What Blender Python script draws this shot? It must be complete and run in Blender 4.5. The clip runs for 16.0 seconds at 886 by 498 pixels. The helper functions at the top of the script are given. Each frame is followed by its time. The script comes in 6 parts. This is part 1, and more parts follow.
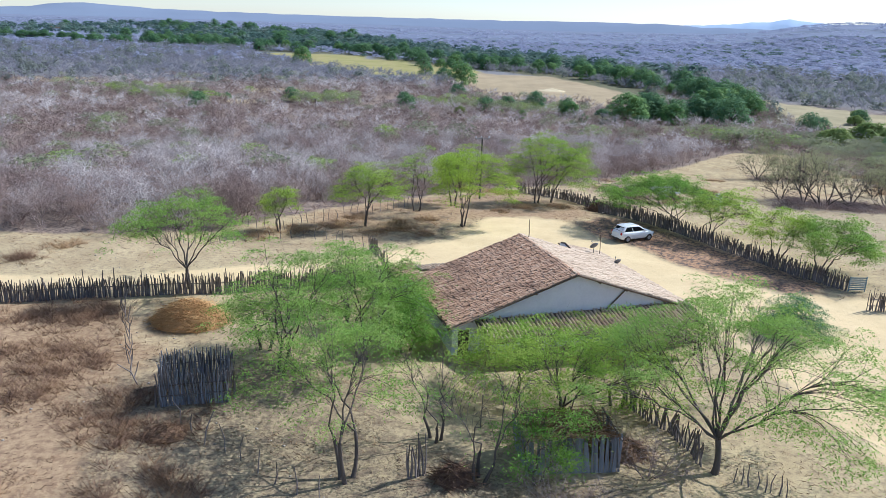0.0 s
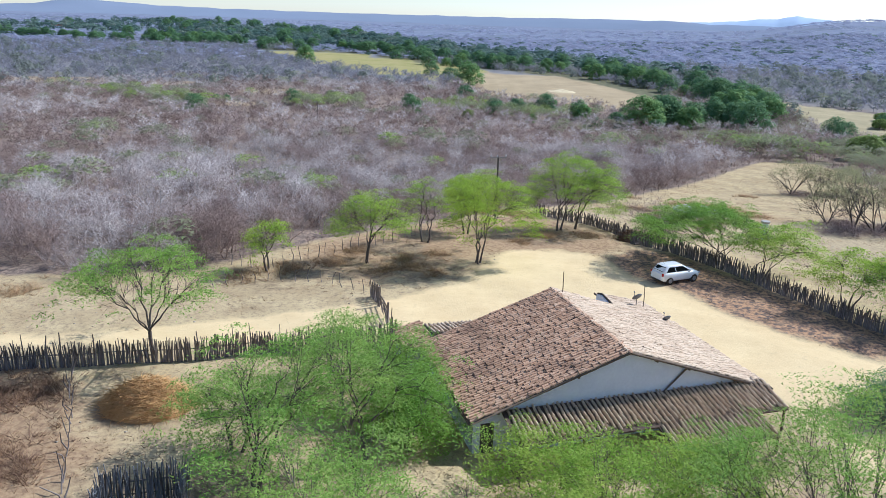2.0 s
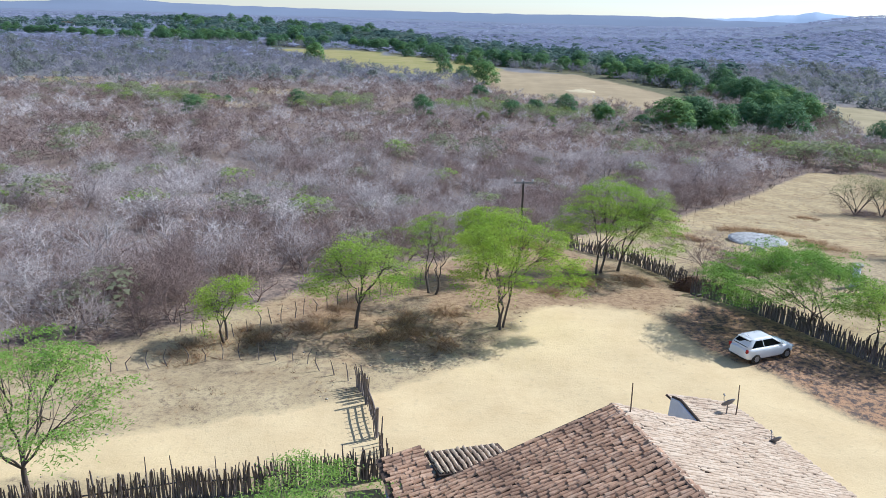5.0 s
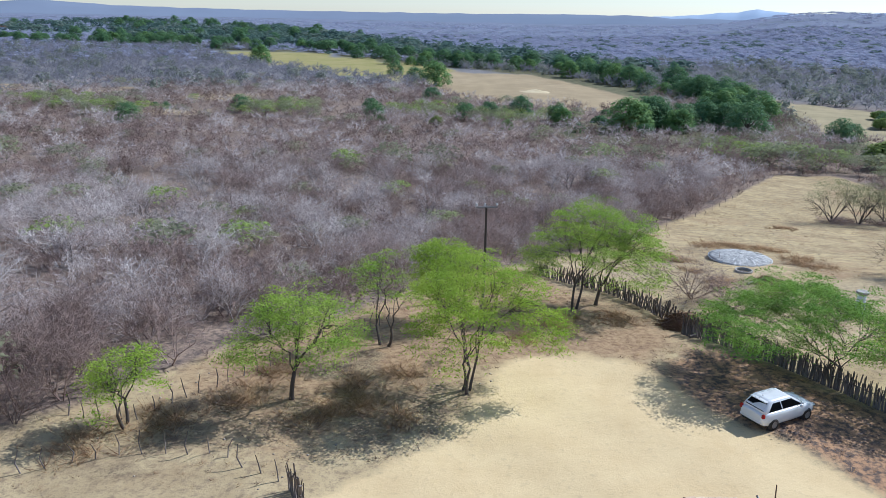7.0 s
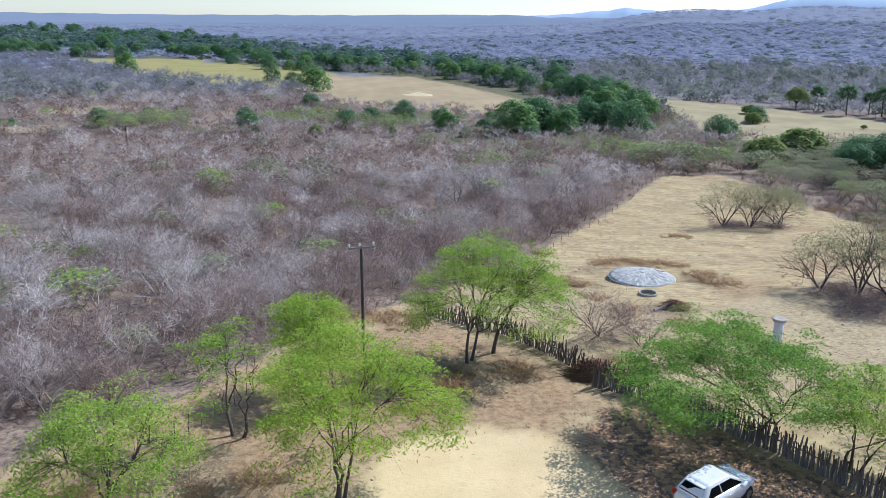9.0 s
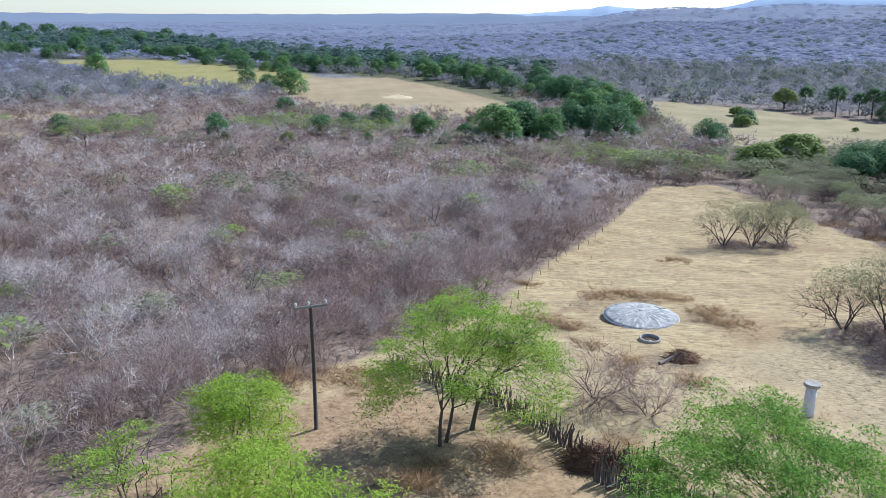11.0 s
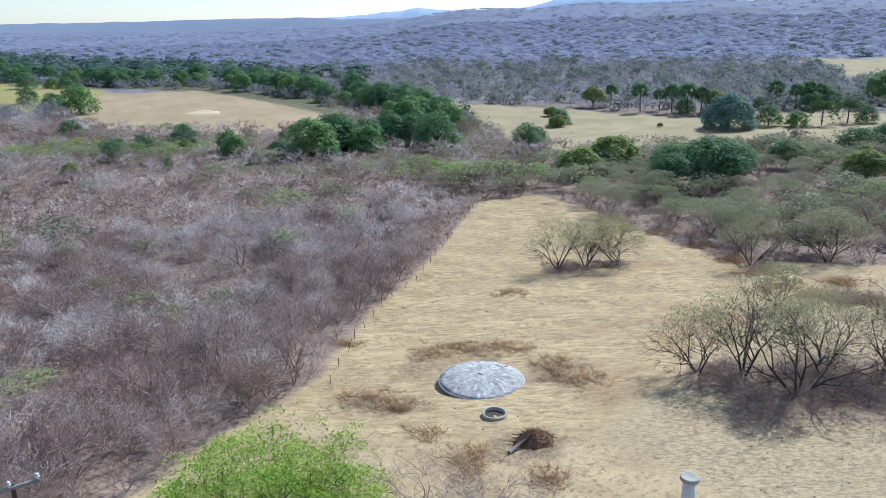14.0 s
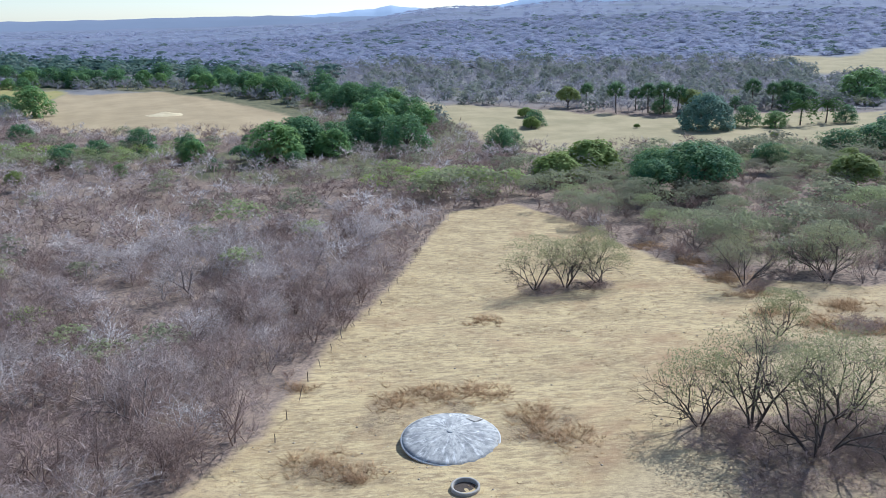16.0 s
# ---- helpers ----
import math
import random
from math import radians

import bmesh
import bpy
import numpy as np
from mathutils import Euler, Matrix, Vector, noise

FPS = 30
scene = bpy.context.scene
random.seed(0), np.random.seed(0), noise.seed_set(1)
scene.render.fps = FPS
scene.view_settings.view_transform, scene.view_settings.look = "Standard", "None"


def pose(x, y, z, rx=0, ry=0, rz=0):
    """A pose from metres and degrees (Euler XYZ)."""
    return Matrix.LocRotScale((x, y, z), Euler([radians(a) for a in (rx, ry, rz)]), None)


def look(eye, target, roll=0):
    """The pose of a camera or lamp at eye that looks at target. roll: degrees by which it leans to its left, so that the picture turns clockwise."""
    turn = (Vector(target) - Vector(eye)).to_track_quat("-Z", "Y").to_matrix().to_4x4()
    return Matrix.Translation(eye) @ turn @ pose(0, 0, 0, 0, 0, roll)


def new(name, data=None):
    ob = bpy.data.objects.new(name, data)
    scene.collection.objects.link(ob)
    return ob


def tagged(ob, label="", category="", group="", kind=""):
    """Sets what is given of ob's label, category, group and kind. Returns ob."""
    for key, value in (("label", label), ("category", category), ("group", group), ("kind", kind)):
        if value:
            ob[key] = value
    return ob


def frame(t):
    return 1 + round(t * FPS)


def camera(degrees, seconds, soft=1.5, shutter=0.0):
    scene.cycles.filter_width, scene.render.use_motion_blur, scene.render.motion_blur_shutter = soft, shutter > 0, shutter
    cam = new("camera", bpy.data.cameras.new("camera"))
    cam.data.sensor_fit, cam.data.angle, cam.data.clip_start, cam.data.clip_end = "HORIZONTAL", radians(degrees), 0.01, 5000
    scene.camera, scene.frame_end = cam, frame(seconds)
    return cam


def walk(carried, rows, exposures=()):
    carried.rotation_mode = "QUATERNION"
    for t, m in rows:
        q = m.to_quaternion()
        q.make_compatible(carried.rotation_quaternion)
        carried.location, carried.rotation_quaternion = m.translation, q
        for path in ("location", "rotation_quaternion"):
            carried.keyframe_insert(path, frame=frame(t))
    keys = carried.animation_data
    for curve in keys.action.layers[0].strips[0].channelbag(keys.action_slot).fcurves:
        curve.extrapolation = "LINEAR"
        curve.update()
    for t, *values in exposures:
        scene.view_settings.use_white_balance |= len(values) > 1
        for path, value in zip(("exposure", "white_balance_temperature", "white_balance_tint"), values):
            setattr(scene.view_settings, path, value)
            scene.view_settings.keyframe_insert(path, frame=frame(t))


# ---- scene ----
cam = camera(60.4, 16.0, soft=0.7)
METRES, EYE, TILT, LEAN, TURN = 73.0, 19.5, -2.8, 0.6, 0.0
ROWS = [
    (0.0, 0.0, 0.0, 0.0, 0.59, -13.93, -2.4),
    (0.5, -0.0038, 0.0274, 0.0031, 0.54, -13.97, -2.42),
    (1.0, -0.0073, 0.0657, 0.0085, 0.5, -13.97, -2.43),
    (1.5, -0.0098, 0.1007, 0.0132, 0.63, -14.07, -2.42),
    (2.0, -0.0118, 0.1402, 0.0173, 0.95, -14.17, -2.42),
    (2.5, -0.0129, 0.1748, 0.0192, 1.16, -14.24, -2.43),
    (3.0, -0.0136, 0.213, 0.0202, 1.34, -14.27, -2.41),
    (3.5, -0.014, 0.2458, 0.0212, 1.53, -14.29, -2.4),
    (4.0, -0.0145, 0.2827, 0.0222, 1.7, -14.31, -2.41),
    (6.5, -0.0149, 0.4467, 0.0263, 2.1, -14.59, -2.23),
    (7.0, -0.0157, 0.4771, 0.0301, -1.66, -14.3, -1.7),
    (7.5, -0.0119, 0.507, 0.0323, -6.12, -14.13, -1.15),
    (8.0, -0.0052, 0.5375, 0.0356, -8.07, -14.05, -0.91),
    (8.5, 0.0027, 0.5685, 0.0384, -9.34, -14.04, -0.7),
    (9.0, 0.011, 0.5992, 0.0409, -10.19, -14.06, -0.55),
    (9.5, 0.0198, 0.6292, 0.0435, -10.79, -14.12, -0.45),
    (12.0, 0.0616, 0.7704, 0.0643, -13.09, -14.16, -0.1),
    (12.5, 0.0709, 0.7914, 0.0692, -20.44, -14.04, 0.87),
    (13.0, 0.0844, 0.8142, 0.0721, -22.59, -14.04, 1.15),
    (13.5, 0.099, 0.8379, 0.0747, -23.92, -14.05, 1.36),
    (14.0, 0.113, 0.8613, 0.0765, -24.83, -14.09, 1.5),
    (14.5, 0.1267, 0.8846, 0.0781, -25.53, -14.13, 1.58),
    (15.0, 0.1406, 0.9077, 0.0791, -26.06, -14.17, 1.6),
    (15.5, 0.1548, 0.931, 0.0805, -26.47, -14.24, 1.63),
    (16.0, 0.1697, 0.9547, 0.0828, -26.78, -14.29, 1.64),
]
walk(cam, [(t, pose(0, 0, EYE, TILT, LEAN, TURN) @ pose(METRES * x, METRES * y, METRES * z, 90 + pitch, roll, yaw)) for t, x, y, z, yaw, pitch, roll in ROWS],
     exposures=[(0.0, 0.25, 5500, 10), (4.0, 0.22, 5500, 10), (7.0, -0.02, 5500, 10), (9.5, 0.17, 5500, 10), (12.5, 0.2, 5500, 9), (16.0, 0.13, 5450, 9)])

# ---- world, sun, exposure ----
SUN_EL, SUN_AZ = 42.0, 64.0          # degrees above the ground; clockwise from +y
world = bpy.data.worlds.new("sky")
scene.world = world
world.use_nodes = True
wn = world.node_tree.nodes
sky = wn.new("ShaderNodeTexSky")
sky.sky_type = "NISHITA"
sky.sun_disc = False
sky.sun_elevation, sky.sun_rotation = radians(SUN_EL), radians(SUN_AZ)
sky.air_density, sky.dust_density, sky.ozone_density = 1.0, 0.2, 2.0
hsv = wn.new("ShaderNodeHueSaturation")
hsv.inputs["Saturation"].default_value = 0.8
blue = wn.new("ShaderNodeMix")
blue.data_type, blue.blend_type = "RGBA", "MULTIPLY"
blue.inputs[0].default_value = 1.0
blue.inputs[7].default_value = (0.96, 0.99, 1.035, 1)
world.node_tree.links.new(sky.outputs[0], hsv.inputs["Color"])
world.node_tree.links.new(hsv.outputs[0], blue.inputs[6])
world.node_tree.links.new(blue.outputs[2], wn["Background"].inputs[0])
wn["Background"].inputs[1].default_value = 0.118
sun = new("sun", bpy.data.lights.new("sun", "SUN"))
sun.data.energy, sun.data.angle, sun.data.color = 4.8, radians(0.53), (1.0, 0.955, 0.88)
_sd = Vector((math.sin(radians(SUN_AZ)) * math.cos(radians(SUN_EL)), math.cos(radians(SUN_AZ)) * math.cos(radians(SUN_EL)), math.sin(radians(SUN_EL))))
sun.matrix_world = look((200, 100, 200), Vector((200, 100, 200)) - _sd)
scene.view_settings.exposure = 0.0

rng = np.random.default_rng(7)


# ---- material helpers ----
class Nodes:
    def __init__(self, name):
        self.m = bpy.data.materials.new(name)
        self.m.use_nodes = True
        self.t = self.m.node_tree
        self.n = self.t.nodes
        self.bsdf = self.n["Principled BSDF"]
        self.out = self.n["Material Output"]

    def link(self, a, b):
        self.t.links.new(a, b)

    def position(self):
        return self.n.new("ShaderNodeNewGeometry").outputs["Position"]

    def local(self):
        return self.n.new("ShaderNodeTexCoord").outputs["Object"]

    def random(self):
        return self.n.new("ShaderNodeObjectInfo").outputs["Random"]

    def island(self):
        return self.n.new("ShaderNodeNewGeometry").outputs["Random Per Island"]

    def attr(self, name):
        a = self.n.new("ShaderNodeAttribute")
        a.attribute_name = name
        return a.outputs["Fac"]

    def noise(self, co, scale, detail=4.0, rough=0.55, stretch=None):
        if stretch:
            mp = self.n.new("ShaderNodeMapping")
            mp.inputs["Scale"].default_value = stretch
            self.link(co, mp.inputs["Vector"])
            co = mp.outputs[0]
        x = self.n.new("ShaderNodeTexNoise")
        x.inputs["Scale"].default_value = scale
        x.inputs["Detail"].default_value = detail
        x.inputs["Roughness"].default_value = rough
        self.link(co, x.inputs["Vector"])
        return x.outputs["Fac"]

    def ramp(self, fac, stops):
        r = self.n.new("ShaderNodeValToRGB")
        e = r.color_ramp.elements
        while len(e) < len(stops):
            e.new(0.5)
        for k, (p, c) in enumerate(stops):
            e[k].position = p
            e[k].color = (*c, 1) if isinstance(c, tuple) else (c, c, c, 1)
        self.link(fac, r.inputs[0])
        return r.outputs[0]

    def mix(self, fac, a, b, mode="MIX"):
        x = self.n.new("ShaderNodeMix")
        x.data_type, x.blend_type = "RGBA", mode
        for sock, v in ((x.inputs[0], fac), (x.inputs[6], a), (x.inputs[7], b)):
            if isinstance(v, (int, float)):
                sock.default_value = v
            elif isinstance(v, tuple):
                sock.default_value = (*v, 1)
            else:
                self.link(v, sock)
        return x.outputs[2]

    def math(self, op, a, b=0.5):
        x = self.n.new("ShaderNodeMath")
        x.operation = op
        for sock, v in ((x.inputs[0], a), (x.inputs[1], b)):
            if isinstance(v, (int, float)):
                sock.default_value = v
            else:
                self.link(v, sock)
        return x.outputs[0]

    def bump(self, height, strength, distance):
        b = self.n.new("ShaderNodeBump")
        b.inputs["Strength"].default_value = strength
        b.inputs["Distance"].default_value = distance
        self.link(height, b.inputs["Height"])
        self.link(b.outputs[0], self.bsdf.inputs["Normal"])

    def finish(self, colour, rough=0.85, metal=0.0, spec=0.3):
        if isinstance(colour, tuple):
            self.bsdf.inputs["Base Color"].default_value = (*colour, 1)
        else:
            self.link(colour, self.bsdf.inputs["Base Color"])
        self.bsdf.inputs["Roughness"].default_value = rough
        self.bsdf.inputs["Metallic"].default_value = metal
        self.bsdf.inputs["Specular IOR Level"].default_value = spec
        return self.m


def plain(name, a, b, scale=3.0, rough=0.8, metal=0.0, spec=0.3, bump=0.0, vary=0.0, stretch=None):
    """Two tones of one colour broken up by coarse and fine noise; vary: how far whole objects differ."""
    k = Nodes(name)
    co = k.local()
    c = k.mix(k.ramp(k.noise(co, scale, 5, 0.6, stretch), [(0.3, 0.0), (0.7, 1.0)]), a, b)
    c = k.mix(k.math("MULTIPLY", k.noise(co, scale * 7, 3), 0.35), c, tuple(0.55 * v for v in a))
    if vary:
        c = k.mix(vary, c, k.ramp(k.random(), [(0.0, tuple(0.45 * v for v in a)), (0.5, a), (1.0, tuple(min(1, 1.35 * v) for v in b))]))
    if bump:
        k.bump(k.noise(co, scale * 5, 4), 0.6, bump)
    return k.finish(c, rough, metal, spec)


def leafy(name, a, b, yellow, thin=0.35):
    k = Nodes(name)
    c = k.mix(k.island(), a, b)
    c = k.mix(k.ramp(k.noise(k.local(), 0.55, 2), [(0.42, 0.0), (0.68, 1.0)]), c, yellow)
    c = k.mix(k.math("MULTIPLY", k.random(), 0.35), c, yellow)
    k.finish(c, 0.7, 0, 0.12)
    tr = k.n.new("ShaderNodeBsdfTranslucent")
    k.link(c, tr.inputs[0])
    mx = k.n.new("ShaderNodeMixShader")
    mx.inputs[0].default_value = thin
    k.link(k.bsdf.outputs[0], mx.inputs[1])
    k.link(tr.outputs[0], mx.inputs[2])
    k.link(mx.outputs[0], k.out.inputs[0])
    return k.m


# ---- mesh helpers ----
def np_mesh(name, V, T, mats=(), attrs=None, smooth=True):
    """A mesh of triangles from arrays."""
    V, T = np.asarray(V, np.float32), np.asarray(T, np.int32)
    me = bpy.data.meshes.new(name)
    me.vertices.add(len(V))
    me.vertices.foreach_set("co", V.ravel())
    me.loops.add(T.size)
    me.loops.foreach_set("vertex_index", T.ravel())
    me.polygons.add(len(T))
    me.polygons.foreach_set("loop_start", np.arange(0, T.size, 3, dtype=np.int32))
    me.polygons.foreach_set("use_smooth", np.full(len(T), smooth))
    for m in mats:
        me.materials.append(m)
    for key, val in (attrs or {}).items():
        at = me.attributes.new(key, "FLOAT", "POINT")
        at.data.foreach_set("value", np.asarray(val, np.float32))
    me.update(calc_edges=True)
    return me


def bm_mesh(name, bm, material):
    me = bpy.data.meshes.new(name)
    bm.to_mesh(me)
    bm.free()
    if material:
        me.materials.append(material)
    return me


def part(name, bm, material, parent, label=""):
    """Links a bmesh, or a ready mesh, as one mesh object under a thing or a part."""
    me = bm if isinstance(bm, bpy.types.Mesh) else bm_mesh(name, bm, material)
    ob = new(name, me)
    ob.parent = parent
    return tagged(ob, label)


def thing(name, m, label, category, group="", kind=""):
    ob = new(name)
    ob.empty_display_size = 0.3
    ob.matrix_basis = m
    return tagged(ob, label, category, group, kind)


def box(bm, x0, y0, z0, x1, y1, z1, bevel=0.0):
    r = bmesh.ops.create_cube(bm, size=1)
    bmesh.ops.transform(bm, matrix=Matrix.Translation(((x0 + x1) / 2, (y0 + y1) / 2, (z0 + z1) / 2)) @ Matrix.Diagonal((x1 - x0, y1 - y0, z1 - z0, 1)), verts=r["verts"])
    if bevel:
        ed = {e for v in r["verts"] for e in v.link_edges}
        bmesh.ops.bevel(bm, geom=list(ed), offset=bevel, segments=2, affect="EDGES")
    return bm


def tube(bm, pts, radii, sides=8, cap=True):
    """A tapered tube along points."""
    rings = []
    n = len(pts)
    pts = [Vector(p) for p in pts]
    for i, p in enumerate(pts):
        d = (pts[min(i + 1, n - 1)] - pts[max(i - 1, 0)]).normalized()
        a = d.cross(Vector((0.31, 0.95, 0.05)) if abs(d.y) < 0.9 else Vector((1, 0, 0))).normalized()
        b = d.cross(a)
        r = radii[i] if hasattr(radii, "__len__") else radii
        rings.append([bm.verts.new(p + (a * math.cos(6.28319 * k / sides) + b * math.sin(6.28319 * k / sides)) * r) for k in range(sides)])
    for q, w in zip(rings, rings[1:]):
        for k in range(sides):
            bm.faces.new((q[k], q[(k + 1) % sides], w[(k + 1) % sides], w[k])).smooth = True
    if cap:
        bm.faces.new(rings[0])
        bm.faces.new(rings[-1][::-1])
    return bm


def turned(bm, profile, sides=24, m=None):
    """A surface of revolution from (radius, z) pairs."""
    rings = []
    m = m or Matrix()
    for r, z in profile:
        if r < 1e-4:
            rings.append([bm.verts.new(m @ Vector((0, 0, z)))])
        else:
            rings.append([bm.verts.new(m @ Vector((r * math.cos(6.28319 * k / sides), r * math.sin(6.28319 * k / sides), z))) for k in range(sides)])
    for q, w in zip(rings, rings[1:]):
        for k in range(sides):
            j = (k + 1) % sides
            f = [q[k % len(q)], q[j % len(q)], w[j % len(w)], w[k % len(w)]]
            f = list(dict.fromkeys(f))
            if len(f) > 2:
                bm.faces.new(f).smooth = True
    return bm


def prisms(P, Q, r0, r1):
    """Three-sided tapered sticks from P to Q; r1 = 0 gives spikes. Arrays of points; returns V, T."""
    P, Q = np.asarray(P, float), np.asarray(Q, float)
    n = len(P)
    r0 = np.broadcast_to(r0, n)
    d = Q - P
    d /= np.linalg.norm(d, axis=1, keepdims=True) + 1e-9
    ref = np.where(np.abs(d[:, 2:3]) < 0.8, [[0, 0, 1.0]], [[1.0, 0, 0]])
    a = np.cross(d, ref)
    a /= np.linalg.norm(a, axis=1, keepdims=True)
    b = np.cross(d, a)
    c3, s3 = np.cos([0, 2.0944, 4.18879]), np.sin([0, 2.0944, 4.18879])
    off = a[:, None] * c3[None, :, None] + b[:, None] * s3[None, :, None]
    base = P[:, None] + off * r0[:, None, None]
    k = np.arange(n)[:, None]
    if np.isscalar(r1) and r1 == 0:
        V = np.concatenate([base, Q[:, None]], 1).reshape(-1, 3)
        T = np.array([[0, 1, 3], [1, 2, 3], [2, 0, 3]])
        return V, (T[None] + 4 * k[:, :, None]).reshape(-1, 3)
    r1 = np.broadcast_to(r1, n)
    V = np.concatenate([base, Q[:, None] + off * r1[:, None, None]], 1).reshape(-1, 3)
    T = np.array([[0, 1, 4], [0, 4, 3], [1, 2, 5], [1, 5, 4], [2, 0, 3], [2, 3, 5]])
    return V, (T[None] + 6 * k[:, :, None]).reshape(-1, 3)


def joined(*VT):
    Vs, Ts, o = [], [], 0
    for V, T in VT:
        Vs.append(V)
        Ts.append(T + o)
        o += len(V)
    return np.concatenate(Vs), np.concatenate(Ts)


def scattered(protos, places, which, turn, size, tall=None):
    """Copies of prototypes joined into one pair of arrays, with the index of the copy for each vertex."""
    out, who = [], []
    tall = size if tall is None else tall
    for k, (V, T) in enumerate(protos):
        i = np.where(which == k)[0]
        if len(i) == 0:
            continue
        c, s = np.cos(turn[i])[:, None], np.sin(turn[i])[:, None]
        X = (V[None, :, 0] * c - V[None, :, 1] * s) * size[i][:, None] + places[i, 0:1]
        Y = (V[None, :, 0] * s + V[None, :, 1] * c) * size[i][:, None] + places[i, 1:2]
        Z = V[None, :, 2] * tall[i][:, None] + places[i, 2:3]
        W = np.stack([X, Y, Z], 2).reshape(-1, 3)
        TT = (T[None] + (np.arange(len(i)) * len(V))[:, None, None]).reshape(-1, 3)
        out.append((W, TT))
        who.append(np.repeat(i, len(V)))
    V, T = joined(*out)
    return V, T, np.concatenate(who)


# ---- the plan: lie of the land and its zones ----
LIE_Y = [-5000, 0, 70, 80, 90, 103, 121, 136, 150, 165, 200, 245, 6000]
LIE_Z = [0, 0, 0, -0.2, -1.1, -2.4, -4.5, -6.0, -6.4, -6.8, -9.0, -9.8, -9.8]
HILL_AZ = [-180, -60, -34, -30, -27, -22, -18, -14, -10, -6, 10, 20, 22.5, 25, 28, 40, 57, 90, 180]
HILL_UP = [4, 4, 4, 4, 4, 4, 4, 4, 4, 3, 3, 14, 28, 40, 49, 56, 62, 62, 10]


def ground_z(x, y):
    x, y = np.asarray(x, float), np.asarray(y, float)
    z = np.interp(y, LIE_Y, LIE_Z)
    z = z - 0.8 * np.exp(-(((x - 8) / 9) ** 2 + ((y - 43) / 7) ** 2))
    z = z + 0.09 * np.sin(x * 0.31 + 1.3) * np.sin(y * 0.27) + 0.05 * np.sin(x * 0.83 + y * 0.71)
    r, az = np.hypot(x, y - 60), np.degrees(np.arctan2(x, y - 60))
    s = np.clip((r - 360) / 1500, 0, 1)
    z = z + np.interp(az, HILL_AZ, HILL_UP) * s * s * (3 - 2 * s) * (1 + 0.05 * np.sin(az * 0.7 + 2))
    z = z + np.clip((r - 500) / 1500, 0, 1) * (2.5 * np.sin(x * 0.011 + 1) * np.sin(y * 0.009) + 1.5 * np.sin(x * 0.027) * np.sin(y * 0.021 + 2))
    return z


def gz(x, y):
    return float(ground_z(x, y))


def inside(poly, x, y):
    """Signed distance to a polygon, positive inside."""
    P = np.array(poly, float)
    x, y = np.asarray(x, float), np.asarray(y, float)
    best, odd = np.full(x.shape, 1e9), np.zeros(x.shape, bool)
    for (x0, y0), (x1, y1) in zip(P, np.roll(P, -1, 0)):
        dx, dy = x1 - x0, y1 - y0
        t = np.clip(((x - x0) * dx + (y - y0) * dy) / (dx * dx + dy * dy), 0, 1)
        best = np.minimum(best, np.hypot(x - x0 - t * dx, y - y0 - t * dy))
        if dy:
            odd ^= ((y0 > y) != (y1 > y)) & (x < x0 + dx * (y - y0) / dy)
    return np.where(odd, best, -best)


def along(line, x, y):
    """Distance to a polyline."""
    x, y = np.asarray(x, float), np.asarray(y, float)
    best = np.full(x.shape, 1e9)
    for (x0, y0), (x1, y1) in zip(line, line[1:]):
        dx, dy = x1 - x0, y1 - y0
        t = np.clip(((x - x0) * dx + (y - y0) * dy) / (dx * dx + dy * dy), 0, 1)
        best = np.minimum(best, np.hypot(x - x0 - t * dx, y - y0 - t * dy))
    return best


CLEARING = [(-120, 60), (-48, 66), (-30, 66), (-21, 69), (-17, 74), (-13, 79), (-8, 84), (-2, 92), (6, 101), (13, 107), (21, 114),
            (32, 131), (43, 143.5), (65, 172), (76, 172), (76, 157), (74, 140), (72, 126), (80, 113), (125, 108), (130, 60), (70, 10), (70, -120), (-120, -120)]
FIELD_GREEN = [(-178, 648), (-85, 630), (20, 482), (4, 395), (-8, 396), (-48, 436), (-90, 500), (-140, 580)]
FIELD_TAN = [(0, 375), (18, 470), (61, 456), (80, 390), (91, 346), (81, 305), (54, 288), (15, 322)]
FIELD_EAST = [(127, 356), (148, 319), (163, 292), (176, 262), (186, 250), (215, 246), (246, 226), (420, 240), (420, 205), (255, 205), (204, 196), (165, 182), (154, 197), (133, 210), (114, 214), (108, 236), (118, 262), (124, 300), (112, 318)]
BARE_EAST = [(312, 330), (338, 321), (352, 331), (366, 343), (395, 378), (420, 410), (448, 430), (442, 408), (470, 400), (560, 430), (560, 330), (372, 305), (356, 322)]
THICKETS = [(45.5, 98.0, 3.6), (47.5, 94.0, 4.2), (51.5, 95.5, 3.8), (54.5, 92, 3.8), (43.5, 92.5, 3.0), (49, 90.5, 3.6), (55.5, 132, 3.0), (60, 130.3, 2.6), (68.5, 105.5, 2.4), (72, 120, 2.4)]
MULCH = [(-2, 71, 3.5), (-9.5, 70.5, 2.8), (-15, 68, 3.0), (8, 85, 3.2), (13, 86, 3.0), (-6, 77, 2.5), (18, 86, 2.5), (30.9, 111, 3.6), (36.5, 105, 2.6), (23.5, 107, 2.2), (28, 96, 2.4), (21, 90, 2.6)]
SANDY = [(-175, 329, 9), (-159, 331, 8), (-72, 313, 8), (-78, 272, 6), (-70, 274, 5), (-120, 335, 6), (-62, 318, 6)]
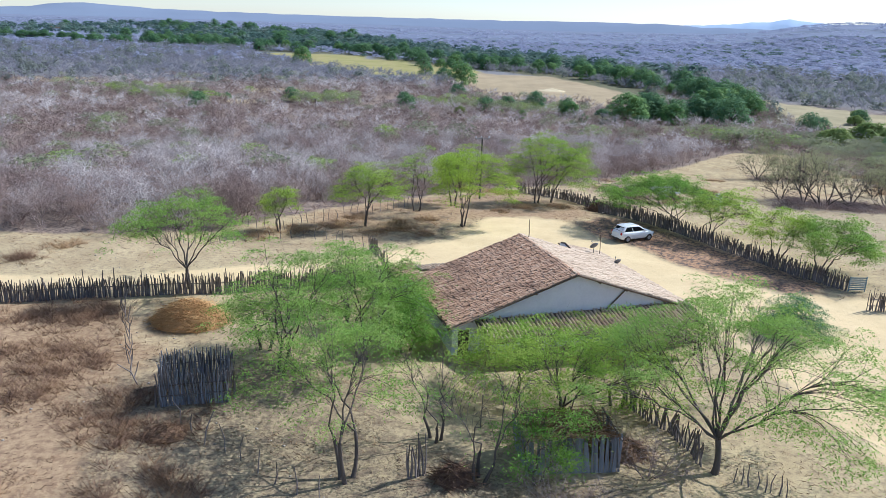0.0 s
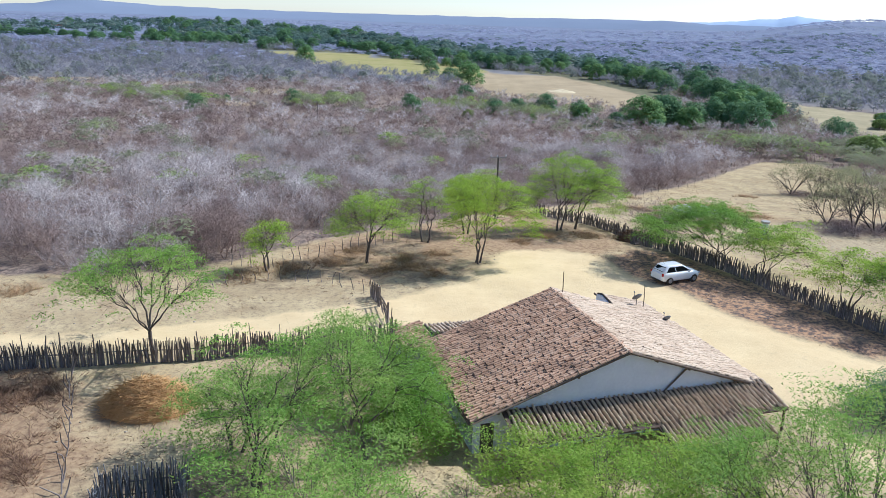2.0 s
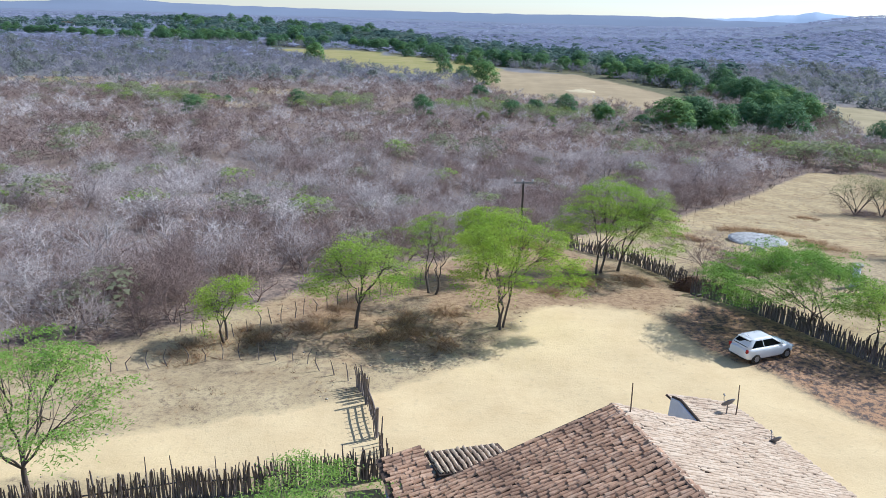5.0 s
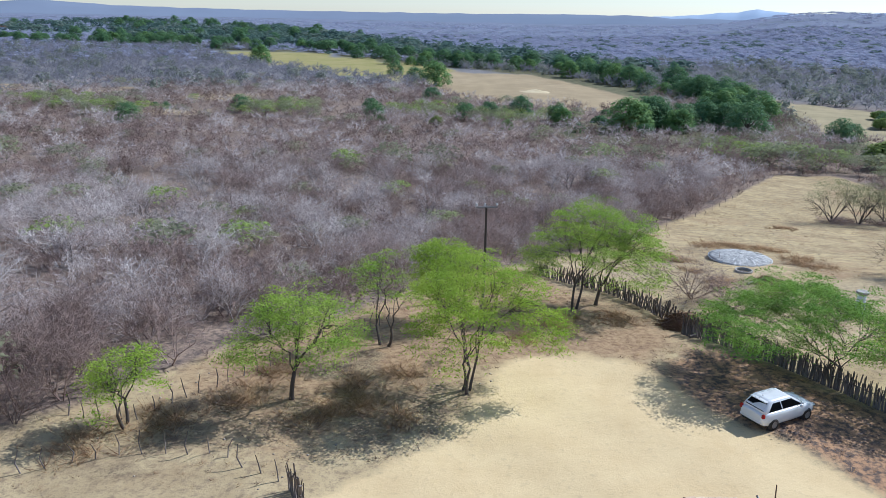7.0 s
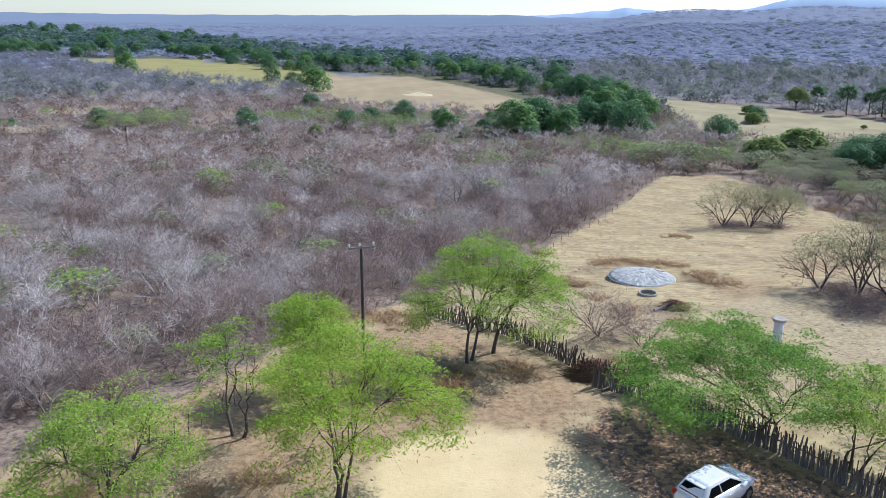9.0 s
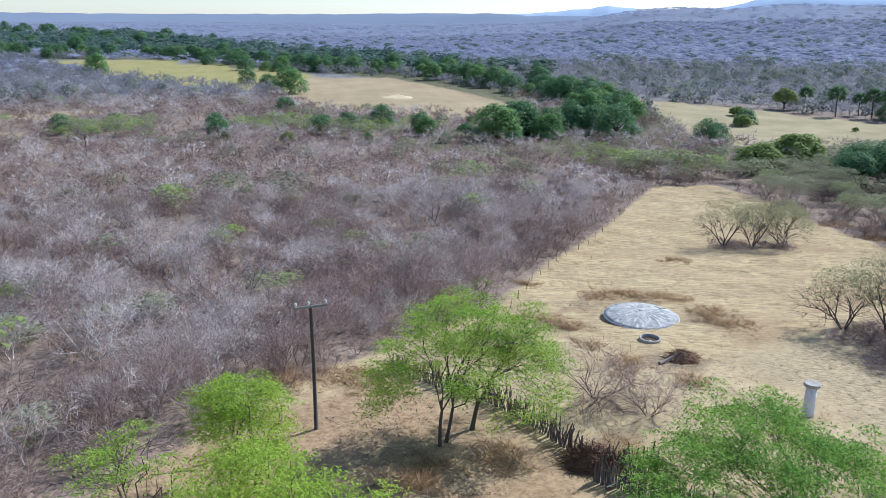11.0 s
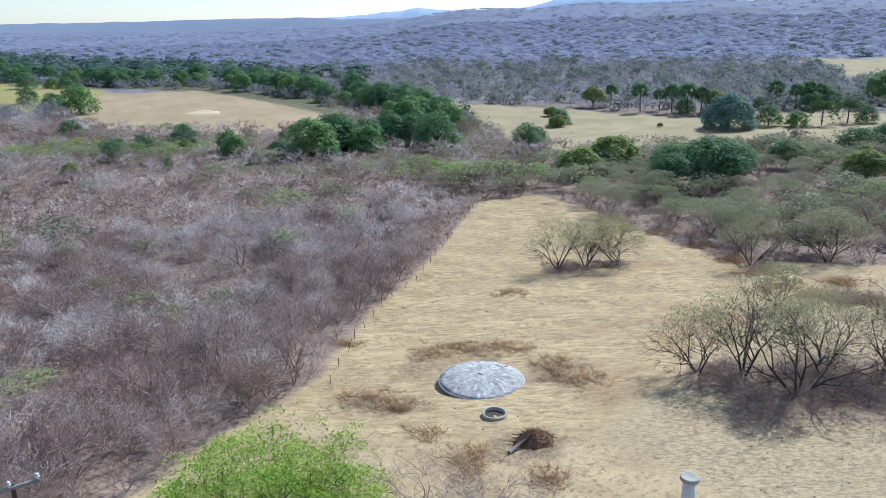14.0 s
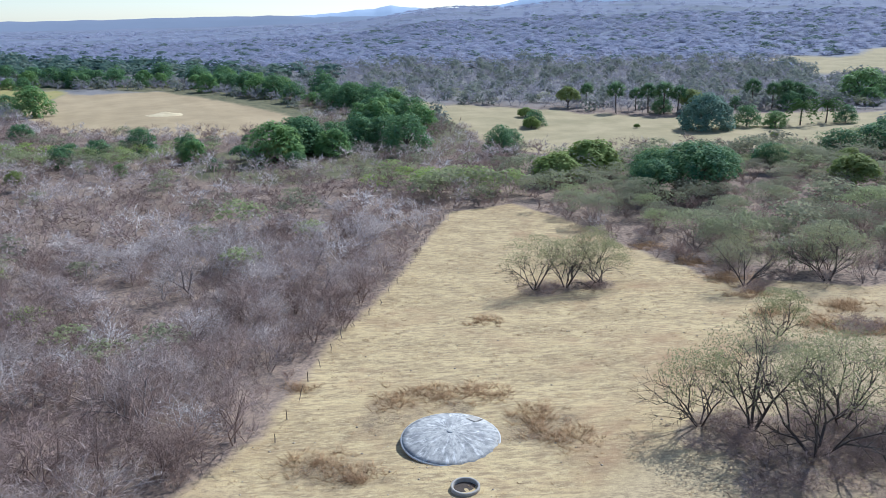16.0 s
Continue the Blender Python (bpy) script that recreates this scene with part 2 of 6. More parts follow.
ROAD = [(-60, 50), (-25, 53), (-16, 54.4), (-9.8, 55.8), (-3, 56.8), (2, 57.5), (7, 62), (14, 60), (17, 52), (19.5, 44), (21, 34), (24, 10), (27, -90), (36, -90), (34, 10), (33, 30), (36, 48), (35, 55), (27, 55.5),
        (22.5, 59.4), (19.6, 63.4), (17.6, 67.2), (14.6, 70.6), (13.2, 74.5), (11.5, 78), (8.6, 78.2), (5.5, 78), (3.4, 76), (2.6, 72), (0.4, 68.6), (-3, 65.2), (-6, 62.8), (-9, 61.4), (-17, 58), (-25, 55), (-60, 53)]
FOREST_FAR = [(-620, 900), (-340, 850), (-180, 770), (-60, 690), (20, 540), (84, 492), (150, 470), (60, 660), (-60, 900), (-200, 1250), (-620, 1700)]
GREEN_BAND = [(-330, 860), (-185, 690), (-62, 668), (14, 512), (76, 482), (101, 392), (112, 318), (98, 280), (78, 250), (62, 240)]


# ---- materials of the land ----
def ground_material():
    k = Nodes("dry_ground")
    co = k.position()
    big, mid, fine = k.noise(co, 0.045, 4), k.noise(co, 0.35, 5, 0.65), k.noise(co, 2.6, 4, 0.7)
    grit = k.noise(co, 9.0, 3, 0.7)

    def zone(name, lo=0.35, hi=0.65, wob=0.55):
        v = k.math("ADD", k.attr(name), k.math("MULTIPLY", k.math("SUBTRACT", mid, 0.5), wob))
        return k.ramp(v, [(lo, 0.0), (hi, 1.0)])

    yard = k.mix(k.ramp(mid, [(0.35, 0.0), (0.65, 1.0)]), (0.54, 0.425, 0.245), (0.40, 0.30, 0.17))
    yard = k.mix(k.ramp(fine, [(0.5, 0.0), (0.68, 0.7)]), yard, (0.21, 0.155, 0.11))
    yard = k.mix(k.ramp(grit, [(0.55, 0.0), (0.7, 0.6)]), yard, (0.15, 0.115, 0.085))
    c = yard
    rot = k.n.new("ShaderNodeMapping")
    rot.inputs["Rotation"].default_value = (0, 0, radians(27))
    k.link(co, rot.inputs["Vector"])
    row = rot.outputs[0]
    straw = k.mix(k.ramp(k.noise(co, 0.16, 5, 0.6), [(0.38, 0.0), (0.62, 1.0)]), (0.56, 0.435, 0.235), (0.42, 0.315, 0.17))
    straw = k.mix(k.ramp(k.noise(row, 1.6, 5, 0.72, (0.42, 1.5, 1)), [(0.42, 0.0), (0.6, 0.85)]), straw, (0.27, 0.20, 0.12))
    straw = k.mix(k.ramp(k.noise(row, 3.4, 4, 0.75, (0.5, 1.4, 1)), [(0.5, 0.0), (0.66, 0.7)]), straw, (0.64, 0.525, 0.30))
    straw = k.mix(k.ramp(grit, [(0.55, 0.0), (0.72, 0.6)]), straw, (0.2, 0.15, 0.1))
    straw = k.mix(k.math("MULTIPLY", k.ramp(k.noise(co, 0.07, 4, 0.6), [(0.5, 0.0), (0.62, 1.0)]), k.ramp(mid, [(0.4, 0.2), (0.6, 0.75)])), straw, (0.34, 0.215, 0.125))
    c = k.mix(zone("straw"), c, straw)
    brown = k.mix(k.ramp(fine, [(0.38, 0.0), (0.62, 1.0)]), (0.43, 0.295, 0.17), (0.26, 0.165, 0.10))
    c = k.mix(k.math("MULTIPLY", zone("brown", 0.3, 0.75, 0.9), 0.9), c, brown)
    # Red leaf litter; the dark flecks also paint in the shade trees' dappled shadow.
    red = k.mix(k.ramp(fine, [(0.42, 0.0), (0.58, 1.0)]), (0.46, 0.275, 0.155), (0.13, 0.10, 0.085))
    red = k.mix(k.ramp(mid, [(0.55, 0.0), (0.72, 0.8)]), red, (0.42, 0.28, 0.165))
    # Dead-leaf mulch; its dark mottling also stands for tree shadows on the soil.
    mulch_shade = k.mix(k.ramp(k.noise(co, 1.1, 5, 0.75), [(0.42, 0.0), (0.6, 1.0)]), (0.40, 0.31, 0.18), (0.19, 0.14, 0.095))
    mulch_shade = k.mix(k.ramp(k.noise(co, 5.0, 4, 0.75), [(0.47, 0.0), (0.6, 0.85)]), mulch_shade, (0.115, 0.085, 0.062))
    c = k.mix(k.math("MULTIPLY", zone("mulch_shade", 0.36, 0.64, 1.5), 0.85), c, mulch_shade)
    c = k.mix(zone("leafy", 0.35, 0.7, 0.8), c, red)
    cobble = k.mix(k.ramp(k.noise(row, 4.2, 5, 0.75, (0.6, 1.3, 1)), [(0.42, 0.0), (0.62, 1.0)]), (0.50, 0.395, 0.235), (0.26, 0.20, 0.125))
    c = k.mix(zone("trodden"), c, cobble)
    sand = k.mix(k.ramp(mid, [(0.3, 0.0), (0.75, 1.0)]), (0.73, 0.57, 0.325), (0.62, 0.46, 0.25))
    sand = k.mix(k.ramp(fine, [(0.56, 0.0), (0.74, 0.45)]), sand, (0.45, 0.34, 0.21))
    c = k.mix(zone("sand", 0.38, 0.62, 1.0), c, sand)
    litter = k.mix(k.ramp(mid, [(0.35, 0.0), (0.65, 1.0)]), (0.27, 0.20, 0.155), (0.36, 0.27, 0.20))
    litter = k.mix(k.ramp(fine, [(0.42, 0.0), (0.62, 1.0)]), litter, (0.12, 0.095, 0.085))
    litter = k.mix(k.ramp(big, [(0.55, 0.0), (0.7, 0.6)]), litter, (0.33, 0.25, 0.19))
    c = k.mix(zone("wood", 0.38, 0.62, 0.5), c, litter)
    # Far ground: distance haze is painted in as a blue cast past some 560 m.
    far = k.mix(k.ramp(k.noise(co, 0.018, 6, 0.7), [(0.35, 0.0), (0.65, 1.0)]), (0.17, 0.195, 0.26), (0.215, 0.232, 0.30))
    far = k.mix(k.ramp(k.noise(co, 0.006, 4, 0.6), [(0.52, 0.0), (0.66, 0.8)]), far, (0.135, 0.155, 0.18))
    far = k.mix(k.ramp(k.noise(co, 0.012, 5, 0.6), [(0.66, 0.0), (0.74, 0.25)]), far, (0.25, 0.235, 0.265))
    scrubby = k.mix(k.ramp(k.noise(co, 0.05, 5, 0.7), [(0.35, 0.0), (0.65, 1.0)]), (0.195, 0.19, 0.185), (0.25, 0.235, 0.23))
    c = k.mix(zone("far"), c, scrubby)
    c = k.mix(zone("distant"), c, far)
    field = k.mix(k.ramp(k.noise(co, 0.06, 5, 0.7), [(0.35, 0.0), (0.65, 1.0)]), (0.44, 0.34, 0.205), (0.35, 0.27, 0.16))
    c = k.mix(zone("field"), c, field)
    # Leaf litter along the stream trees, with their shade put into the dark tone.
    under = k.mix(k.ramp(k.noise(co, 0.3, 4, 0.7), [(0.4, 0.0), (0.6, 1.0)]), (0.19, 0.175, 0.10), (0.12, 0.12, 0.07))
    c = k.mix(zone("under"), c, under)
    lush = k.mix(k.ramp(k.noise(co, 0.08, 5, 0.7), [(0.35, 0.0), (0.65, 1.0)]), (0.29, 0.275, 0.095), (0.38, 0.315, 0.14))
    c = k.mix(zone("lush"), c, lush)
    east = k.mix(k.ramp(k.noise(co, 0.09, 5, 0.7), [(0.35, 0.0), (0.65, 1.0)]), (0.42, 0.345, 0.205), (0.31, 0.265, 0.15))
    c = k.mix(zone("east"), c, east)
    k.bump(k.mix(0.4, fine, grit), 0.8, 0.06)
    return k.finish(c, 0.95, 0, 0.1)


def graded(lo, hi, step, reach_lo, reach_hi, grow=1.13):
    mid = list(np.arange(lo, hi + step / 2, step))
    a, s, p = [], step, lo
    while p > reach_lo:
        s *= grow
        p -= s
        a.append(p)
    b, s, p = [], step, hi
    while p < reach_hi:
        s *= grow
        p += s
        b.append(p)
    return np.array(a[::-1] + mid + b)


def build_ground():
    gx = graded(-48, 92, 1.0, -3600, 3600)
    gy = graded(-6, 178, 1.0, -2500, 4300)
    X, Y = np.meshgrid(gx, gy)
    x, y = X.ravel(), Y.ravel()
    V = np.stack([x, y, ground_z(x, y)], 1)
    nx, ny = len(gx), len(gy)
    i = (np.arange(ny - 1)[:, None] * nx + np.arange(nx - 1)[None]).ravel()
    T = np.concatenate([np.stack([i, i + 1, i + nx + 1], 1), np.stack([i, i + nx + 1, i + nx], 1)])

    def soft(d, w):
        return np.clip(0.5 + d / (2 * w), 0, 1)

    clear = inside(CLEARING, x, y)
    r = np.hypot(x, y - 60)
    strip = inside([(17, 110), (32, 131), (43, 143.5), (65, 172), (76, 172), (76, 157), (74, 140), (72, 126), (66, 112), (48, 101), (34, 96), (22, 100)], x, y)
    brown = np.maximum(soft(inside([(-80, -20), (-6, 15), (-11, 27), (-15, 36), (-19, 46), (-24, 50), (-80, 46)], x, y), 4), 0.85 * soft(inside([(-16, 66), (-2, 67), (3, 75), (12, 76), (17, 79), (17, 86), (13, 93), (8, 99), (-4, 90), (-14, 78)], x, y), 3))
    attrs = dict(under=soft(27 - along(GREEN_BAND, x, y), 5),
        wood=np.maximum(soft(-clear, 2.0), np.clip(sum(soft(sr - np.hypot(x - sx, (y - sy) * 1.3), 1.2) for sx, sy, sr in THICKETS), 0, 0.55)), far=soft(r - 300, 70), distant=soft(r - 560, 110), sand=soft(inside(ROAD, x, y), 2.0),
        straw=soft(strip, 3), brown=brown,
        mulch_shade=np.maximum(soft(inside([(-19, 38), (-10, 42), (-4, 38), (0, 33), (5, 30), (10, 28.5), (18, 27), (22, 20), (-10, 20), (-16, 30)], x, y), 3),
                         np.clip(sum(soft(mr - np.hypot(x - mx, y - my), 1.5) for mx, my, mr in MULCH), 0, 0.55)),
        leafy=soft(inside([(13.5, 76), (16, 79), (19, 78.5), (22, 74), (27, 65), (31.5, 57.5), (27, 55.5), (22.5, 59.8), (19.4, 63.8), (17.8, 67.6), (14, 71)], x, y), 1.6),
        trodden=soft(inside([(36, 66), (34, 84), (33, 96), (48, 101), (66, 108), (120, 104), (120, 60), (60, 40)], x, y), 4),
        field=np.maximum(soft(inside(FIELD_TAN, x, y), 3), sum(soft(sr - np.hypot((x - sx) / 1.6, y - sy), 3) for sx, sy, sr in SANDY)), lush=soft(inside(FIELD_GREEN, x, y), 4),
        east=np.maximum(soft(inside(FIELD_EAST, x, y), 4), soft(inside(BARE_EAST, x, y), 6)))
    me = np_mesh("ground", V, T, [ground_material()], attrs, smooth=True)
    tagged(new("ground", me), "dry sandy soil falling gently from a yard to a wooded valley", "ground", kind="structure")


build_ground()

# The blue of the hills is distance haze held in their base colour.
BACK = Nodes("haze_blue")
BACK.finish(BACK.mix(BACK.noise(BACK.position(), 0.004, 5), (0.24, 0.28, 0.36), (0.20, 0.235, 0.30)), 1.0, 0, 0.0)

# Thicker haze for the farthest range, again as plain colour.
FAINT = Nodes("haze_pale_blue")
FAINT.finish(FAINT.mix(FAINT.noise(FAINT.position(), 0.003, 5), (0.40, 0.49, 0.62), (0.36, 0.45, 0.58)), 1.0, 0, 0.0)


def distant_range(radius, az, up, label, mat):
    """A far line of hills as a ridge with a front and a back slope."""
    n = 140
    a = np.linspace(az[0], az[-1], n)
    top = np.interp(a, az, up) + 1.2 * np.sin(a * 3.1) + 0.8 * np.sin(a * 7.3 + 1)
    s, c = np.sin(np.radians(a)), np.cos(np.radians(a))
    rows = [np.stack([s * (radius + dr), 60 + c * (radius + dr), np.full(n, -12.0) if f == 0 else -12 + (top + 12) * f], 1) for dr, f in ((-260, 0), (-120, 0.62), (0, 1), (160, 0.5), (260, 0))]
    V = np.concatenate(rows)
    T = []
    for k in range(4):
        i = np.arange(n - 1) + k * n
        T += [np.stack([i, i + 1, i + n + 1], 1), np.stack([i, i + n + 1, i + n], 1)]
    tagged(new("backdrop", np_mesh("backdrop", V, np.concatenate(T), [mat], smooth=True)), label, "hills", kind="structure")


distant_range(3300, [-75, -40, -31, -28.5, -27, -25.5, -23.4, -20.7, -17.9, -13.6, -9, 4, 9, 15.5, 17.7, 21, 30, 60, 75], [20, 18, 16, 24, 38, 44, 36, 29, 26, 24, 23, 26, 31, 32, 24, 24, 24, 30, 30], "low hills along the horizon, blue with haze", BACK.m)
distant_range(4300, [16, 19, 21, 22, 23.2, 24.5, 26, 31, 33.5, 36, 39, 42, 48], [30, 42, 58, 62, 78, 66, 58, 70, 116, 132, 118, 122, 60], "distant mountains, pale blue with haze", FAINT.m)


# ---- bare woods ----
def bare_material(name, stops, thin=0.0):
    k = Nodes(name)
    c = k.ramp(k.attr("tint"), stops)
    c = k.mix(k.math("MULTIPLY", k.island(), 0.25), c, tuple(0.7 * v for v in stops[1][1]))
    k.finish(c, 0.9, 0, 0.15)
    if thin:
        tr = k.n.new("ShaderNodeBsdfTranslucent")
        k.link(c, tr.inputs[0])
        mx = k.n.new("ShaderNodeMixShader")
        mx.inputs[0].default_value = thin
        k.link(k.bsdf.outputs[0], mx.inputs[1])
        k.link(tr.outputs[0], mx.inputs[2])
        k.link(mx.outputs[0], k.out.inputs[0])
    return k.m


# Aerial haze is mixed into the far wood and scrub colours, bluest farthest off.
FAR_SLOPE = bare_material("hazed_slope_wood", [(0.0, (0.36, 0.395, 0.515)), (0.35, (0.40, 0.425, 0.545)), (0.7, (0.44, 0.45, 0.57)), (1.0, (0.47, 0.475, 0.59))], 0.5)
FAR_WOOD = bare_material("hazed_bare_wood", [(0.0, (0.24, 0.235, 0.26)), (0.35, (0.29, 0.28, 0.31)), (0.7, (0.35, 0.335, 0.37)), (1.0, (0.42, 0.405, 0.44))], 0.5)
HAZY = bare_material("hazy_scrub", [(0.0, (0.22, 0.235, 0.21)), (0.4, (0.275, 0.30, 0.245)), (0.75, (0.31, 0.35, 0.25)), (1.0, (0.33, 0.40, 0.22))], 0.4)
BARE = bare_material("bare_wood", [(0.0, (0.20, 0.145, 0.122)), (0.3, (0.37, 0.272, 0.236)), (0.6, (0.53, 0.455, 0.425)), (1.0, (0.80, 0.74, 0.705))], 0.2)
SCRUB = bare_material("olive_scrub", [(0.0, (0.25, 0.235, 0.175)), (0.4, (0.315, 0.325, 0.21)), (0.75, (0.36, 0.385, 0.22)), (1.0, (0.35, 0.46, 0.13))], 0.5)
# Valley green with the haze over it put into the tone.
FOREST = bare_material("hazed_green_wood", [(0.0, (0.085, 0.145, 0.135)), (0.35, (0.115, 0.185, 0.15)), (0.7, (0.155, 0.225, 0.175)), (1.0, (0.22, 0.27, 0.22))], 0.4)


def twiggy(g, H, stems=3, kids=(4, 4, 5), lengths=(0.26, 0.3, 0.24, 0.17, 0.12), radius=0.018, spread=1.0, up=0.1, blade=0.004, lean=0.7, cheap=False):
    """A leafless tree that forks level by level: returns the arrays of the limbs and those of the last, finest twigs."""
    S = []
    a = np.arange(stems) * 2.4 + g.normal(0, 0.5, stems)
    tilt = g.uniform(0.3, 1.0, stems) * lean
    D = np.stack([np.cos(a) * tilt, np.sin(a) * tilt, np.ones(stems)], 1)
    D /= np.linalg.norm(D, axis=1, keepdims=True)
    P = np.stack([np.cos(a) * 0.02, np.sin(a) * 0.02, np.full(stems, -0.03)], 1) * H
    Q = P + D * lengths[0] * H * g.uniform(0.75, 1.2, (stems, 1))
    r = radius * H / stems ** 0.4
    S.append(prisms(P, Q, r, r * 0.7))
    for lev, k in enumerate(kids):
        i = np.repeat(np.arange(len(P)), k)
        n = len(i)
        t = g.uniform(0.45, 1.0, (n, 1))
        s = spread * g.uniform(0.55, 1.25, (n, 1))
        t[::k], s[::k] = 1.0, s[::k] * 0.5
        p = P[i] + (Q[i] - P[i]) * t
        o = g.normal(0, 1, (n, 3))
        o -= D[i] * (o * D[i]).sum(1, keepdims=True)
        o /= np.linalg.norm(o, axis=1, keepdims=True) + 1e-9
        d = D[i] + o * s * (1 + 0.35 * lev) + [0, 0, up]
        d /= np.linalg.norm(d, axis=1, keepdims=True)
        q = p + d * lengths[lev + 1] * H * g.uniform(0.6, 1.3, (n, 1))
        q[:, 2] = np.maximum(q[:, 2], 0.06 * H)
        r *= 0.62
        if lev == len(kids) - 1:
            w = np.cross(d, g.normal(0, 1, (n, 3)))
            w *= blade * H / (np.linalg.norm(w, axis=1, keepdims=True) + 1e-9)
            fine = np.stack([p - w, p + w, q], 1).reshape(-1, 3), np.arange(3 * n).reshape(-1, 3)
        else:
            S.append(prisms(p, q, r, 0 if lev or cheap else r * 0.6))
        P, Q, D = p, q, d
    return joined(*S), fine


def puffs(g, H, W, base, lobes, blades, leaf, flat=0.72, lobe=0.36, ragged=0.35, floor=-0.45, sky=0.8):
    """A broad crown of rounded lobes, each a shell of small blades that face outwards."""
    k = np.arange(lobes)
    up, a = 1 - (k + 0.4) / lobes, k * 2.399 + g.normal(0, 0.3, lobes)
    rho = np.sqrt(1 - up ** 2) * g.uniform(0.85, 1.05, lobes)
    rp = W / 2 * lobe * g.uniform(0.75, 1.3, lobes)
    R = W / 2 - rp * 0.75
    c = np.stack([np.cos(a) * rho * R, np.sin(a) * rho * R, base + (H - base - rp * flat) * up * g.uniform(0.85, 1.05, lobes) + rp * flat * 0.35], 1)
    i = np.repeat(k, blades)
    n = len(i)
    d = g.normal(0, 1, (n, 3))
    d /= np.linalg.norm(d, axis=1, keepdims=True)
    d[:, 2] = np.where(d[:, 2] < floor, -d[:, 2], d[:, 2])
    p = c[i] + d * rp[i][:, None] * [1, 1, flat] * np.where(g.random((n, 1)) < 0.22, g.uniform(0.4, 0.75, (n, 1)), g.uniform(0.82, 1.08, (n, 1)))
    nrm = d + ragged * g.normal(0, 1, (n, 3)) + [0, 0, sky]
    u = np.cross(nrm, g.normal(0, 1, (n, 3)))
    u /= np.linalg.norm(u, axis=1, keepdims=True) + 1e-9
    v = np.cross(nrm, u)
    v /= np.linalg.norm(v, axis=1, keepdims=True) + 1e-9
    s = leaf * g.uniform(0.6, 1.35, (n, 1))
    V = np.stack([p - u * s, p + u * s * 0.5 + v * s * 0.85, p + u * s * 0.5 - v * s * 0.85], 1).reshape(-1, 3)
    return V, np.arange(3 * n).reshape(-1, 3)


def sown(g, x0, x1, y0, y1, cell):
    xs, ys = np.arange(x0, x1, cell), np.arange(y0, y1, cell)
    X, Y = np.meshgrid(xs, ys)
    return X.ravel() + g.uniform(-0.5, 0.5, X.size) * cell, Y.ravel() + g.uniform(-0.5, 0.5, X.size) * cell


SCRUB_ZONE = [(77, 176), (77, 157), (75, 140), (73, 126), (81, 113), (125, 106), (260, 120), (260, 172), (202, 186), (166, 172), (152, 186), (130, 198), (108, 204), (84, 205)]
LUSH_SCRUB = [(-150, 300), (-95, 270), (-60, 262), (-30, 285), (0, 268), (14, 262), (40, 262), (60, 244), (70, 225), (78, 190)]


def open_land(x, y):
    """True where no woods grow."""
    f = inside(CLEARING, x, y) > -0.6
    for p in (FIELD_GREEN, FIELD_TAN, FIELD_EAST, BARE_EAST):
        f |= inside(p, x, y) > -1
    for sx, sy, sr in SANDY:
        f |= np.hypot((x - sx) / 1.6, y - sy) < sr
    return f


def patchy(x, y, g, s=0.035):
    """Tones of the woods: brown-mauve bushes with drifts of whitish trees."""
    v = np.sin(x * s * 1.7 + 3 * np.sin(y * s)) + np.sin(y * s * 2.3 + 2 * np.sin(x * s * 1.3))
    w = np.sin(x * s * 7.1 + 3 * np.sin(y * s * 4)) + np.sin(y * s * 8.3 + 2 * np.sin(x * s * 6.3))
    pale = g.random(len(x)) < np.clip(0.36 + 0.14 * v + 0.14 * w, 0.04, 0.85)
    return np.clip(np.where(pale, g.normal(0.78, 0.14, len(x)), g.normal(0.27, 0.13, len(x))), 0, 1)


def stuff(name, protos, x, y, size, tall, tint, mat, label, category, g):
    z = ground_z(x, y)
    V, T, who = scattered(protos, np.stack([x, y, z], 1), g.integers(0, len(protos), len(x)), g.uniform(0, 6.283, len(x)), size, tall)
    return tagged(new(name, np_mesh(name, V, T, [mat], dict(tint=tint[who]))), label, category, kind="stuff")


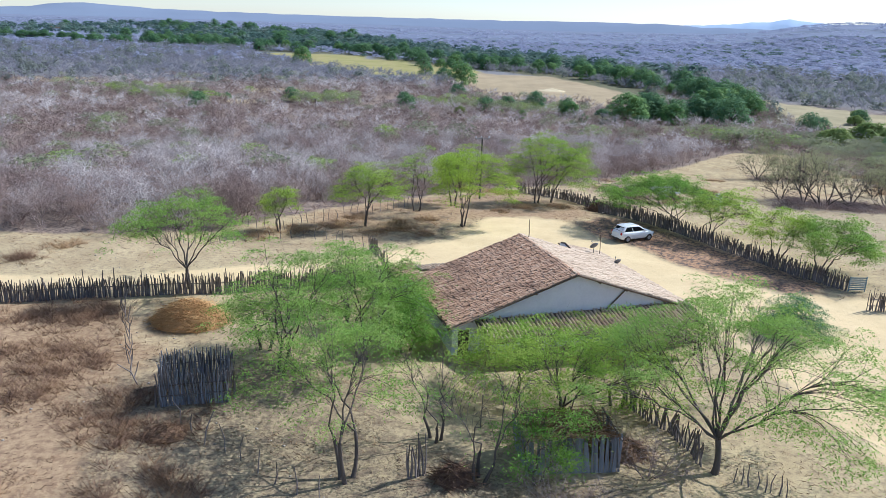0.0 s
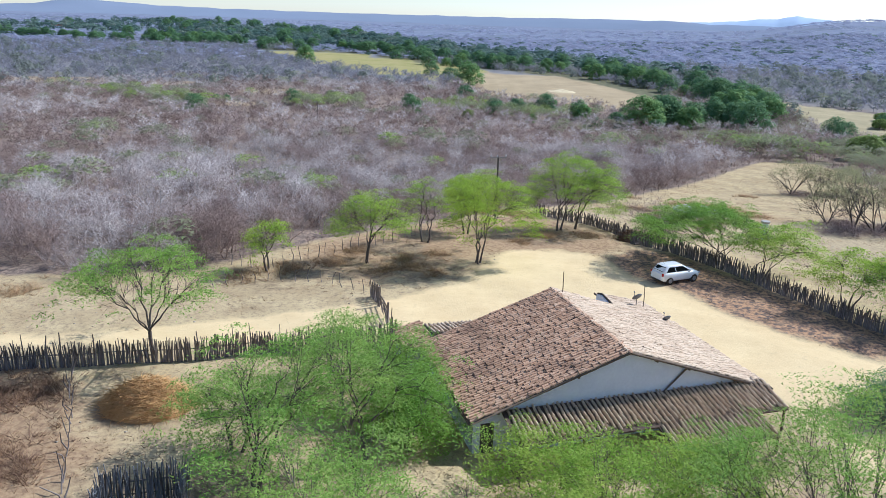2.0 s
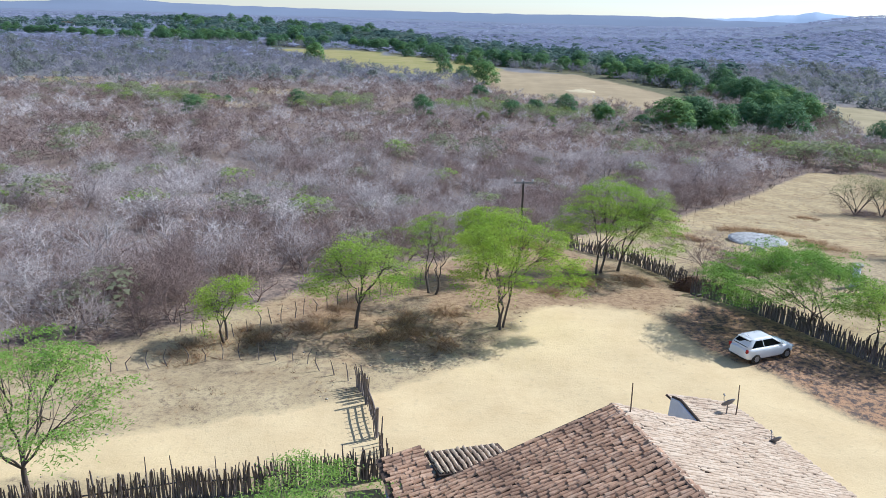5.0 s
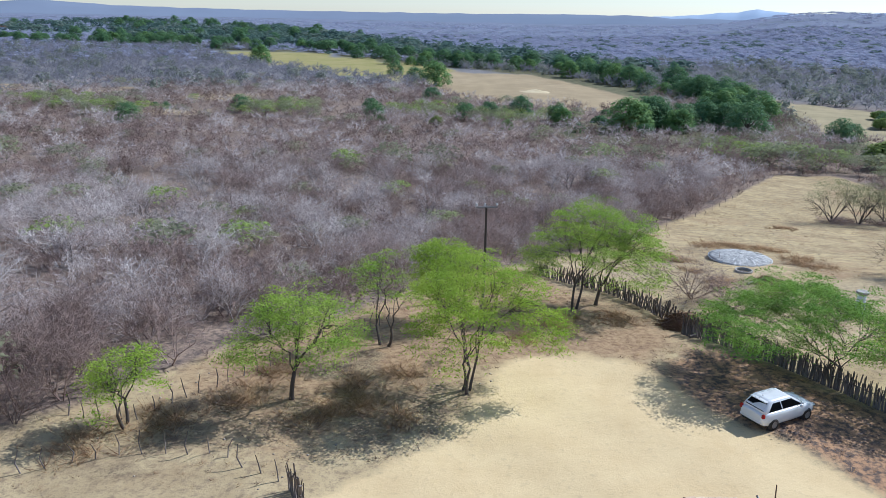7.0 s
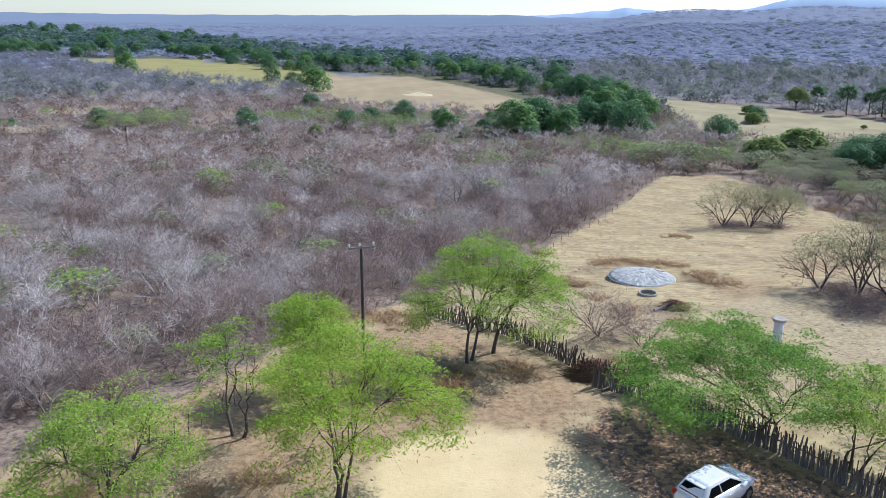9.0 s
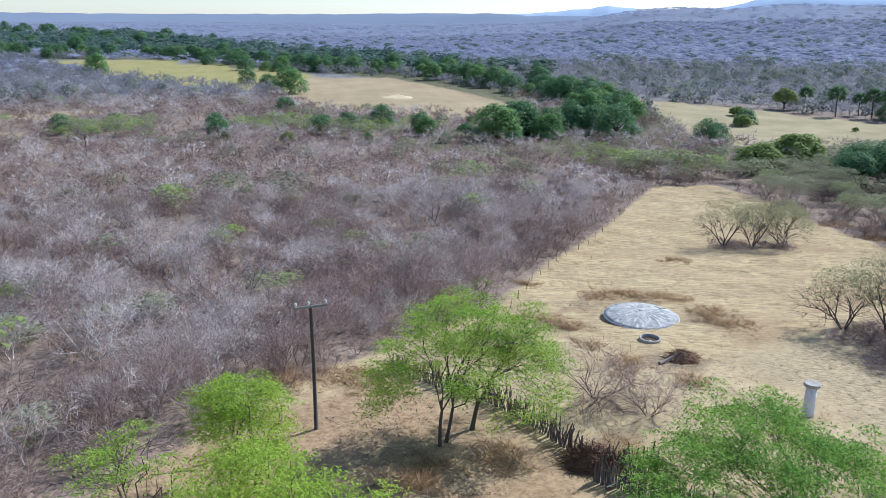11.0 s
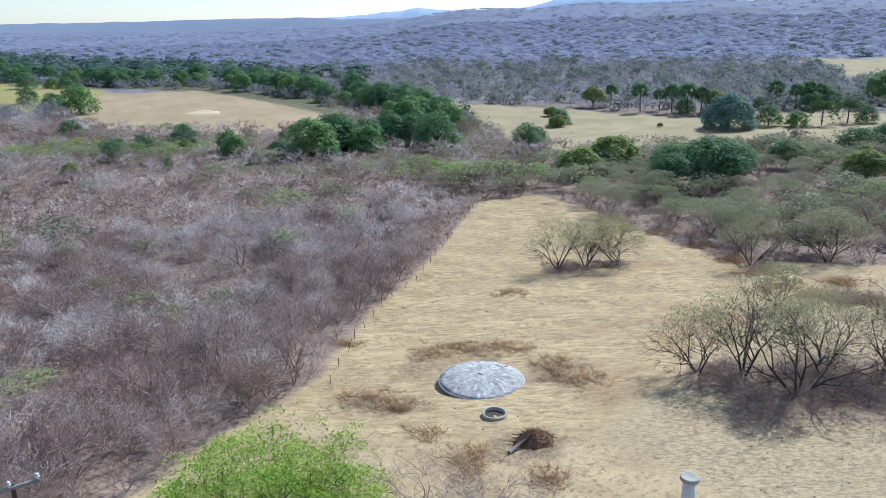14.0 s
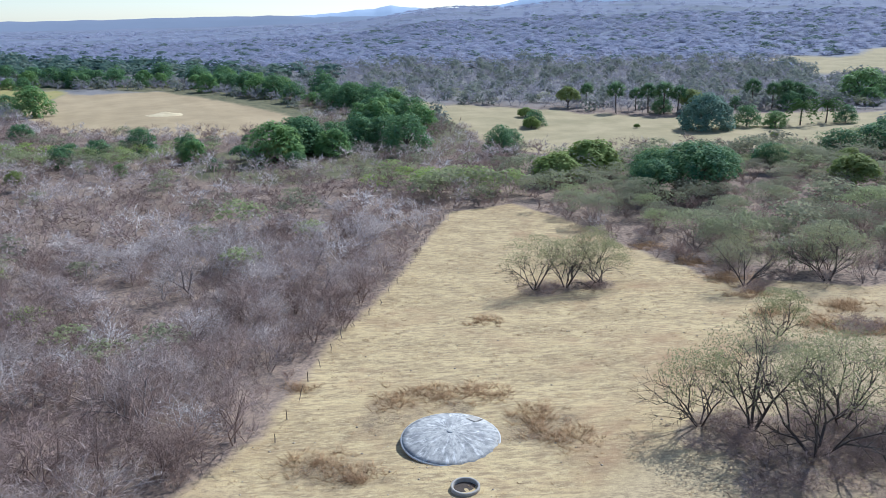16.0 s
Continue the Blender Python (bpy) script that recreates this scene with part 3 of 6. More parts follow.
def build_woods():
    g = np.random.default_rng(11)
    # trees at the wood's edge, one by one
    kinds = []
    for k in range(8):
        S, W = twiggy(g, 5.4, 2 + k % 3, (4, 4, 5, 3), blade=0.0021, spread=0.85 + 0.06 * (k % 4))
        tint = [0.2, 0.38, 0.7, 0.3, 0.5, 0.16, 0.82, 0.34][k]
        kinds.append((np_mesh("trunk", *S, [BARE], dict(tint=np.full(len(S[0]), tint * 0.8))), np_mesh("crown", *W, [BARE], dict(tint=np.full(len(W[0]), tint)))))
    x, y = sown(g, -50, 60, 62, 150, 3.1)
    d = -inside(CLEARING, x, y)
    keep = (d > 0.2) & (d < 11) & ~((x > 30) & (d > 6))
    x, y = x[keep][:290], y[keep][:290]
    for a, b in zip(x, y):
        s = g.uniform(0.5, 1.05)
        k = int(g.integers(8))
        e = thing("bare_tree", pose(a, b, gz(a, b), 0, 0, g.uniform(0, 360)) @ Matrix.Diagonal((s, s, s * g.uniform(0.8, 1.05), 1)),
                  "leafless pale grey tree at the wood's edge" if k in (2, 6) else "leafless grey-brown tree at the wood's edge", "tree", "bare trees at the wood's edge")
        part("trunk", kinds[k][0], None, e)
        part("crown", kinds[k][1], None, e)
    # the woods behind them
    mid = [joined(*twiggy(g, 1.0, 1 + k % 2, (4, 3, 6 - k % 2), blade=0.0095, cheap=True, radius=0.014)) for k in range(7)]
    near = [joined(*twiggy(g, 1.0, 2 + k % 3, (4, 4, 7), blade=0.0042, spread=0.9 + 0.07 * (k % 4))) for k in range(9)]
    leafy_top = [joined(puffs(g, 1.0, 1.25, 0.5, 9, 26, 0.05, 0.4, 0.42, 0.6), twiggy(g, 0.8, 3, (3, 2), radius=0.02)[0]) for _ in range(5)]
    x, y = sown(g, -78, 78, 66, 178, 2.95)
    d = -inside(CLEARING, x, y)
    gap = np.sin(x * 0.21 + 1.5 * np.sin(y * 0.13)) + np.sin(y * 0.24 + 1.2 * np.sin(x * 0.17)) + g.normal(0, 0.5, len(x))
    keep = (d > 1.0) & (gap > -0.75) & ((d > 6) | (g.random(len(x)) < 0.35)) & (np.hypot(x, y - 60) < 118) & (inside(SCRUB_ZONE, x, y) < 0) & (np.degrees(np.arctan2(x, y - 5)) > -42)
    x, y = x[keep], y[keep]
    size = g.uniform(3.0, 6.6, len(x))
    tint, green = patchy(x, y, g), g.random(len(x)) < 0.06
    tall = size * g.uniform(0.62, 0.85, len(x))
    stuff("bare_woods", near, x[~green], y[~green], size[~green], tall[~green], tint[~green], BARE, "dense leafless grey and purple-brown dry woods", "woods", g)
    stuff("olive_scrub", leafy_top, x[green], y[green], 0.85 * size[green], 0.8 * tall[green], 0.4 + 0.7 * g.random(green.sum()) ** 2, SCRUB, "thin olive bushes among the leafless trees", "scrub", g)
    # low dry brush between the trunks
    brush = [joined(*twiggy(g, 1.0, 6, (4, 6), (0.4, 0.38, 0.26), 0.012, 0.7, 0.3, 0.0075, 0.7, True)) for _ in range(5)]
    x, y = sown(g, -66, 78, 64, 178, 2.5)
    d = -inside(CLEARING, x, y)
    keep = (d > -0.4) & (d < 45) & (np.degrees(np.arctan2(x, y - 5)) > -42)
    x, y = x[keep], y[keep]
    size = g.uniform(1.2, 2.9, len(x))
    stuff("dry_brush", brush, x, y, size, size * 0.72, np.clip(g.normal(0.27, 0.13, len(x)), 0, 0.6), BARE, "shoulder-high brown dry brush under the trees", "brush", g)
    x, y = sown(g, -400, 400, 66, 400, 4.1)
    r, az = np.hypot(x, y - 60), np.degrees(np.arctan2(x, y - 20))
    keep = (r > 112) & (r < 270 + 60 * g.random(len(x)) - 60 * (az > 24)) & (az > -45) & (az < 62) & ~open_land(x, y) & (inside(SCRUB_ZONE, x, y) < 0) & (along(LUSH_SCRUB, x, y) > 9 * g.random(len(x)))
    x, y = x[keep], y[keep]
    size = g.uniform(3.8, 8.0, len(x))
    stuff("bare_woods", mid, x, y, size, size * 0.75, np.clip(patchy(x, y, g) - 0.06, 0, 1), BARE, "leafless grey woods across the valley slope", "woods", g)
    # beyond them, where single trees blur together
    haze = [joined(*twiggy(g, 1.0, 1, (5, 8), (0.34, 0.36, 0.28), 0.01, 1.1, 0.1, 0.016, cheap=True)) for _ in range(6)]
    x, y = sown(g, -560, 560, 120, 720, 6.2)
    r, az = np.hypot(x, y - 60), np.degrees(np.arctan2(x, y - 20))
    keep = (r > 215 + 60 * (az < 24) + 40 * g.random(len(x))) & (r < 470 + 110 * g.random(len(x)) + 160 * (az < -12)) & (az > -45) & (az < 64) & ~open_land(x, y) & (inside(FOREST_FAR, x, y) < 0) & (inside(SCRUB_ZONE, x, y) < 0)
    x, y, az = x[keep], y[keep], az[keep]
    size, tint = g.uniform(5.5, 10.0, len(x)), np.clip(0.1 + 0.8 * patchy(x, y, g, 0.02), 0, 1)
    green = g.random(len(x)) < np.where(az > 20, 0.3, 0.1)
    stuff("far_woods", haze, x[~green], y[~green], size[~green], size[~green] * 0.7, tint[~green], FAR_WOOD, "leafless woods beyond the fields, mauve-grey with haze", "woods", g)
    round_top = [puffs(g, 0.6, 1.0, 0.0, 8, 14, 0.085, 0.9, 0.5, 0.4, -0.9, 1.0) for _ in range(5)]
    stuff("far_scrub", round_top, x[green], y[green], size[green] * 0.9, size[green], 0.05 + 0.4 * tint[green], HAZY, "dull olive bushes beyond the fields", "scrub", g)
    # olive scrub and the greener line of shrubs
    shrub = [joined(puffs(g, 0.8, 1.1, 0.3, 11, 30, 0.04, 0.45, 0.42, 0.7, -0.3, 1.0), twiggy(g, 0.7, 3, (3, 2), radius=0.018)[0]) for _ in range(6)]
    x, y = sown(g, -330, 330, 66, 400, 4.3)
    r = np.hypot(x, y - 60)
    dense = inside(SCRUB_ZONE, x, y) > 0
    keep = (dense & (g.random(len(x)) < 0.72)) | ((along(LUSH_SCRUB, x, y) < 7 + 7 * np.sin(x * 0.11 + y * 0.07)) & ~open_land(x, y)) | ((r > 100) & (r < 340) & ~open_land(x, y) & (g.random(len(x)) < 0.05))
    az = np.degrees(np.arctan2(x, y - 20))
    keep &= (az > -45) & (az < 75)
    x, y = x[keep], y[keep]
    olive = []
    for k in range(6):
        V, T = puffs(g, 4.6, 6.6, 2.3, 13, 170, 0.085, 0.34, 0.36, 0.9, -0.6, 0.6)
        S, W = twiggy(g, 4.6, 3, (4, 4, 3), (0.3, 0.34, 0.26, 0.2), 0.02, 0.9, 0.1, 0.003, 0.9)
        olive.append((np_mesh("trunk", *joined(S, W), [BARE], dict(tint=np.full(len(S[0]) + len(W[0]), 0.12))), np_mesh("crown", V, T, [SCRUB], dict(tint=np.full(len(V), 0.15 + 0.13 * k)))))
    apart = (inside(SCRUB_ZONE, x, y) > 0) & (x < 140) & (y < 178) & (g.random(len(x)) < 0.8)
    for a, b in list(zip(x[apart], y[apart]))[:280]:
        s, k = g.uniform(0.65, 1.25), int(g.integers(6))
        e = thing("thorn_tree", pose(a, b, gz(a, b), 0, 0, g.uniform(0, 360)) @ Matrix.Diagonal((s, s, s * g.uniform(0.75, 1.0), 1)), "flat-crowned thorn tree with thin olive leaves in scrub", "tree", "thorn trees of the scrub")
        part("trunk", olive[k][0], None, e)
        part("crown", olive[k][1], None, e)
    x, y = x[~apart], y[~apart]
    size = g.uniform(4.6, 8.6, len(x)) * np.where(y > 185, 0.75, 1.0)
    lush = along(LUSH_SCRUB, x, y) < 7 + 7 * np.sin(x * 0.11 + y * 0.07)
    tint = np.where(lush, np.clip(g.normal(0.8, 0.22, len(x)), 0, 1), np.clip(g.normal(0.42, 0.22, len(x)), 0, 0.9))
    stuff("olive_scrub", shrub, x, y, size, size * 0.8, tint, SCRUB, "dull olive thorn scrub with flat crowns", "scrub", g)
    x, y = sown(g, 60, 280, 90, 220, 4.6)
    keep = (inside(SCRUB_ZONE, x, y) > 0) & (g.random(len(x)) < 0.75)
    x, y = x[keep], y[keep]
    size = g.uniform(2.4, 4.6, len(x))
    stuff("dry_brush", brush, x, y, size, size * 0.8, np.clip(g.normal(0.16, 0.12, len(x)), 0, 0.6), BARE, "dark leafless brush between the olive thorn trees", "brush", g)
    # the far woods
    far = [puffs(g, 0.4, 1.0, 0.0, 6, 10, 0.1, 0.5, 0.5, 0.12, 0.0, 1.3) for _ in range(7)]
    x, y = sown(g, -1100, 1150, 300, 1180, 11.5)
    r, az = np.hypot(x, y - 60), np.degrees(np.arctan2(x, y - 20))
    keep = (r > 440 + 90 * g.random(len(x))) & (r < 1120) & (az > -45) & (az < 66) & ~open_land(x, y) & (inside(FOREST_FAR, x, y) < 0)
    x, y = x[keep], y[keep]
    size = g.uniform(7, 14, len(x))
    tint = 0.1 + 0.75 * patchy(x, y, g, 0.012)
    green = g.random(len(x)) < 0.12
    stuff("far_woods", far, x[~green], y[~green], size[~green], size[~green] * 0.6, tint[~green], FAR_SLOPE, "leafless woods on the far slope, purple-grey with haze", "woods", g)
    stuff("far_scrub", far, x[green], y[green], size[green] * 0.9, size[green] * 0.7, np.clip(g.normal(0.6, 0.2, green.sum()), 0, 1), FOREST, "dull green bushes among the far woods", "scrub", g)
    x, y = sown(g, -640, 170, 460, 1720, 12)
    keep = (inside(FOREST_FAR, x, y) > -12 * g.random(len(x))) & ~open_land(x, y) & (g.random(len(x)) < np.where((x < -330) | (y > 1150), 0.22, 0.75))
    x, y = x[keep], y[keep]
    size = g.uniform(8, 17, len(x))
    stuff("far_forest", [puffs(g, 0.55, 1.0, 0.02, 7, 9, 0.12, 0.6, 0.5, 0.3, 0.0, 1.2) for _ in range(6)], x, y, size, size, g.uniform(0, 1, len(x)), FOREST, "dark green woods on the valley floor", "woods", g)
    last = [puffs(g, 0.3, 1.0, 0.0, 4, 9, 0.1, 0.4, 0.5, 0.12, 0.0, 1.3) for _ in range(6)]
    x, y = sown(g, -2000, 2000, 300, 2300, 26)
    r, az = np.hypot(x, y - 60), np.degrees(np.arctan2(x, y - 20))
    keep = (r > 1050) & (r < 2200) & (az > -40) & (az < 64) & (g.random(len(x)) < 0.4)
    x, y = x[keep], y[keep]
    size = g.uniform(10, 20, len(x))
    stuff("far_woods", last, x, y, size, size * 0.7, 0.25 + patchy(x, y, g, 0.006) * 0.5, FAR_SLOPE, "woods towards the horizon, purple-grey with haze", "woods", g)


build_woods()


# ---- trees in leaf ----
BARK = plain("grey_bark", (0.15, 0.12, 0.10), (0.085, 0.068, 0.058), 2.5, 0.9, bump=0.02, stretch=(1, 1, 0.25))
LEAF = leafy("feathery_leaf", (0.145, 0.285, 0.05), (0.27, 0.45, 0.09), (0.37, 0.50, 0.125), 0.5)
LEAF_FRESH = leafy("fresh_leaf", (0.195, 0.33, 0.045), (0.335, 0.50, 0.08), (0.45, 0.55, 0.11), 0.5)
LEAF_DEEP = leafy("deep_leaf", (0.12, 0.255, 0.04), (0.215, 0.385, 0.065), (0.31, 0.45, 0.085), 0.45)
LEAF_LIME = leafy("lime_leaf", (0.23, 0.375, 0.04), (0.36, 0.51, 0.07), (0.44, 0.545, 0.09), 0.5)
LEAF_PALE = leafy("pale_leaf", (0.20, 0.27, 0.085), (0.29, 0.355, 0.12), (0.31, 0.34, 0.12), 0.45)
LEAF_DARK = leafy("dark_leaf", (0.06, 0.15, 0.085), (0.115, 0.235, 0.115), (0.20, 0.315, 0.125), 0.35)
LEAF_BAND = leafy("valley_leaf", (0.095, 0.205, 0.08), (0.17, 0.31, 0.11), (0.26, 0.385, 0.13), 0.35)
LEAF_OLIVE = leafy("yellowish_bush_leaf", (0.17, 0.25, 0.06), (0.25, 0.34, 0.085), (0.29, 0.34, 0.11), 0.35)
LEAF_MANGO = leafy("mango_leaf", (0.12, 0.23, 0.18), (0.19, 0.31, 0.245), (0.25, 0.35, 0.25), 0.25)


def tube_np(pts, radii, sides=6):
    pts, radii = np.asarray(pts, float), np.asarray(radii, float)
    d = np.gradient(pts, axis=0)
    d /= np.linalg.norm(d, axis=1, keepdims=True) + 1e-9
    a = np.cross(d, [0.31, 0.90, 0.3])
    a /= np.linalg.norm(a, axis=1, keepdims=True) + 1e-9
    b = np.cross(d, a)
    an = np.arange(sides) * 2 * np.pi / sides
    V = pts[:, None] + radii[:, None, None] * (a[:, None] * np.cos(an)[None, :, None] + b[:, None] * np.sin(an)[None, :, None])
    n = len(pts)
    i = (np.arange(n - 1)[:, None] * sides + np.arange(sides)[None]).ravel()
    j = (np.arange(n - 1)[:, None] * sides + (np.arange(sides) + 1)[None] % sides).ravel()
    T = np.concatenate([np.stack([i, j, j + sides], 1), np.stack([i, j + sides, i + sides], 1)])
    return V.reshape(-1, 3), T


def bezier(p0, p1, p2, n):
    t = np.linspace(0, 1, n)[:, None]
    return (1 - t) ** 2 * p0 + 2 * t * (1 - t) * p1 + t * t * p2


def leaf_blades(g, c, n, sig, length, width, droop, spray=(0.3, 0.3, 0.055)):
    k = max(1, n // 64)
    sub = np.repeat(c, k, 0) + g.normal(0, 1, (len(c) * k, 3)) * sig
    n = n // k
    p = np.repeat(sub, n, 0) + g.normal(0, 1, (len(sub) * n, 3)) * spray
    fall = np.repeat(sub, n, 0)
    p[:, 2] -= 0.35 * np.hypot(p[:, 0] - fall[:, 0], p[:, 1] - fall[:, 1])
    m = len(p)
    a = g.uniform(0, 6.283, m)
    d = np.stack([np.cos(a), np.sin(a), g.normal(-droop, 0.45, m)], 1)
    d /= np.linalg.norm(d, axis=1, keepdims=True)
    w = np.cross(d, 0.55 * g.normal(0, 1, (m, 3)) + [0, 0, 1.5])
    w /= np.linalg.norm(w, axis=1, keepdims=True) + 1e-9
    L = length * g.uniform(0.6, 1.4, (m, 1))
    V = np.stack([p - w * width, p + w * width, p + d * L], 1).reshape(-1, 3)
    return V, np.arange(3 * m).reshape(-1, 3)


def leaf_tree_meshes(seed, H, W, crown=0.35, stems=1, fork=0.22, clusters=60, leaves=110, sig=0.42, leaf=0.26, width=0.035, off=(0, 0), droop=0.25, girth=0.15, lower=0.35, round_=0.5, mat=None, bark=None, twigs=4, spray=(0.36, 0.36, 0.05)):
    """Trunk with limbs, and crown, as two meshes; crown: where it begins, as a share of the height."""
    g = np.random.default_rng(seed)
    zb, R = H * crown, W / 2
    rho, th = np.sqrt(g.uniform(0.02, 1, clusters)), g.uniform(0, 6.283, clusters)
    lump = 1 + 0.2 * np.sin(th * 3 + seed) + 0.12 * np.sin(th * 5 + 2 * seed)
    top = zb + (H - 0.3 - zb) * np.clip(1 - (rho * 0.97) ** 2, 0, 1) ** round_ * (0.9 + 0.1 * lump)
    bot = zb + (H - zb) * lower * (1 - rho)
    z = top - (top - bot) * g.uniform(0, 1, clusters) ** 1.5
    C = np.stack([rho * R * lump * np.cos(th) + off[0], rho * R * lump * np.sin(th) + off[1], z], 1)
    L = []
    nl = int(np.clip(clusters / 11, 4, 15))
    la = np.arange(nl) * 2.399 + g.normal(0, 0.25, nl)
    reach = np.where(np.arange(nl) % 3 == 2, 0.45, 1.0)
    apart = np.abs(np.angle(np.exp(1j * (th[:, None] - la[None])))) + 0.9 * np.abs(rho[:, None] - reach[None] * 0.8)
    owner = np.argmin(apart + 0.35 * g.random((clusters, nl)), 1)
    feet = [np.array([0.28 * np.cos(k * 2.4 + seed), 0.28 * np.sin(k * 2.4 + seed), -0.15]) * (1 if stems > 1 else [0, 0, 1]) for k in range(stems)]
    forks = []
    for k, f in enumerate(feet):
        t = np.array([f[0] * 2.2 + off[0] * 0.15 + g.normal(0, 0.12), f[1] * 2.2 + off[1] * 0.15 + g.normal(0, 0.12), H * fork * g.uniform(0.8, 1.2)])
        L.append(tube_np(bezier(f, (f + t) / 2 + g.normal(0, 0.12, 3) * [1, 1, 0], t, 5), np.array([1.25, 1.0, 0.9, 0.85, 0.8]) * girth / np.sqrt(stems), 7))
        forks.append(t)
    for k in range(nl):
        mine = C[owner == k]
        if len(mine) == 0:
            continue
        f = forks[k % stems]
        e = mine[np.argmax(np.linalg.norm(mine - f, axis=1))] * 0.5 + mine.mean(0) * 0.5
        m = f * 0.55 + e * 0.45 + np.array([0, 0, 0.2 * abs(e[2] - f[2])]) + g.normal(0, 0.2, 3)
        path = bezier(f, m, e, 9) + np.concatenate([np.zeros((1, 3)), g.normal(0, 0.1, (8, 3))])
        r0 = girth * 0.5 / np.sqrt(stems) * (1.0 if k < 2 * stems else 0.75)
        L.append(tube_np(path, np.linspace(r0, r0 * 0.2, 9), 5))
        span = np.linalg.norm(e - f) + 0.01
        for c in mine:
            u = int(np.clip(8 * (0.62 * np.linalg.norm(c - f) / span + g.normal(0, 0.08)), 2, 7))
            p = path[u]
            bend = p + 0.5 * (path[min(u + 1, 8)] - path[u - 1]) * np.linalg.norm(c - p) / (np.linalg.norm(path[min(u + 1, 8)] - path[u - 1]) + 0.01) * 0.8
            L.append(tube_np(bezier(p, bend + g.normal(0, 0.1, 3), c, 5), np.linspace(r0 * 0.3, 0.008, 5), 3))
            tw = c + g.normal(0, 1, (twigs, 3)) * sig * [1.3, 1.3, 0.9]
            L.append(prisms(np.repeat([(p + 2 * c) / 3], twigs, 0), tw, 0.009, 0))
    V, T = joined(*L)
    wood = np_mesh("trunk", V, T, [bark or BARK], smooth=True)
    V, T = leaf_blades(g, C, leaves, np.array([sig, sig, sig * 0.6]), leaf, width, droop, spray)
    return wood, np_mesh("crown", V, T, [mat or LEAF])


def leaf_tree(name, x, y, label, category="tree", group="", turn=0, **kw):
    wood, crown = leaf_tree_meshes(**kw)
    e = thing(name, pose(x, y, gz(x, y), 0, 0, turn), label, category, group)
    part("trunk", wood, None, e)
    part("crown", crown, None, e)
    return e


PALE_BARK = plain("whitish_bark", (0.56, 0.51, 0.48), (0.38, 0.34, 0.32), 2.5, 0.9, vary=0.3)
DULL_BARK = plain("dun_bark", (0.36, 0.31, 0.29), (0.24, 0.20, 0.19), 2.5, 0.9, vary=0.3)


def build_pale_trees():
    """Large leafless trees with thick pale limbs that stand out of the dry woods."""
    g = np.random.default_rng(61)
    kinds = []
    for k in range(7):
        S, W = twiggy(g, 6.6, 1 + k % 3, (4, 4, 5, 5), (0.24, 0.32, 0.25, 0.16, 0.1), 0.019, 0.95, 0.06, 0.0019, 0.8)
        kinds.append((np_mesh("trunk", *S, [PALE_BARK if k % 3 else DULL_BARK]), np_mesh("crown", *W, [BARE], dict(tint=np.full(len(W[0]), 0.72 if k % 3 else 0.45)))))
    x, y = sown(g, -60, 75, 74, 176, 7.6)
    keep = (inside(CLEARING, x, y) < -4) & (np.hypot(x - 4.0, y - 91.1) > 7) & (inside(SCRUB_ZONE, x, y) < -3) & (np.degrees(np.arctan2(x, y - 5)) > -42) & (g.random(len(x)) < 0.75)
    for a, b in zip(x[keep], y[keep]):
        s, k = g.uniform(0.65, 1.15), int(g.integers(7))
        e = thing("bare_tree", pose(a, b, gz(a, b), 0, 0, g.uniform(0, 360)) @ Matrix.Diagonal((s, s, s * g.uniform(0.75, 0.95), 1)),
                  "large whitish leafless tree in dry woods" if k % 3 else "large dun-grey leafless tree in dry woods", "tree", "large bare trees of the woods")
        part("trunk", kinds[k][0], None, e)
        part("crown", kinds[k][1], None, e)


build_pale_trees()

YARD_TREES = [
    # x, y, height, width, crown start, stems, clusters, leaves, crown shift, leaf, what
    (1.6, 72.9, 8.1, 8.2, 0.33, 3, 80, 105, (0.5, 0.3), LEAF_LIME, "lime-green feathery thorn tree beside the sandy track"),
    (-7.9, 72.1, 6.9, 6.3, 0.40, 1, 48, 95, (0.4, 0.2), LEAF_FRESH, "slender light green thorn tree on dry grass"),
    (10.4, 87.4, 8.6, 9.2, 0.24, 2, 70, 120, (1.2, 0.2), LEAF_FRESH, "spreading green thorn tree with two trunks"),
    (12.4, 88.8, 7.6, 6.0, 0.34, 1, 34, 90, (2.2, 0.2), LEAF_FRESH, "leaning green thorn tree beside the stake fence"),
    (-3.3, 79.4, 6.4, 4.8, 0.44, 2, 28, 42, (0, 0), LEAF_FRESH, "thin half-bare thorn tree with pale leaves"),
    (0.8, 84.5, 6.4, 4.6, 0.40, 2, 40, 120, (0, 0), LEAF_LIME, "small bright lime tree behind the larger one"),
    (-15.6, 69.2, 4.9, 3.6, 0.30, 2, 26, 60, (0.1, 0), LEAF_LIME, "small yellow-green tree at the wood's edge"),
    (-18.6, 52.4, 7.3, 8.0, 0.55, 1, 70, 62, (0.0, 0), LEAF, "umbrella-shaped thorn tree at the stake fence"),
    (22.8, 73.8, 5.4, 10.8, 0.54, 2, 96, 140, (-1.2, 1.9), LEAF_DEEP, "wide deep green shade tree over the fence"),
    (25.2, 71.0, 5.4, 6.6, 0.36, 3, 50, 85, (1.6, 0), LEAF_FRESH, "bright green shade tree at the fence"),
    (29.2, 64.4, 5.0, 5.2, 0.35, 3, 34, 90, (0.5, 0), LEAF_LIME, "low yellow-green tree at the fence"),
    (31.2, 60.7, 5.2, 7.0, 0.34, 3, 60, 120, (1.2, 0), LEAF_DEEP, "dense green tree beside the gate"),
]
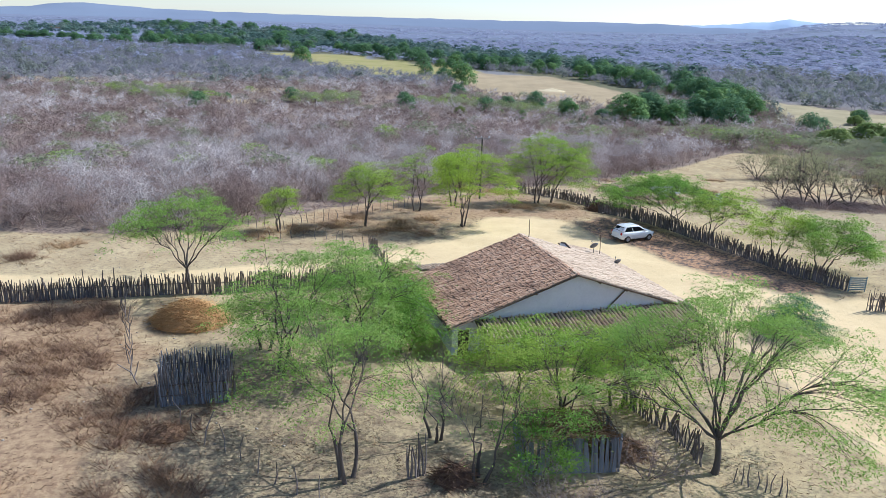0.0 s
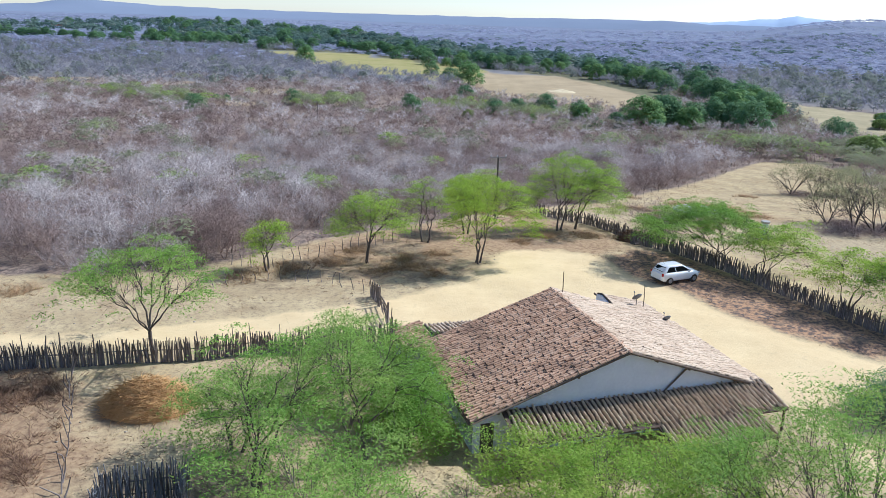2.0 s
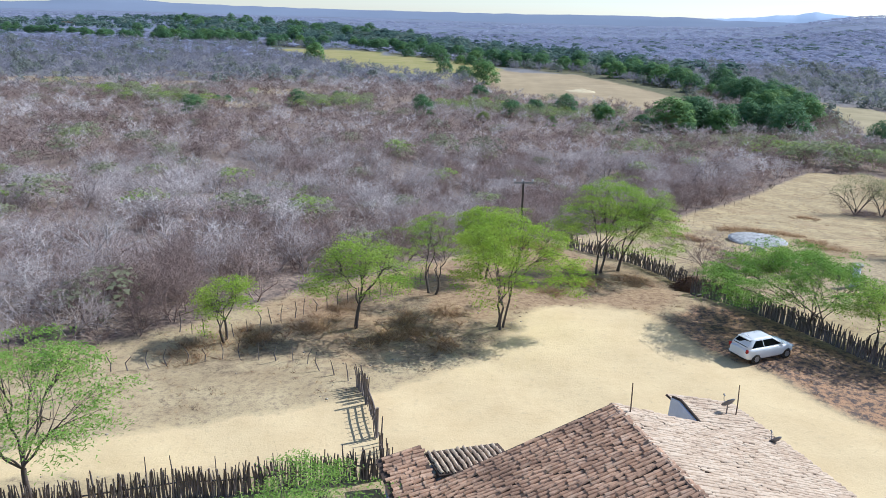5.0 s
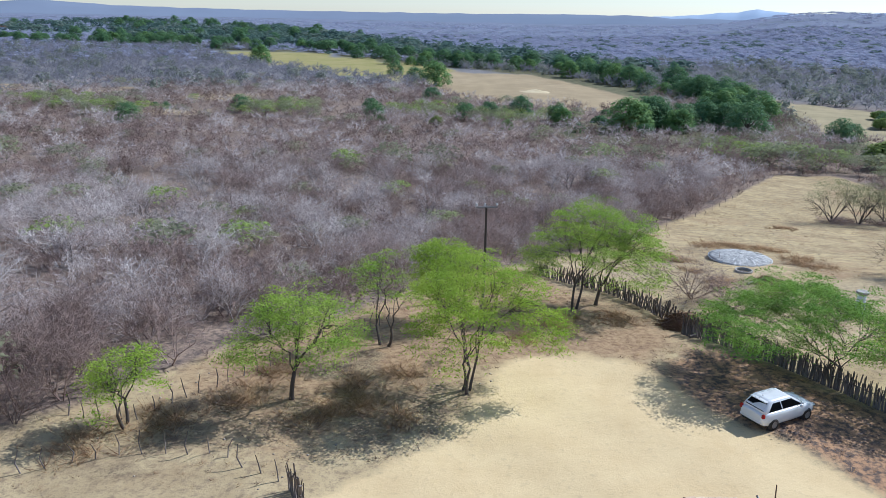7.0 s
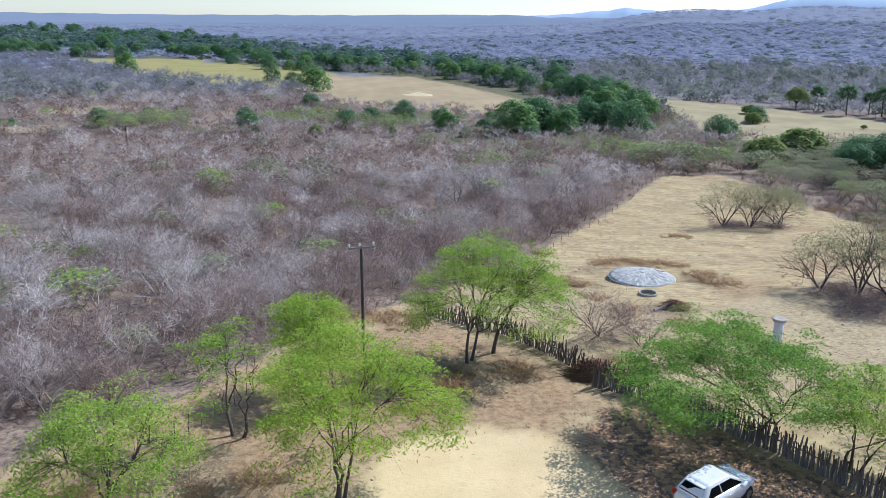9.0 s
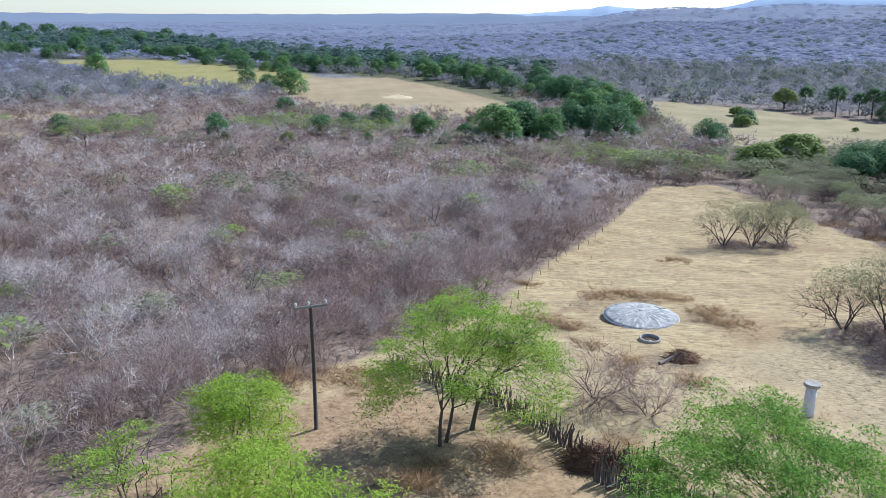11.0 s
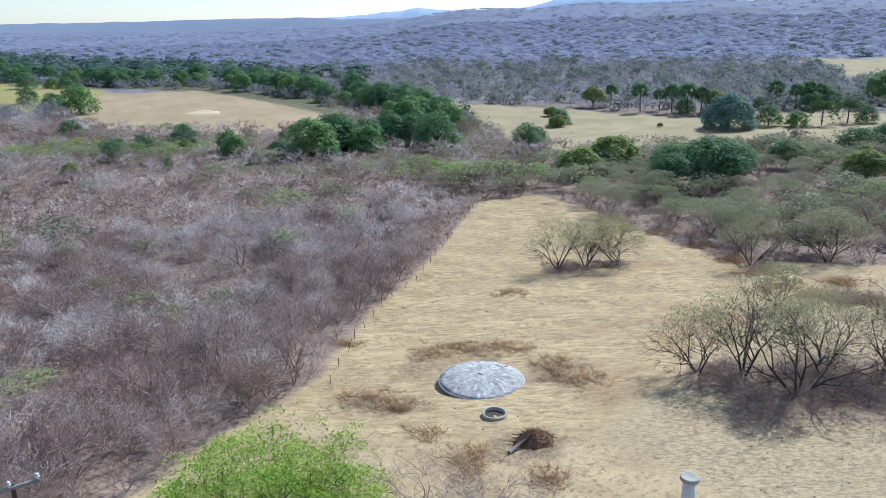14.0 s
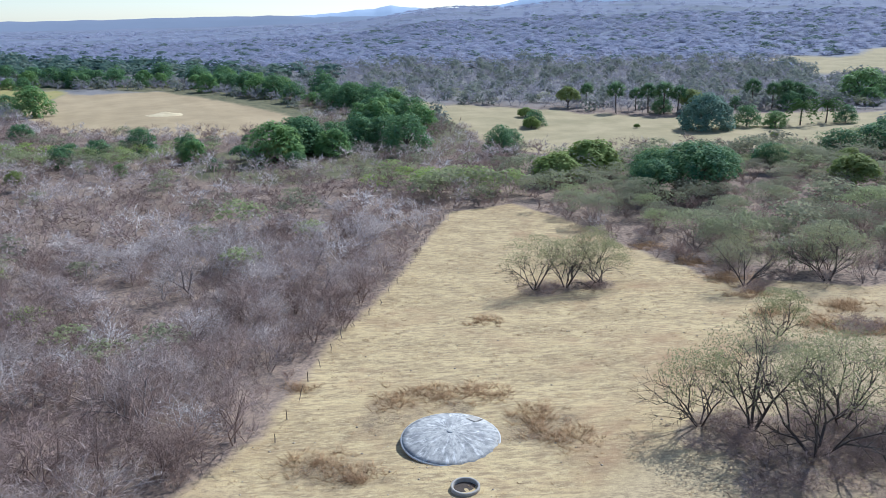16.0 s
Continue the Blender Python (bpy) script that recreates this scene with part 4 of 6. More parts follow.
for n, (x, y, H, W, cr, st, cl, lv, off, mat, label) in enumerate(YARD_TREES):
    leaf_tree("thorn_tree", x, y, label, group="trees of the yard", seed=40 + n, H=H, W=W, crown=cr, stems=st, fork=0.22, clusters=int(cl * 1.25), leaves=int(lv * 2.2), leaf=0.16, width=0.034, off=off, mat=mat, girth=0.11 + 0.004 * H, round_=0.48, sig=0.46, lower=0.3 if W > 1.15 * H else 0.7)

FRONT_TREES = [
    (-4.0, 29.2, 8.6, 7.0, 0.28, 3, 52, 62, (-0.8, 2.2), LEAF, 0.42, "slim feathery green thorn tree in front of the house"),
    (-9.1, 39.0, 8.4, 7.4, 0.24, 2, 58, 60, (1.3, -1.2), LEAF, 0.42, "tall feathery green thorn tree beside the stick pen"),
    (-10.7, 42.0, 4.8, 4.2, 0.34, 2, 34, 70, (0.0, 0.0), LEAF, 0.5, "low feathery thorn tree beside the straw heap"),
    (-4.6, 41.4, 8.0, 7.8, 0.3, 2, 60, 66, (0.0, 0.0), LEAF, 0.42, "feathery green thorn tree beside the house"),
    (-6.4, 48.0, 5.4, 6.0, 0.3, 2, 48, 60, (0, 0), LEAF, 0.5, "low feathery thorn tree behind the house corner"),
    (-3.2, 47.0, 5.0, 4.4, 0.2, 2, 40, 100, (0, 0), LEAF_DEEP, 0.45, "dense green tree against the house wall"),
    (-2.3, 43.6, 4.0, 3.6, 0.15, 2, 44, 110, (-0.2, 0), LEAF_DEEP, 0.45, "dense green tree at the corner of the house"),
    (1.8, 29.3, 5.6, 5.0, 0.5, 3, 30, 5, (0.3, 0.4), LEAF, 0.45, "crooked nearly leafless thorn tree under the others"),
    (-0.2, 32.8, 5.0, 4.2, 0.45, 3, 28, 5, (-0.4, 0.3), LEAF, 0.4, "thin nearly leafless many-stemmed thorn tree"),
    (3.9, 38.0, 4.4, 6.4, 0.3, 3, 54, 78, (0.0, 0.4), LEAF_FRESH, 0.5, "low spreading green thorn tree before the lean-to roof"),
    (6.4, 34.2, 6.2, 8.2, 0.48, 2, 60, 56, (0.3, 0.3), LEAF_FRESH, 0.52, "feathery green thorn tree before the house"),
    (9.6, 37.4, 4.5, 6.2, 0.32, 2, 46, 70, (0.0, 0.2), LEAF_FRESH, 0.5, "low green thorn tree before the lean-to roof"),
    (12.7, 30.7, 8.2, 13.4, 0.40, 1, 135, 72, (1.0, 1.8), LEAF, 0.5, "wide open thorn tree with dark spreading limbs"),
    (23.7, 48.2, 2.6, 4.2, 0.08, 3, 40, 100, (0, 0), LEAF_DARK, 0.45, "rounded dark green bush beside the sandy yard"),
    (4.3, 29.6, 4.0, 3.2, 0.1, 3, 32, 40, (0.2, 0.2), LEAF_DEEP, 0.42, "bushy green tree leaning on the plank shed"),
]
for n, (x, y, H, W, cr, st, cl, lv, off, mat, sig, label) in enumerate(FRONT_TREES):
    leaf_tree("thorn_tree", x, y, label, group="trees before the house", seed=80 + n, H=H, W=W, crown=cr, stems=st, fork=0.2, clusters=int(cl * 1.25), leaves=int(lv * 2.7), off=off, mat=mat, sig=sig, leaf=0.15, width=0.028, girth=0.1 + 0.008 * H, round_=0.5, twigs=3, bark=BARK, lower=0.45)


def broad_tree(g, H, W, mat, base=-0.04, lobes=23, blades=150, leaf=0.3, lobe=0.36):
    """A broad leafy tree seen from afar: trunk with limbs, and a crown of rounded lobes."""
    L = [tube_np(bezier(np.array([0, 0, -0.3]), np.array([0.1, 0.1, H * 0.15]), np.array([0, 0.1, H * 0.35]), 4), [0.34, 0.28, 0.24, 0.2], 6)]
    for k in range(6):
        a = k * 1.05 + g.normal(0, 0.2)
        L.append(tube_np(bezier(np.array([0, 0.1, H * 0.2]), np.array([np.cos(a) * W * 0.12, np.sin(a) * W * 0.12, H * 0.42]), np.array([np.cos(a) * W * 0.3, np.sin(a) * W * 0.3, H * 0.66]), 4), [0.17, 0.13, 0.09, 0.04], 5))
    wood = np_mesh("trunk", *joined(*L), [BARK], smooth=True)
    top = puffs(g, H, W, H * base, lobes, blades, leaf, 0.72, lobe)
    return wood, np_mesh("crown", *top, [mat])


def build_band():
    """Dark green trees along the valley's stream, built in a few shapes and repeated."""
    g = np.random.default_rng(23)
    kinds = [broad_tree(g, 9.0, 12.5, LEAF_DARK) for k in range(4)] + [broad_tree(g, 8.2, 10.5, LEAF_BAND) for k in range(2)] + [broad_tree(g, 8.6, 12.0, LEAF_DARK, 0.36, 24, 210, 0.24) for k in range(2)]
    kinds += [broad_tree(g, 7.5, 9.0, LEAF_PALE, 0.35), broad_tree(g, 4.6, 8.0, LEAF_OLIVE, 0.15)]

    def plant(x, y, s, k, label, group):
        e = thing("green_tree", pose(x, y, gz(x, y), 0, 0, g.uniform(0, 360)) @ Matrix.Diagonal((s, s, s * g.uniform(0.85, 1.05), 1)), label, "tree", group)
        wood, crown = kinds[k]
        part("trunk", wood, None, e)
        part("crown", crown, None, e)

    pts = np.array(GREEN_BAND, float)
    for (x0, y0), (x1, y1) in zip(pts, pts[1:]):
        l = math.hypot(x1 - x0, y1 - y0)
        for _ in range(int(l / (4.6 if y0 < 520 else 6.0))):
            t, o = g.random(), g.normal(0, 6 if y0 < 520 else 16)
            plant(x0 + t * (x1 - x0) + o * (y1 - y0) / l, y0 + t * (y1 - y0) - o * (x1 - x0) / l, g.uniform(0.68, 1.18), int(g.choice(6, p=[0.2, 0.2, 0.2, 0.2, 0.1, 0.1])), "broad dark green tree in the valley", "green trees along the stream")
    for x, y, s, k in ((56.2, 242.4, 1.3, 4), (64, 250, 1.1, 0), (70, 243, 0.9, 5), (86.8, 237.6, 1.05, 1), (80, 252, 1.0, 2), (103.9, 222.2, 0.72, 3), (109, 226, 0.6, 0),
                       (5.4, 376, 1.4, 4), (-95.5, 500, 1.3, 4), (-4, 400, 0.8, 1), (-14, 430, 0.8, 2), (20, 268, 0.6, 0), (30, 272, 0.7, 1), (12, 262, 0.55, 3), (40, 264, 0.6, 2),
                       (101, 166.5, 0.85, 6), (103.4, 160, 1.05, 7), (109.5, 161.5, 0.8, 6), (96, 161, 0.75, 7), (102.3, 186, 1.45, 9), (93, 184, 1.2, 9), (112, 178, 1.1, 9), (155.2, 172.2, 0.75, 1), (162, 168, 0.95, 2), (168, 165, 0.8, 0), (126, 148, 0.9, 8),
                       (186.5, 224.5, 0.66, 1), (191, 218.6, 0.66, 4), (214.4, 214.2, 0.58, 0), (173.4, 292, 0.95, 8), (198.5, 258.5, 1.0, 8), (189, 262, 0.6, 2), (241, 249, 0.8, 2), (236, 252, 0.7, 3), (231, 247, 0.65, 0), (270, 249, 1.7, 4), (262, 240, 0.9, 5), (281, 246, 1.1, 1), (250, 214, 0.9, 1),
                       (135, 256.5, 0.7, 9), (138.5, 260, 0.6, 3), (147.5, 279, 0.75, 9), (160, 240, 0.25, 9), (150, 205, 0.3, 9), (176, 206, 0.3, 9), (204, 262, 0.5, 1), (218, 258, 0.45, 3), (130, 168, 0.6, 6), (141, 160, 0.6, 8), (172, 170, 0.6, 6)):
        plant(x, y, s, k, "broad dark green tree standing by a dry field", "green trees along the fields")
    line = np.array([(-95, 270), (-60, 262), (-30, 285), (0, 268), (14, 262), (40, 262), (60, 244)], float)
    for _ in range(34):
        i, t = int(g.integers(6)), g.random()
        x, y = line[i] + (line[i + 1] - line[i]) * t + g.normal(0, 14, 2)
        if inside(FIELD_TAN, x, y) < -3:
            plant(x, y, g.uniform(0.22, 0.7), int(g.integers(10)), "small dark green tree in the scrub before the fields", "green bushes before the fields")
    # Added trees that stand in for the shaded dip behind the woods' crest.
    for _ in range(60):
        t = g.random()
        plant(-470 + 250 * t + g.normal(0, 6), 790 - 110 * t + g.normal(0, 8), g.uniform(0.6, 1.0), int(g.integers(4)), "dark green tree added to draw the shaded line behind the woods' crest", "green trees behind the woods")
    for _ in range(46):
        t = g.random()
        x, y = -480 + 340 * t + g.normal(0, 40), 1500 - 640 * t + g.normal(0, 90)
        plant(x, y, g.uniform(1.0, 1.6), int(g.integers(4)), "dark green tree far down the valley", "green trees far down the valley")


build_band()


# ---- small dry growth ----
STRAW = bare_material("dry_straw", [(0.0, (0.19, 0.115, 0.085)), (0.35, (0.36, 0.225, 0.135)), (0.7, (0.58, 0.39, 0.205)), (1.0, (0.64, 0.50, 0.29))], 0.3)


def tuft_proto(g, n, h, spread, r):
    a, o = g.uniform(0, 6.283, n), g.uniform(0, 0.4, (n, 1)) * spread
    d = np.stack([np.cos(a), np.sin(a), g.uniform(0.3, 1.6, n)], 1)
    p = np.stack([np.cos(a), np.sin(a), np.zeros(n)], 1) * o
    return prisms(p, p + d * h * g.uniform(0.5, 1.0, (n, 1)), r, 0)


def build_tufts():
    g = np.random.default_rng(31)
    protos = [tuft_proto(g, 11, 0.17, 0.5, 0.009) for _ in range(5)]
    x, y = sown(g, -44, 92, 24, 176, 0.85)
    keep = (inside(CLEARING, x, y) > 0.3) & (inside(ROAD, x, y) < -0.7 + 1.2 * g.random(len(x))) & (inside([(-2, 40), (16, 45), (14, 60), (-3, 56)], x, y) < 0)
    clump = np.sin(x * 0.7 + 2 * np.sin(y * 0.31)) + np.sin(y * 0.9 + 2 * np.sin(x * 0.27)) + g.normal(0, 0.7, len(x))
    keep &= clump > 0.1
    x, y = x[keep], y[keep]
    size = g.uniform(0.5, 1.35, len(x))
    brown = (inside([(-80, -20), (-20, 20), (-19, 46), (-24, 50), (-80, 46)], x, y) > 0) | ((x < 14) & (y > 64))
    tint = np.clip(np.where(brown, g.normal(0.22, 0.16, len(x)), g.normal(0.42, 0.27, len(x)) + 0.25 * ((y > 94) & (x > 15))), 0, 1)
    stuff("dry_grass", protos, x, y, size, size * 0.8, tint, STRAW, "tufts of dry straw-coloured grass on bare soil", "grass", g)
    # brown knee-high shrubs in patches
    weeds = [tuft_proto(g, 18, 0.55, 1.1, 0.013) for _ in range(5)]
    spots = [(30.7, 114.2, 1.5), (33.7, 113.4, 1.6), (36.5, 111.8, 1.7), (37, 106.6, 1.5), (37, 103, 1.7), (23.1, 108.3, 1.6), (24.5, 105.5, 1.2), (44.9, 126.4, 1.2), (66.7, 107.9, 2.2), (69, 104.6, 2.0), (25.6, 120.5, 1.0),
             (24.3, 100.5, 1.0), (25.3, 97.2, 0.9), (-34, 58.5, 1.4), (-32.8, 62.2, 1.4), (6.4, 98.2, 2.4), (2.1, 99.4, 2.4),
             (19, 84.5, 1.6), (13, 85, 1.6), (6, 81, 1.2), (8, 84, 1.3), (-14, 69.5, 1.6), (-11, 72, 1.5), (-17, 67.5, 1.5), (-9.5, 75.5, 1.4), (-5, 74, 1.0), (24.5, 95.5, 1.3), (27.5, 92.5, 1.2), (-12.6, 33.2, 1.2), (-14.5, 31.6, 1.4), (-17.6, 34.8, 1.5), (-11, 28, 0.8), (-14, 27, 0.8), (-16.1, 32.9, 1.3), (-15.9, 36.1, 1.0), (-21.8, 35.6, 1.6), (-21.7, 38.4, 1.3), (-24.4, 45.8, 1.6), (-27.2, 46.2, 1.6), (-22.9, 47.3, 1.3), (-20.2, 40.4, 1.0), (-22.8, 41.2, 1.2), (-25, 39.8, 1.6), (-12.1, 28.6, 1.0), (-6.3, 70.2, 1.4), (-4.1, 71.4, 1.3), (-2.2, 69.6, 1.0), (-2.1, 75.1, 1.2), (9.1, 84.6, 1.4), (66, 113, 1.8), (70, 118, 2.0), (73, 124, 2.2), (75, 131, 2.0), (72, 110, 2.0), (76, 140, 1.8)]
    px, py = [], []
    for sx, sy, r in spots:
        n = int(16 * r * r) + 6
        px += list(sx + g.normal(0, 0.62, n) * r)
        py += list(sy + g.normal(0, 0.62, n) * r)
    x, y = np.array(px), np.array(py)
    size = g.uniform(0.6, 1.3, len(x))
    stuff("dry_shrubs", weeds, x, y, size, size * np.where(y > 60, 0.75, 1.0), np.clip(g.normal(0.2, 0.14, len(x)) + 0.33 * (y > 60), 0, 1), STRAW, "brown dried-up weeds and low shrubs", "shrub", g)

    # brown grass west of the yard
    x, y = sown(g, -46, -17, 14, 49.5, 0.62)
    clump = np.sin(x * 0.45 + 2 * np.sin(y * 0.23)) + np.sin(y * 0.5 + 2 * np.sin(x * 0.19)) + g.normal(0, 0.6, len(x))
    keep = (clump > 0.0) & (x < -17 - 0.35 * (y - 36))
    x, y = x[keep], y[keep]
    size = g.uniform(0.8, 1.8, len(x))
    stuff("brown_grass", [tuft_proto(g, 12, 0.34, 0.8, 0.014) for _ in range(5)], x, y, size, size * 0.8, np.clip(g.normal(0.2, 0.14, len(x)), 0, 1), STRAW, "patches of reddish-brown dead grass", "grass", g)
    # dark thorny undergrowth round the pasture trees
    px, py = [], []
    for sx, sy, r in THICKETS:
        n = int(4 * r * r)
        px += list(sx + g.normal(0, 0.5, n) * r)
        py += list(sy + g.normal(0, 0.4, n) * r)
    x, y = np.array(px), np.array(py)
    size = g.uniform(0.9, 2.0, len(x))
    stuff("thorn_brush", [joined(*twiggy(g, 1.0, 5, (4, 6), (0.4, 0.38, 0.26), 0.014, 0.9, 0.1, 0.007, 0.9, True)) for _ in range(4)], x, y, size, size * 0.5, np.clip(g.normal(0.24, 0.13, len(x)), 0, 1), BARE, "dark leafless thorny undergrowth round the pasture trees", "brush", g)
    # fallen twigs and leaf stalks under the trees before the house
    n = 12000
    x, y = g.uniform(-22, 20, n), g.uniform(22, 44, n)
    x[:2200], y[:2200] = g.uniform(-15, 18, 2200), g.uniform(66, 98, 2200)
    keep = (inside(ROAD, x, y) < 0) & (inside(CLEARING, x, y) > 0)
    keep &= np.sin(x * 0.8 + 2 * np.sin(y * 0.5)) + np.sin(y * 0.9 + x * 0.3) + g.normal(0, 0.8, n) > -0.2
    x, y = x[keep], y[keep]
    a, l = g.uniform(0, 6.283, len(x)), g.uniform(0.1, 0.45, len(x))
    p = np.stack([x, y, ground_z(x, y) + 0.015], 1)
    V, T = prisms(p, p + np.stack([np.cos(a) * l, np.sin(a) * l, g.uniform(-0.005, 0.06, len(x))], 1), 0.012, 0)
    tagged(new("twig_litter", np_mesh("twig_litter", V, T, [STRAW], dict(tint=np.repeat(np.clip(g.normal(0.1, 0.12, len(x)), 0, 1), len(V) // len(x))))), "dark fallen twigs and dry stalks on the soil", "litter", kind="stuff")


build_tufts()

STONE = plain("pale_stone", (0.46, 0.40, 0.32), (0.30, 0.26, 0.21), 4, 0.9, vary=0.0)


def build_gravel():
    """Loose stones and clods on the bare soil."""
    g = np.random.default_rng(37)
    rocks = []
    for _ in range(5):
        V = np.array([(1, 0, 0), (0, 1, 0), (-1, 0, 0), (0, -1, 0), (0, 0, 0.75), (0, 0, -0.4)], float) * g.uniform(0.7, 1.2, (6, 3))
        rocks.append((V, np.array([(0, 1, 4), (1, 2, 4), (2, 3, 4), (3, 0, 4), (1, 0, 5), (2, 1, 5), (3, 2, 5), (0, 3, 5)])))
    x, y = g.uniform(-30, 75, 9000), g.uniform(24, 150, 9000)
    keep = (inside(CLEARING, x, y) > 0.3) & (inside(ROAD, x, y) < 0.5 * g.random(9000)) & (inside([(-2, 40), (16, 45), (14, 60), (-3, 56)], x, y) < 0)
    keep &= np.sin(x * 0.33 + 2 * np.sin(y * 0.17)) + np.sin(y * 0.29 + x * 0.1) + g.normal(0, 0.7, 9000) > 0.2
    x, y = x[keep], y[keep]
    size = 0.03 + 0.09 * g.random(len(x)) ** 3
    stuff("gravel", rocks, x, y, size, size, np.zeros(len(x)), STONE, "loose pale stones and clods on dry soil", "stones", g)


build_gravel()

OLIVE = leafy("olive_leaf", (0.25, 0.27, 0.13), (0.36, 0.37, 0.19), (0.36, 0.34, 0.20), 0.55)
DARK_BARK = plain("dark_bark", (0.115, 0.092, 0.08), (0.07, 0.056, 0.05), 3, 0.9, bump=0.02)
for n, (x, y, H, W, label) in enumerate([
        (54.4, 132.6, 5.4, 7.0, "thorn tree with thin olive leaves in the mown strip"), (57.6, 131.6, 5.2, 6.0, "thorn tree with thin olive leaves in the mown strip"), (61.0, 130.0, 4.9, 5.6, "low crooked thorn tree in the mown strip"),
        (44.4, 99.6, 4.6, 5.6, "low sprawling thorn tree with thin olive leaves"), (46.6, 97.6, 6.2, 7.0, "dark-limbed thorn tree with thin olive leaves"), (47.0, 93.6, 6.4, 5.6, "dark-limbed thorn tree with thin olive leaves"),
        (51.4, 95.4, 5.6, 6.4, "dark-limbed thorn tree among brown weeds"), (55.0, 92.6, 5.4, 6.0, "dark-limbed thorn tree among brown weeds"), (61.6, 108.3, 3.8, 4.2, "small pale thorn tree in dry grass"), (72.0, 121.0, 5.4, 7.0, "olive thorn tree at the edge of the scrub"),
        (66.0, 137.5, 4.2, 5.0, "olive thorn tree at the edge of the scrub"), (79.0, 117.0, 5.6, 8.0, "olive thorn tree at the edge of the scrub")]):
    gp = np.random.default_rng(140 + n)
    e = thing("thorn_tree", pose(x, y, gz(x, y), 0, 0, n * 71), label, "tree", "thorn trees of the pasture")
    S, W_ = twiggy(gp, H, 3 + n % 2, (3, 4, 4, 3), (0.36, 0.36, 0.28, 0.2, 0.13), 0.03, 0.75, 0.12, 0.0017, 1.1)
    part("trunk", np_mesh("trunk", *joined(S, W_), [DARK_BARK]), None, e)
    part("crown", np_mesh("crown", *puffs(gp, H * 1.08, W * 1.1, H * 0.45, 18, 210, 0.055, 0.45, 0.36, 1.2, -0.6, 0.3), [OLIVE]), None, e)
for n, (x, y, H, W) in enumerate([(20.8, 91.4, 4.0, 7.0), (22.8, 88.6, 3.2, 4.8), (-3.2, 97.4, 3.2, 2.6), (5.2, 27.0, 2.6, 3.0), (9.5, 30.2, 2.8, 3.2)]):
    gp = np.random.default_rng(170 + n)
    e = thing("bare_shrub", pose(x, y, gz(x, y), 0, 0, n * 67), "leafless grey-brown thorn shrub", "shrub", "bare thorn shrubs")
    S, W_ = twiggy(gp, 1.0, 5, (4, 4, 4, 3), (0.32, 0.34, 0.27, 0.2, 0.14), 0.02, 0.85, 0.08, 0.0022, 1.2)
    for name, (V, T), tint in (("trunk", S, 0.25), ("crown", W_, 0.42)):
        part(name, np_mesh(name, V * [W * 0.85, W * 0.85, H], T, [BARE], dict(tint=np.full(len(V), tint))), None, e)

# ---- the far fields: mango, palms, houses ----
MANGO_MESH = broad_tree(np.random.default_rng(301), 9.6, 15.5, LEAF_MANGO, -0.05, 90, 150, 0.27, 0.24)
e = thing("mango_tree", pose(173.4, 227.0, gz(173.4, 227.0)), "huge round blue-green mango tree in a dry field", "tree")
part("trunk", MANGO_MESH[0], None, e)
part("crown", MANGO_MESH[1], None, e)


def palm_meshes(seed, H, fronds, length, fan):
    g = np.random.default_rng(seed)
    top = np.array([0.1, 0.3, H])
    wood = np_mesh("trunk", *tube_np(bezier(np.array([0, 0, -0.2]), np.array([0.2, 0.1, H * 0.5]), top, 7), np.linspace(0.2, 0.13, 7), 7), [BARK], smooth=True)
    P = []
    for k in range(fronds):
        a, el = k * 2.399 + g.normal(0, 0.2), 1.3 - 2.0 * (k + 0.5) / fronds
        if fan:
            d = np.array([np.cos(a) * np.cos(el), np.sin(a) * np.cos(el), np.sin(el)])
            hub = top + d * length * 0.45
            P.append(tube_np(np.array([top, (top + hub) / 2, hub]), [0.03, 0.025, 0.02], 3))
            q = d + 0.55 * g.normal(0, 1, (9, 3))
            q /= np.linalg.norm(q, axis=1, keepdims=True)
            P.append(prisms(np.repeat([hub], 9, 0), hub + q * length * 0.6, 0.1, 0))
            continue
        out = np.array([np.cos(a), np.sin(a), 0])
        pts = bezier(top, top + out * length * 0.5 + [0, 0, length * 0.5 * (0.5 + el)], top + out * length * 0.95 + [0, 0, length * (0.5 * el - 0.5)], 8)
        P.append(tube_np(pts, np.linspace(0.05, 0.015, 8), 3))
        i = np.repeat(pts[1:], 10, 0)
        side = np.cross(out, [0, 0, 1.0])
        sgn = np.where(np.arange(len(i)) % 2, 1, -1)[:, None]
        p = i + out * g.uniform(-0.25, 0.25, (len(i), 1))
        P.append(prisms(p, p + sgn * side * length * 0.17 * g.uniform(0.7, 1, (len(i), 1)) + out * 0.3 + [0, 0, -0.1 * length], 0.07, 0))
    return wood, np_mesh("crown", *joined(*P), [LEAF_DARK if fan else LEAF_BAND])


FAN_PALM, COCO_PALM = palm_meshes(5, 5.6, 40, 2.9, True), palm_meshes(6, 4.6, 20, 4.2, False)
for (x, y, s) in ((181.8, 293, 1.0), (178.4, 271.9, 1.25), (188.2, 273.5, 0.95), (187, 266, 1.2), (188.3, 260, 1.3), (192, 258, 1.15), (226, 258, 1.2), (228, 251.5, 1.1), (233, 250.5, 1.15), (238.5, 251, 1.05)):
    e = thing("fan_palm", pose(x, y, gz(x, y), 0, 0, x * 37) @ Matrix.Diagonal((s, s, s, 1)), "dark fan palm with a bare trunk behind the field", "palm", "fan palms behind the field")
    part("trunk", FAN_PALM[0], None, e)
    part("crown", FAN_PALM[1], None, e)
